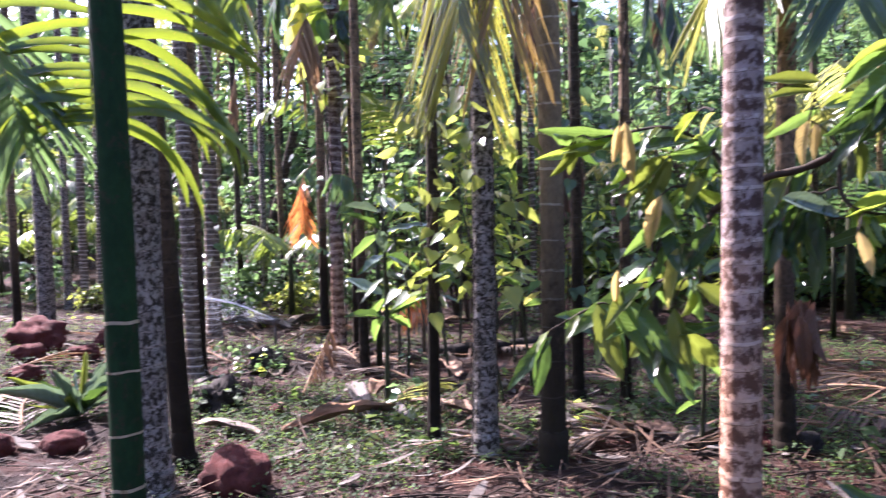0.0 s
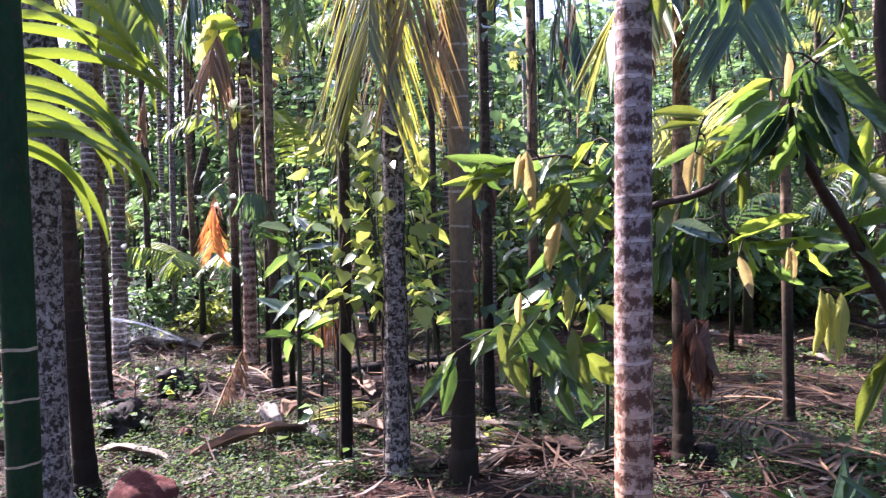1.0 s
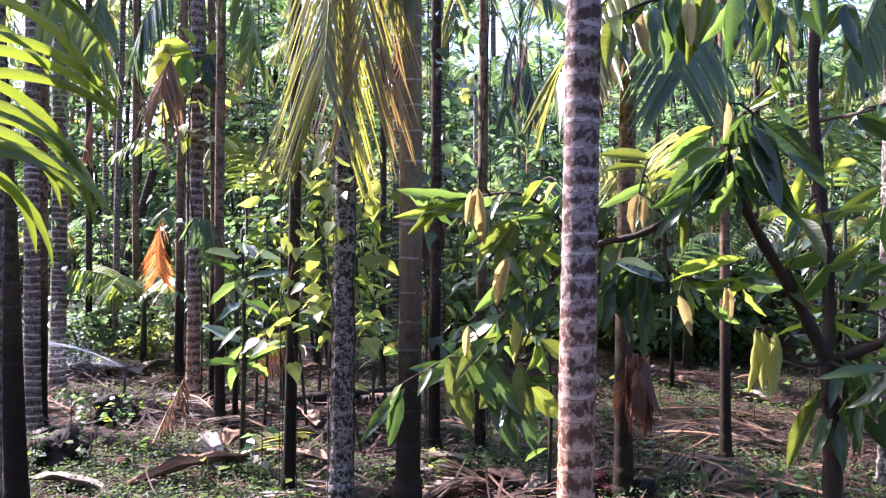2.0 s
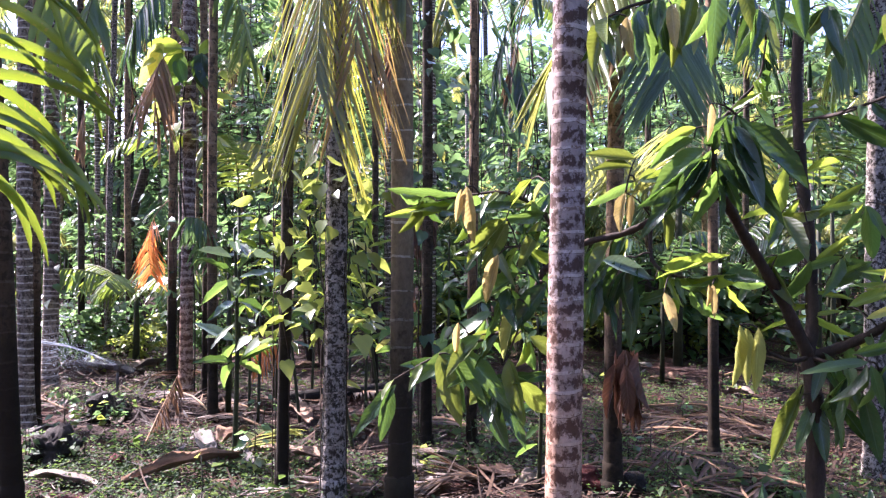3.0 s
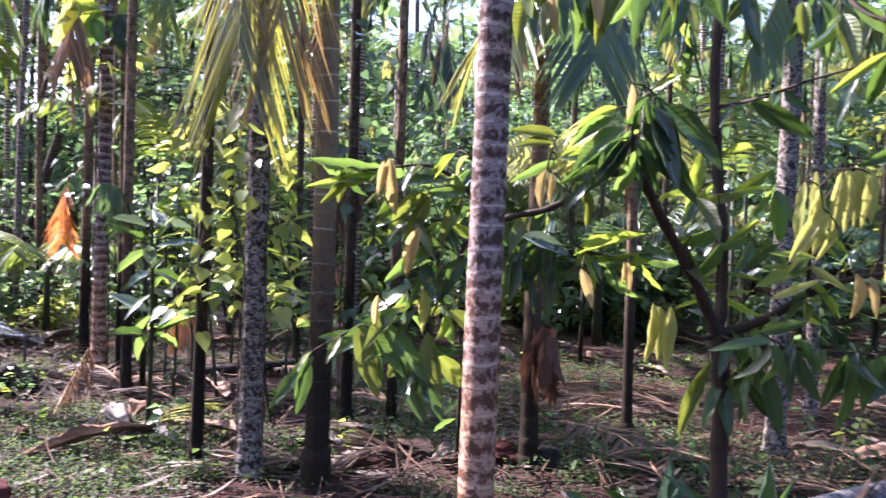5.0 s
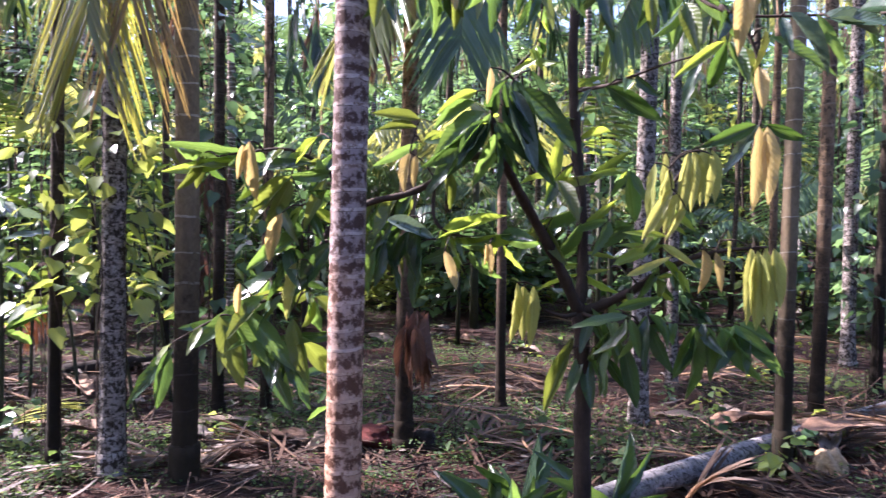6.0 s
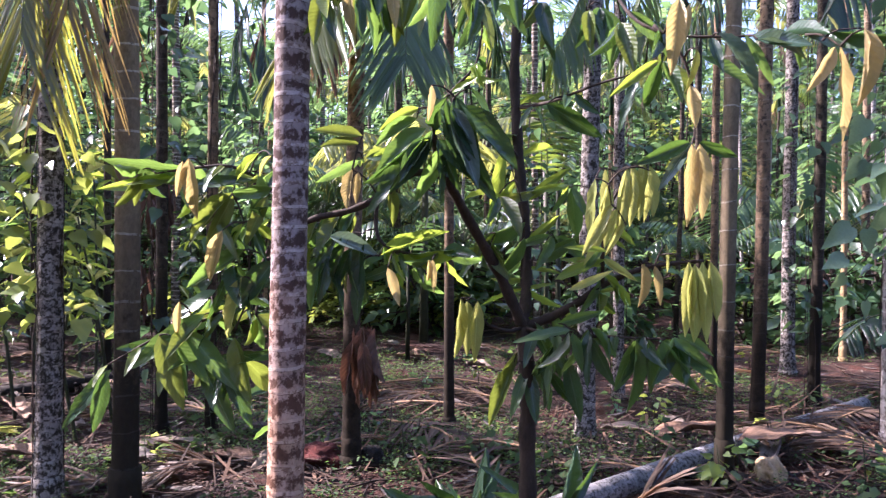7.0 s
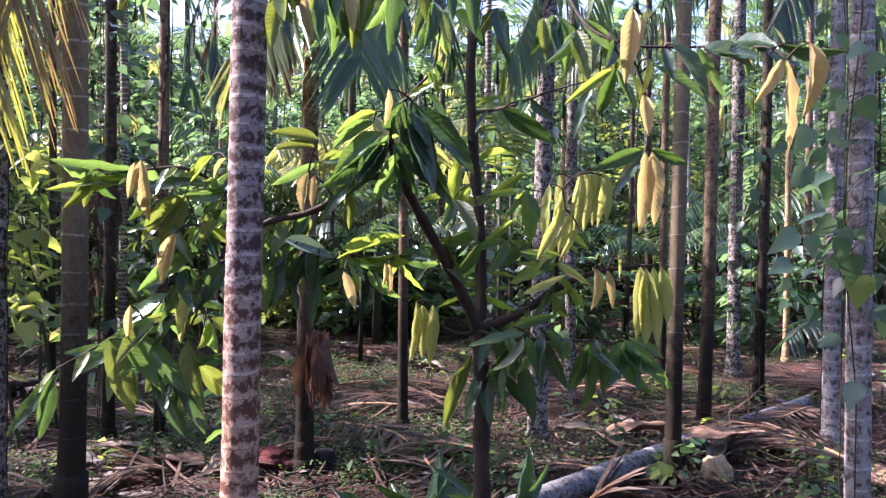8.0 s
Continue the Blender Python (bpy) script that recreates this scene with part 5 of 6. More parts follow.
for points, leaf, n, ln in (
    ([(-1.61, 11.25, 2.24), (-1.76, 11.17, 2.75), (-2.08, 11.01, 2.95), (-2.43, 10.86, 2.70)], FROND_LIME, 22, 0.42),
    ([(-0.86, 11.15, 2.17), (-0.87, 11.04, 2.53), (-0.91, 10.95, 2.79), (-0.98, 10.85, 2.97)], FROND_LIME, 20, 0.34),
    ([(4.97, 7.65, 2.02), (4.98, 7.65, 2.38), (4.89, 7.59, 2.70), (4.77, 7.54, 2.94)], FROND_LIME, 22, 0.42),
    ([(5.19, 7.76, 2.04), (5.29, 7.71, 2.41), (5.37, 7.55, 2.61), (5.50, 7.37, 2.66)], FROND_SHADED, 20, 0.42),
    ([(4.04, 9.18, 1.14), (4.11, 9.03, 1.54), (4.24, 8.84, 1.73), (4.43, 8.63, 1.70)], FROND_SHADED, 20, 0.45),
    ([(4.04, 9.18, 1.14), (3.86, 9.17, 1.53), (3.67, 9.15, 1.66), (3.47, 9.15, 1.59)], FROND_SHADED, 20, 0.45),
    ([(6.31, 4.39, 0.70), (6.07, 4.42, 0.86), (5.78, 4.46, 0.87), (5.53, 4.48, 0.72)], FROND_SHADED, 20, 0.34),
):
    hanging_frond(points, leaf, "arching green frond of a young palm", low=True, count=n, length=ln, width=0.035, hang=0.3, ahead=0.6)
# dead fronds still hanging
for points in (
    [(2.25, 6.38, 3.73), (2.22, 6.40, 3.38), (2.20, 6.42, 3.07), (2.19, 6.42, 2.81)],
    [(0.97, 8.38, 4.20), (0.91, 8.40, 3.68), (0.90, 8.41, 3.27), (0.93, 8.39, 2.95)],
    [(2.37, 8.79, 4.53), (2.31, 8.82, 4.06), (2.22, 8.86, 3.59), (2.20, 8.87, 3.24)],
):
    hanging_frond(points, FROND_DEAD, "dead brown palm frond hanging among the stems", RACHIS_DEAD, count=22, length=0.55, width=0.026, hang=0.72, ahead=0.5)
hanging_frond([(-1.34, 8.88, 3.49), (-1.40, 8.79, 3.35), (-1.44, 8.69, 3.11), (-1.38, 8.69, 2.74)], FROND_TAN, "dead tan-brown palm frond hanging on its stem", RACHIS_DEAD, count=28, length=0.75, width=0.026, hang=0.62, ahead=0.6)
hanging_frond([(-1.59, 9.84, 1.97), (-1.64, 9.74, 1.84), (-1.69, 9.75, 1.56), (-1.66, 9.75, 1.24)], FROND_RUST, "rust-orange dead palm frond hanging down", RACHIS_DEAD, count=30, length=0.42, width=0.016, hang=0.55, ahead=0.45, segs=5, sag=0.1)
hanging_frond([(-2.37, 10.24, 3.33), (-2.47, 10.15, 3.15), (-2.53, 10.16, 2.89), (-2.53, 10.16, 2.63)], FROND_TAN, "reddish-brown dead palm frond", RACHIS_DEAD, count=16, length=0.35, width=0.03, hang=0.8, ahead=0.5)
hanging_frond([(-0.63, 7.99, 1.33), (-0.73, 7.90, 1.59), (-0.84, 7.82, 1.76), (-0.97, 7.73, 1.78)], FROND, "dark green frond of a young palm", low=True, count=18, length=0.4, width=0.035, hang=0.5, ahead=0.6)


# ---- vines and saplings ----
def heart_vine(x, y, z0, z1, radius, rng, leaf_size, material, number, label, name="pepper_vine"):
    """Thin stems that climb a trunk, with broad pointed leaves standing off them."""
    ob = base(name, x, y, 0, label, "vine", "climbing vines")
    wood, leaves = Pile(), []
    for s in range(3):
        a0 = rng.uniform(0, 6.28)
        line = [Vector((radius * math.cos(a0 + 0.5 * math.sin(k * 0.7 + s)), radius * math.sin(a0 + 0.5 * math.sin(k * 0.7 + s)), z0 + (z1 - z0) * k / 12)) for k in range(13)]
        if z0 > 0.3:
            line.insert(0, Vector((line[0].x, line[0].y, 0)))
        wood.tube(line, [0.0035] * len(line), 4, cap=False)
    for _ in range(number):
        a, z = rng.uniform(0, 6.28), rng.uniform(z0, z1)
        r = radius + rng.random() ** 1.5 * 0.45 * min(1, radius * 8)
        d = (math.cos(a) + rng.uniform(-0.5, 0.5), math.sin(a) + rng.uniform(-0.5, 0.5), rng.uniform(-1.6, 0.1))
        leaves.append(((r * math.cos(a), r * math.sin(a), z), d, leaf_size * rng.uniform(0.6, 1.25)))
    part("vine_stem", wood.mesh("vine_stem", [TWIG]), ob)
    part("foliage", leaf_cloud("foliage", leaves, material, 1.25, (HEART_V, HEART_F)), ob)
    return ob


rng = random.Random(101)
# yellow and bright kinds put the sun's glow into the leaf colour
GLOWING = [
    ("yellow", (-1.42, 8.89, 3.57), (-1.63, 8.92, 3.14)), ("yellow", (-1.40, 8.89, 3.60), (-1.51, 8.90, 3.20)), ("bright", (-1.14, 8.85, 3.58), (-1.28, 8.87, 3.78)), ("bright", (-1.17, 8.86, 3.52), (-1.42, 8.89, 3.38)),
    ("green", (-1.20, 8.86, 3.49), (-1.31, 8.88, 3.15)), ("bright", (-1.03, 8.84, 3.49), (-0.80, 8.80, 3.67)), ("green", (-0.94, 8.82, 3.61), (-0.75, 8.79, 3.72)), ("dark", (-1.03, 8.84, 3.46), (-0.85, 8.82, 3.07)),
    ("dark", (-1.00, 8.83, 3.49), (-1.02, 8.84, 3.15)), ("bright", (-1.20, 8.86, 3.55), (-1.59, 8.91, 3.57)), ("blue", (-1.08, 8.84, 3.52), (-1.25, 8.87, 3.55)), ("green", (-1.25, 8.87, 3.43), (-1.17, 8.86, 3.15)),
]
SPOT = {name: (TRUNKS[k][1], TRUNKS[k][2]) for name, k in (("mottled", 16), ("thin", 15), ("vine", 19), ("mid", 11), ("white", 34), ("pale", 33), ("midl", 14), ("aa", 29), ("ab", 30))}
heart_vine(*SPOT["mottled"], 0.9, 2.1, 0.08, rng, 0.12, BUSH_LIME, 60, "yellow-green heart-leaved vine climbing a mottled stem")
heart_vine(SPOT["thin"][0], SPOT["thin"][1], 0.8, 2.0, 0.06, rng, 0.12, BUSH_LIME, 46, "sunlit heart-leaved vine on a thin dark stem")
heart_vine(*SPOT["vine"], 0.5, 4.0, 0.07, rng, 0.12, BUSH_COOL, 120, "dark green heart-leaved vine covering a palm stem")
heart_vine(*SPOT["mid"], 2.6, 3.5, 0.08, rng, 0.2, BUSH_LIME, 34, "broad-leaved vine glowing in the sun on a palm stem")
climber = base("climbing_plant", *SPOT["mid"], 0, "climber with large sunlit leaves high on a palm stem", "vine", "climbing vines")
pile = Pile()
pile.tube(smooth_line([(0.09, -0.03, 0.0), (0.08, -0.05, 1.2), (-0.06, -0.07, 2.4), (0.03, -0.1, 3.6)], 6), [0.008] * 19, 5)
part("vine_stem", pile.mesh("vine_stem", [TWIG]), climber)
for kind, p0, p1 in GLOWING:
    put_leaf(climber, kind, p0, p1, rng, (0.3, -0.9, 0.3), 0.4, 1.9)
heart_vine(*SPOT["white"], 0.8, 3.2, 0.07, rng, 0.11, BUSH_COOL, 60, "green heart-leaved vine on a whitish palm stem")
heart_vine(*SPOT["pale"], 0.7, 3.2, 0.07, rng, 0.12, BUSH_COOL, 70, "green heart-leaved vine on a pale palm stem")
for name in ("aa", "ab"):
    heart_vine(*SPOT[name], 0.6, 3.2, 0.07, rng, 0.12, BUSH, 70, "green vine climbing a palm stem")
for k in (5, 12, 20, 24, 26, 35, 37, 38):
    heart_vine(TRUNKS[k][1], TRUNKS[k][2], 0.4, rng.uniform(2.0, 4.5), 0.07, rng, 0.115, rng.choice((BUSH, BUSH, BUSH_COOL)), 90, "leafy vine climbing a palm stem")

# the pepper vine nearest the path: large heart-shaped leaves on thin trailing stems
PEPPER = [
    ("cool", (3.36, 2.44, 2.24), (3.30, 2.47, 2.18)), ("cool", (3.41, 2.41, 2.20), (3.37, 2.43, 2.11)), ("cool", (3.28, 2.48, 2.02), (3.27, 2.48, 1.94)), ("green", (3.35, 2.44, 2.02), (3.40, 2.41, 1.93)), 
    ("cool", (3.23, 2.50, 1.89), (3.27, 2.48, 1.83)), ("cool", (3.17, 2.54, 1.90), (3.11, 2.56, 1.80)), ("green", (3.21, 2.51, 1.81), (3.18, 2.53, 1.76)), ("green", (3.22, 2.50, 1.71), (3.23, 2.50, 1.59)), 
    ("cool", (3.15, 2.54, 1.74), (3.10, 2.57, 1.66)), ("cool", (3.17, 2.53, 1.73), (3.14, 2.55, 1.66)), ("cool", (3.25, 2.49, 1.54), (3.18, 2.53, 1.46)), ("cool", (3.17, 2.53, 1.47), (3.18, 2.52, 1.38)), 
    ("cool", (3.12, 2.56, 1.48), (3.03, 2.61, 1.40)), ("cool", (3.28, 2.47, 1.50), (3.32, 2.45, 1.44)), ("cool", (3.34, 2.44, 1.50), (3.36, 2.43, 1.44)), ("green", (3.28, 2.47, 1.46), (3.27, 2.47, 1.35)), 
    ("green", (3.31, 2.45, 1.39), (3.32, 2.45, 1.27)), ("lime", (3.35, 2.43, 1.31), (3.34, 2.44, 1.18)), ("cool", (3.41, 2.40, 1.32), (3.40, 2.40, 1.24)), ("cool", (3.10, 2.57, 1.36), (3.03, 2.61, 1.32)), 
    ("cool", (3.10, 2.57, 1.29), (3.05, 2.59, 1.24)), ("cool", (3.16, 2.53, 1.19), (3.17, 2.53, 1.12)), ("green", (3.42, 2.39, 1.13), (3.43, 2.38, 1.06)), ("green", (3.27, 2.49, 2.28), (3.30, 2.47, 2.21)), 
    ("green", (3.24, 2.49, 1.38), (3.27, 2.48, 1.33)),
]
pepper = base("pepper_vine", *SPOT["white"], 0, "pepper vine with large grey-green heart-shaped leaves round a palm stem", "vine", "climbing vines")
HEART_LEAF = {k: mesh_of("leaf", [tuple(p) for p in HEART_V], HEART_F, [m]) for k, m in (("cool", leafy("pepper_leaf", (0.075, 0.125, 0.08), (0.13, 0.19, 0.12), (0.3, 0.45, 0.15), 0.3, 0.3)), ("green", BUSH), ("lime", BUSH_LIME))}
for kind, p0, p1 in PEPPER:
    p0, p1 = Vector(p0) - pepper.location, Vector(p1) - pepper.location
    d = p1 - p0
    size = d.length * 1.1
    d.normalize()
    up = Vector((-0.5, -0.85, 0.3)) + Vector((rng.uniform(-1, 1), rng.uniform(-1, 1), rng.uniform(-1, 1))) * 0.45
    up = (up - d * up.dot(d)).normalized()
    m = Matrix((d, up.cross(d), up)).transposed().to_4x4()
    m.translation = p0
    leaf = part("leaf", HEART_LEAF[kind], pepper, "", m @ Matrix.Diagonal((size, size * rng.uniform(1.1, 1.4), size, 1)))
    grip = Vector((-0.03, -0.05, p0.z + rng.uniform(0.1, 0.3)))
    pile = Pile()
    pile.tube(smooth_line([grip, grip.lerp(p0, 0.5) + Vector((0, 0, 0.03)), p0], 3), [0.0018] * 7, 4)
    part("leaf_stalk", pile.mesh("leaf_stalk", [STEM]), pepper)


def sapling(foot, top, rng, leaf_size, kinds, number, label, thick=0.016):
    foot, top = Vector(foot), Vector(top)
    ob = base("sapling", foot.x, foot.y, foot.z, label, "sapling", "saplings")
    line = smooth_line([(0, 0, -0.03), (top - foot) * 0.5 + Vector((0.02, 0, 0)), top - foot], 6)
    pile = Pile()
    pile.tube(line, [thick * (1 - 0.6 * i / (len(line) - 1)) for i in range(len(line))], 7)
    part("stem", pile.mesh("stem", [STEM]), ob)
    for j in range(number):
        p = foot + line[int((0.4 + 0.6 * rng.random()) * (len(line) - 1))]
        a = j * 2.4 + rng.uniform(-0.4, 0.4)
        d = Vector((math.cos(a), math.sin(a), rng.uniform(-0.9, 0.7))).normalized()
        put_leaf(ob, rng.choice(kinds), p + d * 0.03, p + d * leaf_size * rng.uniform(0.7, 1.15), rng, (0, -0.3, 1), 0.6)
    return ob


sapling((-0.41, 6.45, 0.00), (-0.42, 6.45, 1.64), rng, 0.34, ("blue", "blue", "green", "dark"), 26, "young broad-leaved sapling with bluish glossy leaves", 0.022)
sapling((1.52, 5.21, 0.00), (1.45, 4.98, 1.09), rng, 0.26, ("dark", "green"), 10, "thin dark sapling beside a palm stem")
sapling((0.45, 6.36, 0.00), (0.10, 6.47, 1.74), rng, 0.24, ("bright", "yellow", "green"), 22, "slender sapling with yellow-green leaves")
sapling((-0.34, 7.68, 0.00), (-0.36, 7.95, 1.91), rng, 0.3, ("bright", "green", "bright"), 26, "sunlit bright green sapling in the undergrowth")
sapling((0.31, 9.13, 0.00), (0.59, 9.03, 2.35), rng, 0.32, ("bright", "green", "yellow"), 30, "sunlit leafy sapling in the undergrowth")
for foot, top, kinds in (
    ((-0.45, 8.09, 0.00), (-0.50, 8.17, 1.70), ("blue", "green", "bright")),
    ((0.03, 7.52, 0.00), (-0.22, 7.73, 1.74), ("bright", "green", "blue")),
    ((0.11, 8.80, 0.00), (0.14, 9.09, 2.17), ("bright", "yellow", "green")),
    ((0.63, 8.27, 0.00), (0.62, 8.42, 1.95), ("bright", "bright", "green")),
    ((0.71, 7.11, 0.00), (0.46, 7.03, 1.58), ("yellow", "bright", "green")),
    ((1.46, 8.68, 0.00), (1.51, 8.70, 1.63), ("green", "bright", "dark")),
):
    sapling(foot, top, rng, 0.26, kinds, 26, "sunlit leafy sapling in the undergrowth")
sapling((0.53, 9.98, -0.00), (0.54, 10.53, 1.68), rng, 0.3, ("bright", "green"), 26, "leafy green sapling in the undergrowth")
for x, y, s in ((1.92, 3.75, 0.42), (2.14, 3.92, 0.4), (2.48, 3.66, 0.45), (2.05, 3.62, 0.36)):
    ob = base("seedling", x, y, ground_height(x, y), "low seedling with long strap-like green leaves", "seedling", "seedlings on the ground")
    for k in range(7):
        a = k * 0.9 + rng.uniform(-0.3, 0.3)
        p = Vector((x, y, 0.03))
        put_leaf(ob, rng.choice(("green", "dark", "dark")), p, p + Vector((math.cos(a) * 0.7, math.sin(a) * 0.7, rng.uniform(0.3, 0.9))).normalized() * s * rng.uniform(0.7, 1.1), rng, (0.3, -0.9, 0.4), 0.3, 0.7)


# ---- things on the ground ----
def on_ground(p, lift=0.0):
    return Vector((p[0], p[1], ground_height(p[0], p[1]) + lift))


def dead_frond(p0, p1, rng, leaf=FROND_DEAD, label="dry brown fallen palm frond lying on the soil", length=0.4, count=26, bend=0.12, width=0.028, arch=0.07):
    a, b = on_ground(p0, 0.03), on_ground(p1, 0.03)
    mid = a.lerp(b, 0.5) + Vector((rng.uniform(-bend, bend), rng.uniform(-bend, bend), arch))
    ob = base("fallen_frond", a.x, a.y, a.z, label, "palm frond", "fallen palm fronds")
    wood, leaflets = frond_shapes([a - a, mid - a, b - a], rng, count, length, width, 0.06, 1.1, 0.1, 0.15, 0.016, 3)
    for one in leaflets:
        for v in one.v:
            low = ground_height(a.x + v.x, a.y + v.y) + 0.008 - a.z
            if v.z < low:
                v.z = low + 0.012 * rng.random()
        part("leaflet", one.mesh("leaflet", [leaf]), ob)
    part("stalk", wood.mesh("stalk", [RACHIS_DEAD]), ob)
    return ob


def sheath(p0, p1, width, material, rng, label, curl=0.5, lift=0.03, tip=0.0, name="palm_sheath"):
    """A fallen leaf sheath: a long tapering trough of stiff fibre, with thickness."""
    a, b = on_ground(p0, lift), on_ground(p1, lift)
    b.z += tip
    length = (b - a).length
    nu, nv, v, f = 12, 6, [], []
    for layer in (0, 1):
        for i in range(nu + 1):
            u = i / nu
            half = 0.5 * width * (0.3 + 0.7 * math.sin(math.pi * (0.1 + 0.8 * u)) ** 0.8) * (1 + 0.3 * noise.noise((u * 4, length * 9, 2.0)))
            for k in range(nv + 1):
                c = 2 * k / nv - 1
                z = 0.8 * curl * half * abs(c) ** 1.5 * (0.7 + 0.6 * noise.noise((u * 3, c, length * 7))) + 0.05 * length * math.sin(u * 3.1) + 0.02 * noise.noise((u * 6, c * 2, length * 5)) - 0.006 * layer
                v.append((u * length + (0.06 * noise.noise((c * 3.3, length * 11, 0.3)) if i in (0, nu) else 0.0), c * half * (1 - 0.25 * curl), z))
    w, row = (nu + 1) * (nv + 1), nv + 1
    for i in range(nu):
        for k in range(nv):
            q = i * row + k
            f += [(q, q + 1, q + row + 1, q + row), (w + q, w + q + row, w + q + row + 1, w + q + 1)]
        for k in (0, nv):
            q = i * row + k
            f.append((q, q + row, w + q + row, w + q) if k == 0 else (q, w + q, w + q + row, q + row))
    for k in range(nv):
        for q in (k, nu * row + k):
            f.append((q, w + q, w + q + 1, q + 1))
    d = (b - a).normalized()
    ob = new(name, mesh_of(name, v, f, [material]))
    side = Vector((0, 0, 1)).cross(d).normalized()
    m = Matrix((d, side, d.cross(side))).transposed().to_4x4()
    m.translation = a
    ob.matrix_world = m @ pose(0, 0, 0, rng.uniform(-7, 7))
    return tagged(ob, label, "palm sheath", "fallen palm sheaths")


def lump(name, p, size, material, rng, label, category, squash=0.7, rough=0.25, group=""):
    bm = bmesh.new()
    bmesh.ops.create_icosphere(bm, subdivisions=4, radius=1)
    o = rng.uniform(0, 50)
    for v in bm.verts:
        n = v.co.normalized()
        k = 1 + rough * noise.noise(n * 1.6 + Vector((o, 0, 0))) + 0.4 * rough * noise.noise(n * 5 + Vector((0, o, 0))) + 0.2 * rough * noise.noise(n * 14)
        v.co = Vector((n.x * size, n.y * size * 0.85, n.z * size * squash)) * k
    me = bpy.data.meshes.new(name)
    bm.to_mesh(me)
    bm.free()
    me.materials.append(material)
    me.polygons.foreach_set("use_smooth", [True] * len(me.polygons))
    ob = new(name, me)
    q = on_ground(p, size * squash * 0.55)
    ob.location = q
    ob.rotation_euler = (0, 0, rng.uniform(0, 6.28))
    return tagged(ob, label, category, group)


rng = random.Random(113)
# red laterite stones and the heap of red earth
STONE = "rough red laterite stone lying on the soil"
lump("stone", (-1.01, 4.65, 0.00), 0.19, LATERITE, rng, STONE, "stone", 0.75, group="laterite stones")
lump("stone", (-2.30, 5.43, 0.00), 0.13, LATERITE, rng, STONE, "stone", 0.6, group="laterite stones")
lump("stone", (-2.68, 5.33, 0.00), 0.13, LATERITE, rng, STONE, "stone", 0.7, group="laterite stones")
for x, y, s in ((60, 640, 0.3), (150, 700, 0.14), (30, 735, 0.15), (90, 720, 0.1), (120, 590, 0.24), (25, 690, 0.2), (95, 670, 0.16), (150, 650, 0.15), (10, 620, 0.2)):
    q = Vector((-3.92, 8.08, 0.00))
    lump("stone", (q.x + (x - 70) * 0.006, q.y - (y - 650) * 0.02), s, LATERITE, rng, STONE, "stone", 0.6, 0.4, group="laterite stones")
lump("soil_clod", (1.79, 5.26, 0.00), 0.16, LATERITE, rng, "crumbling mound of fresh red earth", "soil", 0.5, 0.35)
lump("husk", (2.09, 5.11, 0.00), 0.09, CHARRED, rng, "dark rotten coconut husk beside a palm foot", "husk", 0.9)
lump("stump", (-1.66, 7.98, 0.00), 0.17, CHARRED, rng, "dark rotten stump covered with litter", "stump", 0.75, 0.7)
lump("stump", (-1.64, 6.42, 0.00), 0.18, CHARRED, rng, "dark overgrown stump among weeds", "stump", 0.8, 0.7)
lump("husk", (4.15, 3.90, 0.00), 0.09, HUSK, rng, "pale cut piece of husk beside a fallen log", "husk", 1.1, 0.5)
lump("stone", (-1.18, 6.28, 0.00), 0.06, LATERITE, rng, STONE, "stone", 0.7, group="laterite stones")

# strap-leaved plant and dead fronds by the heap of red earth
q = (-2.58, 6.20, 0.00)
ob = base("strap_leaved_plant", q[0], q[1], ground_height(q[0], q[1]), "low grey-green plant with arching strap leaves among stones", "plant")
for k in range(26):
    a = k * 2.4 + rng.uniform(-0.3, 0.3)
    p = Vector((q[0], q[1], 0.03))
    put_leaf(ob, rng.choice(("olive", "blue", "dark", "blue")), p, p + Vector((math.cos(a), math.sin(a), rng.uniform(0.1, 1.4))).normalized() * rng.uniform(0.35, 0.7), rng, (0, -0.2, 1), 0.3, 0.28)
for p0, p1 in (((-2.79, 5.84, 0.00), (-3.04, 7.05, 0.00)), ((-3.63, 7.09, 0.00), (-3.65, 8.64, 0.00)), ((-4.66, 9.44, 0.00), (-4.10, 10.20, 0.00))):
    dead_frond(p0, p1, rng, FROND_DEAD, count=16)

# sprinkler with its jets
s = Vector((-1.79, 8.84, 0.00))
sprinkler = base("sprinkler", s.x, s.y, 0, "small dark sprinkler on a thin riser pipe", "sprinkler")
pile = Pile()
pile.tube([(0, 0, -0.05), (0, 0, 0.2), (0, 0, 0.30)], [0.014, 0.014, 0.013], 10)
part("riser_pipe", pile.mesh("riser_pipe", [PVC]), sprinkler)
pile = Pile()
pile.tube([(0, 0, 0.30), (0, 0, 0.31), (0, 0, 0.35), (0, 0, 0.37)], [0.02, 0.035, 0.035, 0.015], 10)
pile.tube([(-0.06, 0, 0.35), (0.06, 0, 0.36)], [0.012, 0.010], 8)
part("nozzle_head", pile.mesh("nozzle_head", [PVC]), sprinkler)
jet = Vector((-2.59, 8.78, 0.62)) - s
pile = Pile()
line = smooth_line([(0, 0, 0.36), Vector((0, 0, 0.36)).lerp(jet, 0.5) + Vector((0, 0, 0.05)), jet], 10)
pile.tube(line, [0.003 + 0.014 * i / len(line) for i in range(len(line))], 6, cap=False)
part("water_jet", pile.mesh("water_jet", [WATER]), sprinkler, "thin white jet of spray")
fog = random.Random(139)
drops_v, drops_f = [], []
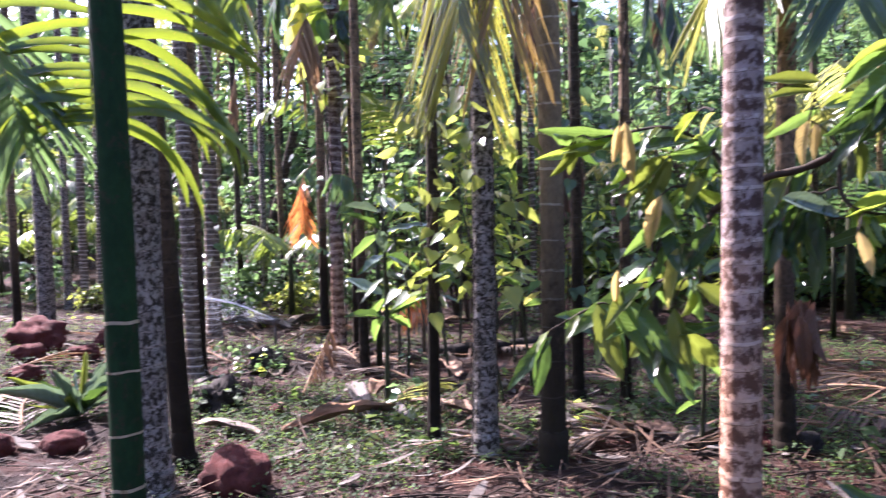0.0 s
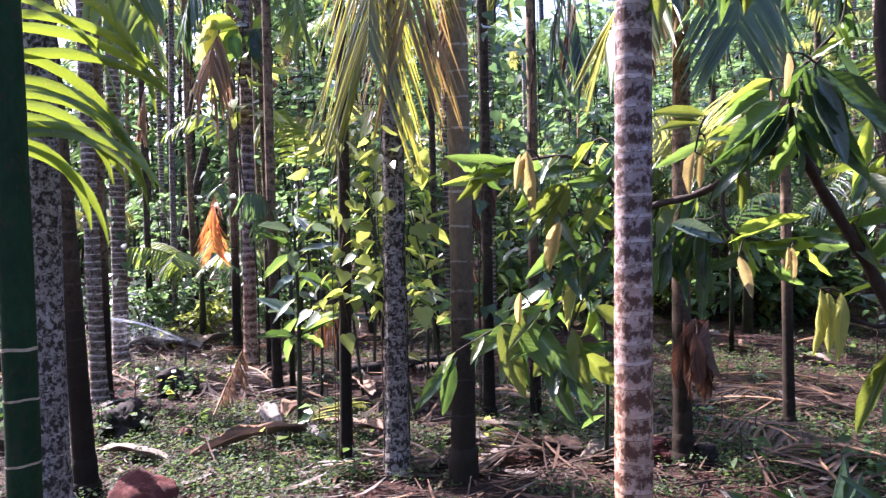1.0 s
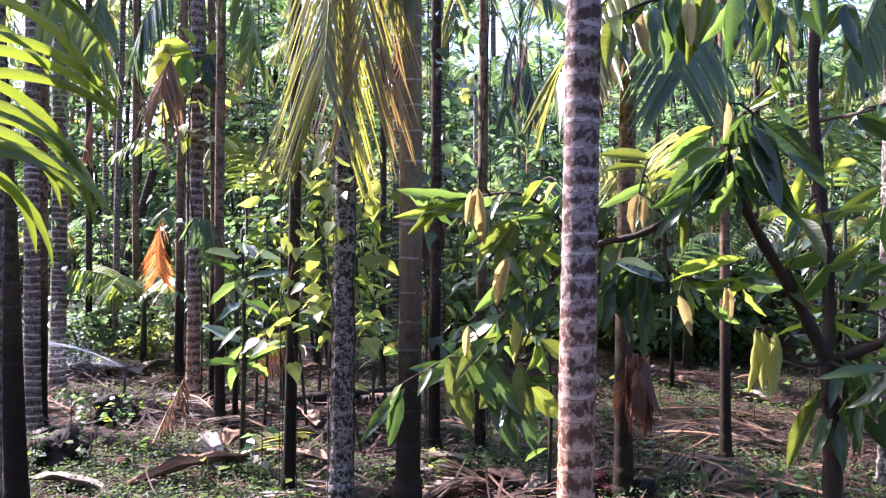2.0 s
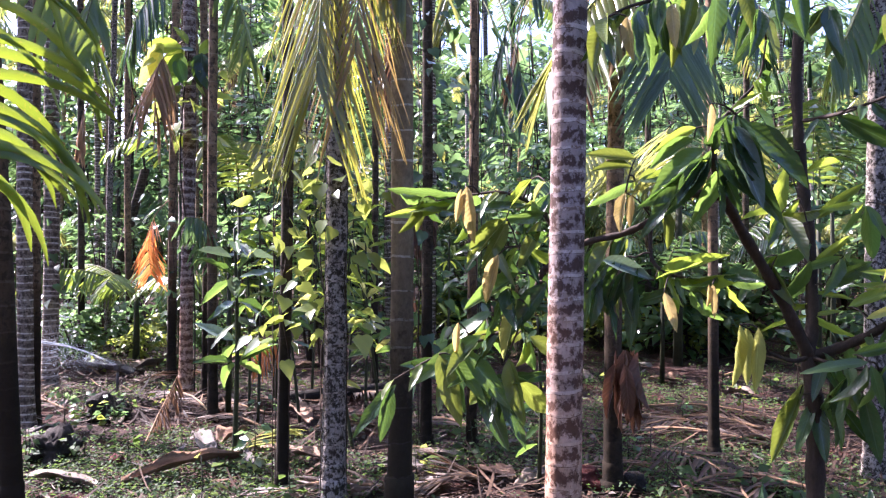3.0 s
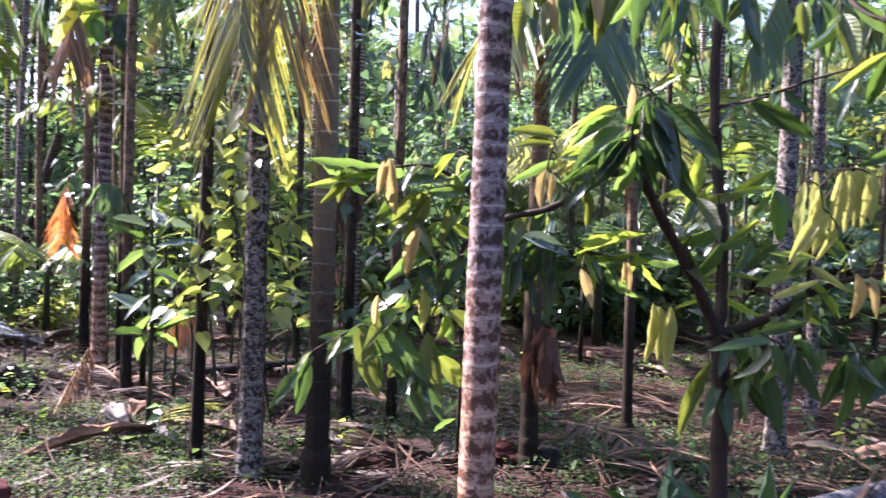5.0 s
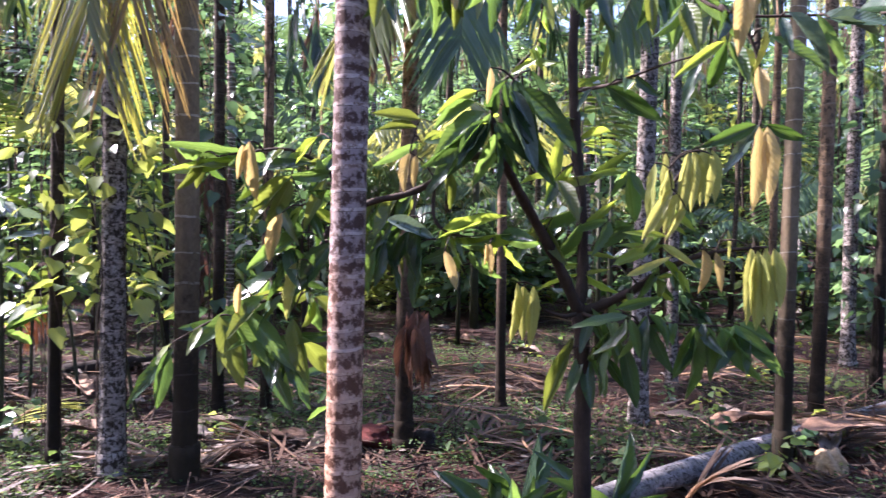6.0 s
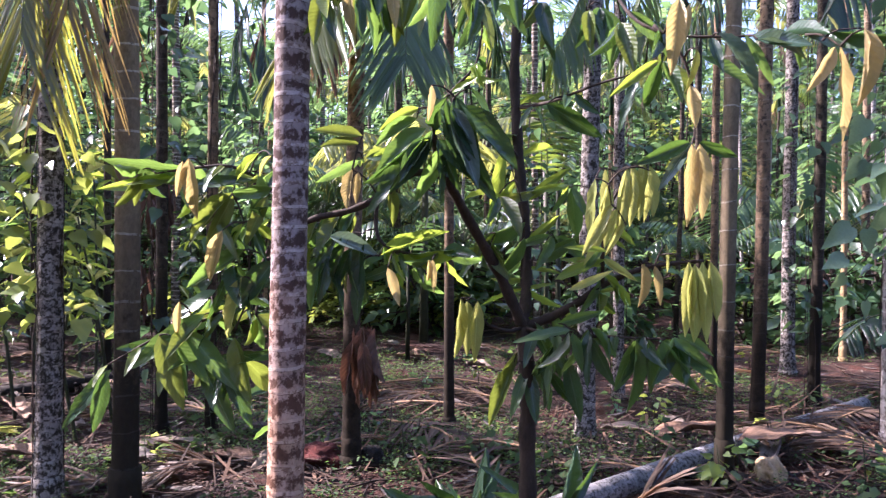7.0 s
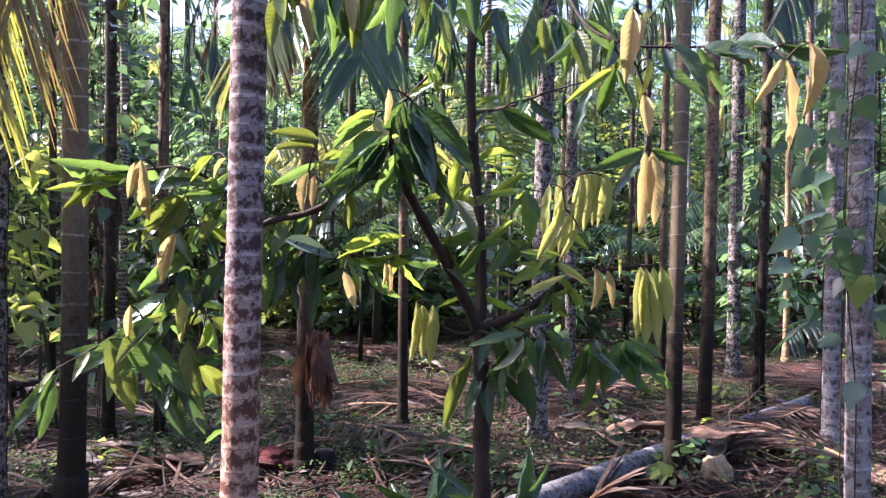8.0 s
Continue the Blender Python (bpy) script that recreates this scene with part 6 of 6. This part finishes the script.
for _ in range(4200):
    u, wide = fog.random() ** 0.7, fog.gauss(0, 1)
    p = Vector((0, 0, 0.36)).lerp(jet, u * 1.25) + Vector((0.25 * u * wide, 0.3 * fog.gauss(0, 1) * u, 0.16 * fog.gauss(0, 1) * u - 0.25 * u * fog.random() ** 2))
    k, r = len(drops_v), fog.uniform(0.0008, 0.0018)
    drops_v += [p + Vector(q) * r for q in ((1, 1, 1), (-1, -1, 1), (-1, 1, -1), (1, -1, -1))]
    drops_f += [(k, k + 1, k + 2), (k, k + 3, k + 1), (k, k + 2, k + 3), (k + 1, k + 3, k + 2)]
tagged(part("spray", mesh_of("spray", drops_v, drops_f, [DROPS]), sprinkler, "fine white mist of water drops"), kind="stuff")
far = Vector((-2.94, 12.85, 0.00))
copy_thing(sprinkler, Matrix.Translation((far.x, far.y, 0)) @ pose(0, 0, 0.0, 0, 0, 12))

# fallen wood, sheaths and fronds on the left and in the middle
TAN, PALE, GREY = "dry tan leaf sheath fallen from a palm", "pale weathered leaf sheath lying on the ground", "grey weathered leaf sheath"
sheath((-0.97, 5.54, 0.00), (-0.34, 6.20, 0.00), 0.16, SHEATH, rng, "long brown curled palm sheath on the weeds", 1.3, 0.04)
sheath((-0.76, 7.04, 0.00), (-0.49, 5.91, 0.00), 0.17, SHEATH_GREY, rng, GREY, 0.8, 0.05)
sheath((-1.63, 5.83, 0.00), (-1.13, 5.56, 0.00), 0.14, SHEATH_PALE, rng, PALE, 0.9, 0.03)
sheath((-0.53, 6.64, 0.00), (-0.41, 7.11, 0.00), 0.2, SHEATH, rng, TAN, 1.0, 0.05)
sheath((-0.07, 8.19, 0.00), (0.10, 7.35, 0.00), 0.2, SHEATH, rng, TAN, 0.9, 0.05)
sheath((0.40, 5.19, -0.00), (0.58, 5.40, 0.00), 0.2, SHEATH_PALE, rng, PALE, 0.7, 0.03)
sheath((-0.25, 6.43, 0.00), (0.35, 5.89, 0.00), 0.16, SHEATH, rng, TAN, 0.9, 0.03)
sheath((0.87, 5.70, 0.00), (0.62, 5.87, 0.00), 0.18, SHEATH_GREY, rng, GREY, 0.9, 0.03)
sheath((1.44, 6.25, 0.00), (1.81, 6.39, 0.00), 0.12, SHEATH_PALE, rng, PALE, 0.9, 0.03)
sheath((1.38, 5.14, 0.00), (1.68, 5.47, 0.00), 0.14, SHEATH_PALE, rng, PALE, 0.9, 0.04)
sheath((-2.09, 10.83, 0.00), (-1.63, 11.32, 0.00), 0.3, SHEATH_PALE, rng, PALE, 0.9, 0.06)
sheath((-3.19, 11.17, 0.00), (-2.04, 10.59, 0.00), 0.3, SHEATH_GREY, rng, GREY, 0.8, 0.04)
dead_frond((-0.40, 6.36, 0.00), (-0.07, 7.08, 0.00), rng, FROND_OLIVE, "yellowing fallen palm frond on the litter", 0.3)
for p0, p1 in (((-3.00, 11.71, 0.00), (-1.54, 10.79, 0.00)), ((-1.81, 9.32, 0.00), (-1.44, 10.78, 0.00)), ((-2.43, 10.62, 0.00), (-3.22, 11.72, 0.00)), ((-0.69, 7.71, 0.00), (-1.46, 9.29, 0.00)), ((-0.15, 8.82, 0.00), (1.02, 8.89, 0.00)), ((0.11, 7.17, 0.00), (0.79, 7.57, 0.00))):
    dead_frond(p0, p1, rng, FROND_DEAD)
pile = Pile()
line = smooth_line([on_ground((-0.14, 8.56, 0.00), 0.05), on_ground((0.42, 8.70, 0.00), 0.07), on_ground((1.15, 9.06, 0.00), 0.06)], 6)
pile.tube(line, [0.07 + 0.006 * math.sin(i * 2.1) for i in range(len(line))], 10)
tagged(new("log", pile.mesh("log", [CHARRED])), "dark rotten palm log lying on the ground", "log")
# a dead frond that leans upright, its leaflets hanging
hanging_frond([(-1.11, 6.79, 0.00), (-1.08, 7.26, 0.19), (-1.00, 7.55, 0.42)], FROND_DEAD, "dead brown frond stuck upright in the weeds", RACHIS_DEAD, low=True, count=20, length=0.3, width=0.02, hang=0.8, ahead=0.3, bare=0.3)
hanging_frond([(-0.25, 8.55, 0.66), (-0.36, 8.47, 0.61), (-0.41, 8.47, 0.45)], FROND_RUST, "orange-brown dead frond among saplings", RACHIS_DEAD, low=True, count=18, length=0.4, width=0.02, hang=0.5, ahead=0.3, bare=0.1)

# the fallen palm stem with dry fronds and sheaths on it
a, b = on_ground((2.55, 3.80, 0.00), 0.03), on_ground((6.41, 4.99, 0.06), 0.03)
me, top = trunk_mesh("fallen", 0.14, (b - a).length, (0, 0), rng, 20, 0.12, True, False)
log = new("fallen_palm_log", me)
log.matrix_world = Matrix.Translation(a + Vector((0, 0, 0.05))) @ (b - a).to_track_quat("Z", "Y").to_matrix().to_4x4()
tagged(log, "fallen palm stem with grey-white ringed bark lying on the soil", "log")
for p0, p1, n in (((5.41, 3.99, 0.00), (4.74, 4.64, 0.15), 34), ((5.10, 3.53, 0.00), (4.69, 4.19, 0.15), 30), ((6.44, 4.93, 0.00), (4.86, 4.44, 0.20), 26), ((3.05, 3.80, 0.05), (3.50, 3.72, 0.12), 18), ((6.98, 4.67, 0.00), (7.30, 5.70, 0.00), 26)):
    dead_frond(p0, p1, rng, FROND_DEAD, "dry brown palm frond draped over a fallen log", 0.45, n, 0.2, 0.026, 0.12)
sheath((4.26, 4.20, 0.12), (4.74, 4.14, 0.08), 0.26, SHEATH, rng, "orange-brown dry leaf sheath lying on a fallen log", 0.35, 0.15)
sheath((4.23, 4.00, 0.00), (4.68, 4.35, 0.00), 0.16, SHEATH_PALE, rng, "cream cut sheath end beside a fallen log", 0.9, 0.06)
sheath((3.99, 5.33, 0.00), (4.28, 4.99, 0.00), 0.12, SHEATH_PALE, rng, PALE, 0.7, 0.04)
sheath((4.13, 4.88, 0.00), (4.74, 4.86, 0.00), 0.2, SHEATH, rng, TAN, 1.0, 0.05)
sheath((4.68, 5.43, 0.00), (4.28, 4.81, 0.00), 0.13, SHEATH_PALE, rng, PALE, 0.6, 0.06)
sheath((3.19, 10.16, 0.00), (3.30, 9.50, 0.00), 0.22, SHEATH_PALE, rng, PALE, 0.4, 0.03)
sheath((4.52, 8.56, 0.00), (4.63, 8.29, -0.00), 0.2, SHEATH_PALE, rng, PALE, 0.8, 0.04)
sheath((0.43, 6.98, 0.00), (0.54, 7.02, 0.00), 0.14, SHEATH_PALE, rng, PALE, 0.8, 0.04)
for p0, p1 in (((2.98, 7.74, 0.00), (4.20, 6.85, 0.00)), ((0.40, 7.39, 0.00), (1.07, 7.29, 0.00)), ((5.15, 6.72, 0.00), (5.80, 6.09, 0.00)), ((2.58, 6.12, 0.00), (2.69, 4.88, 0.00)), ((0.42, 8.95, 0.00), (1.23, 8.26, 0.00)), ((1.21, 5.35, 0.00), (0.74, 5.34, 0.00))):
    dead_frond(p0, p1, rng, FROND_DEAD)

for p0, p1 in (((3.32, 6.70, 0.00), (2.59, 6.67, 0.00)), ((5.21, 7.81, 0.00), (6.33, 7.73, 0.00)), ((5.87, 6.72, 0.00), (7.17, 6.90, 0.00)), ((2.16, 4.87, 0.00), (3.02, 5.17, 0.00)), ((8.41, 7.27, 0.00), (7.99, 8.28, 0.00)), ((1.50, 7.03, 0.00), (1.09, 7.54, 0.00))):
    dead_frond(p0, p1, rng, FROND_DEAD, count=13, length=0.4)

# ---- scattered fallen sheaths and fronds over the whole floor ----
made = 0
while made < 72:
    a, r = radians(rng.uniform(-36, 64)), rng.uniform(4.4, 15)
    x, y = 0.25 + r * math.sin(a), 0.45 + r * math.cos(a)
    t = rng.uniform(0, 6.28)
    if made % 3 == 1:
        ln = rng.uniform(0.6, 1.3)
        dead_frond((x, y), (x + ln * math.cos(t), y + ln * math.sin(t)), rng, FROND_DEAD, count=14, length=0.32)
    else:
        ln = rng.uniform(0.25, 0.6)
        k = rng.randrange(3)
        sheath((x, y), (x + ln * math.cos(t), y + ln * math.sin(t)), rng.uniform(0.08, 0.2), (SHEATH, SHEATH_PALE, SHEATH_GREY)[k], rng, (TAN, PALE, GREY)[k], rng.uniform(0.3, 0.8))
    made += 1


# ---- litter, sticks and weeds too many to count ----
def strips(name, number, rng, material, size, label, category, slim=1.0, patch=None):
    v, f = [], []
    for _ in range(number):
        a, r = radians(rng.uniform(-42, 70)), 3.0 + 15 * rng.random() ** 1.25
        if rng.random() < 0.2:
            a, r = rng.uniform(0, 6.28), 9 * rng.random() ** 0.6
        x, y = 0.25 + r * math.sin(a), 0.45 + r * math.cos(a)
        if patch:
            x, y = rng.gauss(patch[0], patch[2]), rng.gauss(patch[1], patch[3])
        t, ln, wd = rng.uniform(0, 6.28), size * rng.uniform(0.4, 1.8), size * slim * rng.uniform(0.05, 0.22)
        c, s = math.cos(t), math.sin(t)
        curl, z0, k = rng.uniform(0, 0.35), 0.006 + 0.03 * rng.random(), len(v)
        tilt, lean = rng.uniform(0, 0.35) ** 1.3, rng.uniform(-0.5, 0.5)
        for i in range(4):
            u = i / 3 - 0.5
            for side in (-1, 1):
                half = wd * (1 - 1.4 * abs(u)) * side
                px, py = x + c * u * ln - s * half, y + s * u * ln + c * half
                v.append((px, py, ground_height(px, py) + z0 + curl * ln * u * u + tilt * ln * (u + 0.5) + (lean * half if lean * half > 0 else 0.0)))
        f += [(k + 2 * i, k + 2 * i + 1, k + 2 * i + 3, k + 2 * i + 2) for i in range(3)]
    ob = new(name, mesh_of(name, v, f, [material]))
    return tagged(ob, label, category, kind="stuff")


rng = random.Random(127)
strips("dry_leaflets", 2400, rng, LITTER, 0.28, "long dry strips of fallen palm leaves", "leaf litter", 0.25)
strips("dry_frond_debris", 1000, rng, LITTER, 0.4, "tangle of dry palm leaf strips round a fallen log", "leaf litter", 0.2, (4.6, 4.9, 1.5, 0.9))
strips("dry_frond_debris", 700, rng, LITTER, 0.32, "tangle of dry palm leaf strips between the stems", "leaf litter", 0.2, (1.6, 6.3, 1.4, 1.0))
strips("dry_frond_debris", 700, rng, LITTER, 0.32, "tangle of dry palm leaf strips beside a sprinkler", "leaf litter", 0.22, (-1.8, 9.0, 1.2, 0.8))
# the sun patch by the log is brightened with pale chips
strips("dry_leaf_chips", 160, rng, SHEATH_PALE, 0.09, "pale dry chips imitating a sun patch beside a fallen log", "leaf litter", 1.0, (4.0, 4.75, 0.4, 0.16))
strips("leaf_litter", 42000, rng, LITTER, 0.045, "dry brown leaf litter strewn over the soil", "leaf litter")
strips("dry_leaf_chips", 1000, rng, SHEATH_GREY, 0.15, "weathered grey-brown flakes of palm sheath on the soil", "leaf litter", 1.2)
strips("dry_leaf_strips", 1500, rng, SHEATH_PALE, 0.07, "pale dry leaf strips and chips on the ground", "leaf litter")
pile = Pile()
for _ in range(1500):
    a, r = radians(rng.uniform(-40, 68)), 3.6 + 13 * rng.random()
    x, y, t, ln = 0.25 + r * math.sin(a), 0.45 + r * math.cos(a), rng.uniform(0, 6.28), rng.uniform(0.15, 0.9)
    p0, p1 = on_ground((x, y), 0.012), on_ground((x + ln * math.cos(t), y + ln * math.sin(t)), 0.02)
    pile.tube([p0, p0.lerp(p1, 0.5) + Vector((0.03, 0.02, 0.02)), p1], [0.006, 0.005, 0.003], 4, cap=False)
tagged(new("fallen_sticks", pile.mesh("fallen_sticks", [TWIG])), "thin dark sticks and stalks scattered on the soil", "sticks", kind="stuff")

leaves = []
tries = 0
while len(leaves) < 135000 and tries < 200000:
    tries += 1
    a, r = radians(rng.uniform(-40, 68)), 3.4 + 15 * rng.random() ** 1.15
    x, y = 0.25 + r * math.sin(a), 0.45 + r * math.cos(a)
    thick = noise.noise((x * 0.7, y * 0.7, 1.7)) + 0.5 * noise.noise((x * 2.5, y * 2.5, 5.0))
    # the bump at x 4.0 adds denser weeds to brighten that sun patch
    thick += 0.12 + 0.9 * math.exp(-(((x - 4.0) / 0.5) ** 2 + ((y - 4.75) / 0.28) ** 2)) + 0.3 * math.exp(-(((x - 2.8) / 1.6) ** 2 + ((y - 6.2) / 1.6) ** 2)) + 0.9 * math.exp(-(((x + 0.9) / 1.1) ** 2 + ((y - 6.3) / 1.0) ** 2))
    if thick < rng.uniform(-0.1, 0.7):
        continue
    h = rng.uniform(0.02, 0.12)
    for _ in range(rng.randrange(3, 7)):
        b = rng.uniform(0, 6.28)
        leaves.append(((x + 0.03 * math.cos(b), y + 0.03 * math.sin(b), ground_height(x, y) + h * rng.uniform(0.3, 1)), (math.cos(b), math.sin(b), rng.uniform(-0.4, 0.6)), rng.uniform(0.012, 0.032)))
tagged(new("ground_weeds", leaf_cloud("ground_weeds", leaves, WEED, 1.6, (SMALL_V, SMALL_F))), "low green weeds creeping over the soil", "weeds", kind="stuff")

# small weeds that stand by themselves
def weed_plant(x, y, tall, number, size, material, lift=0.0, shape=(LEAF_V, LEAF_F), broad=1.6):
    rows = []
    for _ in range(number):
        b, h = rng.uniform(0, 6.28), rng.uniform(0.15, 1.0) * tall
        rows.append(((0.25 * tall * math.cos(b), 0.25 * tall * math.sin(b), h), (math.cos(b), math.sin(b), rng.uniform(-0.6, 0.3)), size * rng.uniform(0.6, 1.3)))
    ob = base("weed_plant", x, y, ground_height(x, y) + lift, "small green broad-leaved weed growing on the soil", "weed", "weeds on the plantation floor")
    pile = Pile()
    pile.tube([(0, 0, -0.02 - lift), (0.01, 0.01, tall * 0.5), (0, 0.02, tall)], [0.005, 0.004, 0.002], 5)
    part("stem", pile.mesh("stem", [STEM]), ob)
    part("foliage", leaf_cloud("foliage", rows, material, broad, shape), ob)


for made in range(70):
    a, r = radians(rng.uniform(-30, 62)), rng.uniform(4.3, 12)
    weed_plant(0.25 + r * math.sin(a), 0.45 + r * math.cos(a), rng.uniform(0.15, 0.32), rng.randrange(10, 22), 0.08, rng.choice((WEED, BUSH, BUSH_LIME)))
for x0, y0 in ((-1.64, 6.40), (-1.66, 7.9)):  # round and over the stumps
    for made in range(9):
        a = rng.uniform(0, 6.28)
        weed_plant(x0 + 0.2 * math.cos(a), y0 + 0.16 * math.sin(a), rng.uniform(0.16, 0.3), 18, 0.06, rng.choice((WEED, BUSH)))
for x, y in ((3.80, 3.93), (3.84, 3.99), (4.67, 4.36), (4.05, 4.05)):  # creepers by the fallen stem
    weed_plant(x, y, 0.24, 11, 0.09, rng.choice((BUSH, BUSH_LIME)), shape=(HEART_V, HEART_F), broad=1.3)

# ---- fronds and leaflets taken out of the sun's way, to light these places ----
SUNLIT = [(4.13, 4.67, 0.0), (3.7, 4.5, 0.0), (3.85, 4.65, 0.0), (4.3, 4.85, 0.0), (4.45, 4.6, 0.0), (4.2, 3.95, 0.0), (2.36, 3.0, 1.55), (2.25, 3.0, 1.45), (2.57, 2.8, 1.2), (0.88, 3.4, 1.3), (1.86, 3.38, 1.05), (3.9, 9.3, 0.0), (3.43, 2.5, 1.07), (5.0, 3.95, 0.1),
          (-2.04, 10.6, 0.0), (-2.7, 9.8, 0.0), (-1.65, 9.75, 1.5), (-1.2, 8.95, 3.0), (-0.4, 6.8, 0.0), (-0.42, 6.45, 1.4), (-1.0, 7.3, 0.0), (0.0, 5.4, 1.6), (0.1, 4.5, 2.6), (4.7, 10.4, 0.0), (1.05, 3.3, 1.6)]
bpy.context.view_layer.update()
lit = np.array(SUNLIT)
way = np.array(SUN_WAY)
blockers = []
holders = {o.parent for o in scene.objects}
for ob in [o for o in scene.objects if o.type == "MESH" and o.name.startswith(("frond", "leaflet")) and o not in holders]:
    pts = np.empty(3 * len(ob.data.vertices), dtype=np.float32)
    ob.data.vertices.foreach_get("co", pts)
    m = np.array(ob.matrix_world)
    whole = ob.name.startswith("frond")
    pts = pts.reshape(-1, 3)[:: 7 if whole else 2] @ m[:3, :3].T + m[:3, 3]
    if pts[:, 2].max() < (3.0 if whole else 1.9):
        continue
    off = pts[:, None, :] - lit[None]
    along = off @ way
    away = np.linalg.norm(off - along[..., None] * way, axis=2)
    if ((away < (0.3 if whole else 0.07)) & (along > 1.0)).sum() >= (2 if whole else 1):
        blockers.append(ob)
bpy.data.batch_remove(ids=blockers)
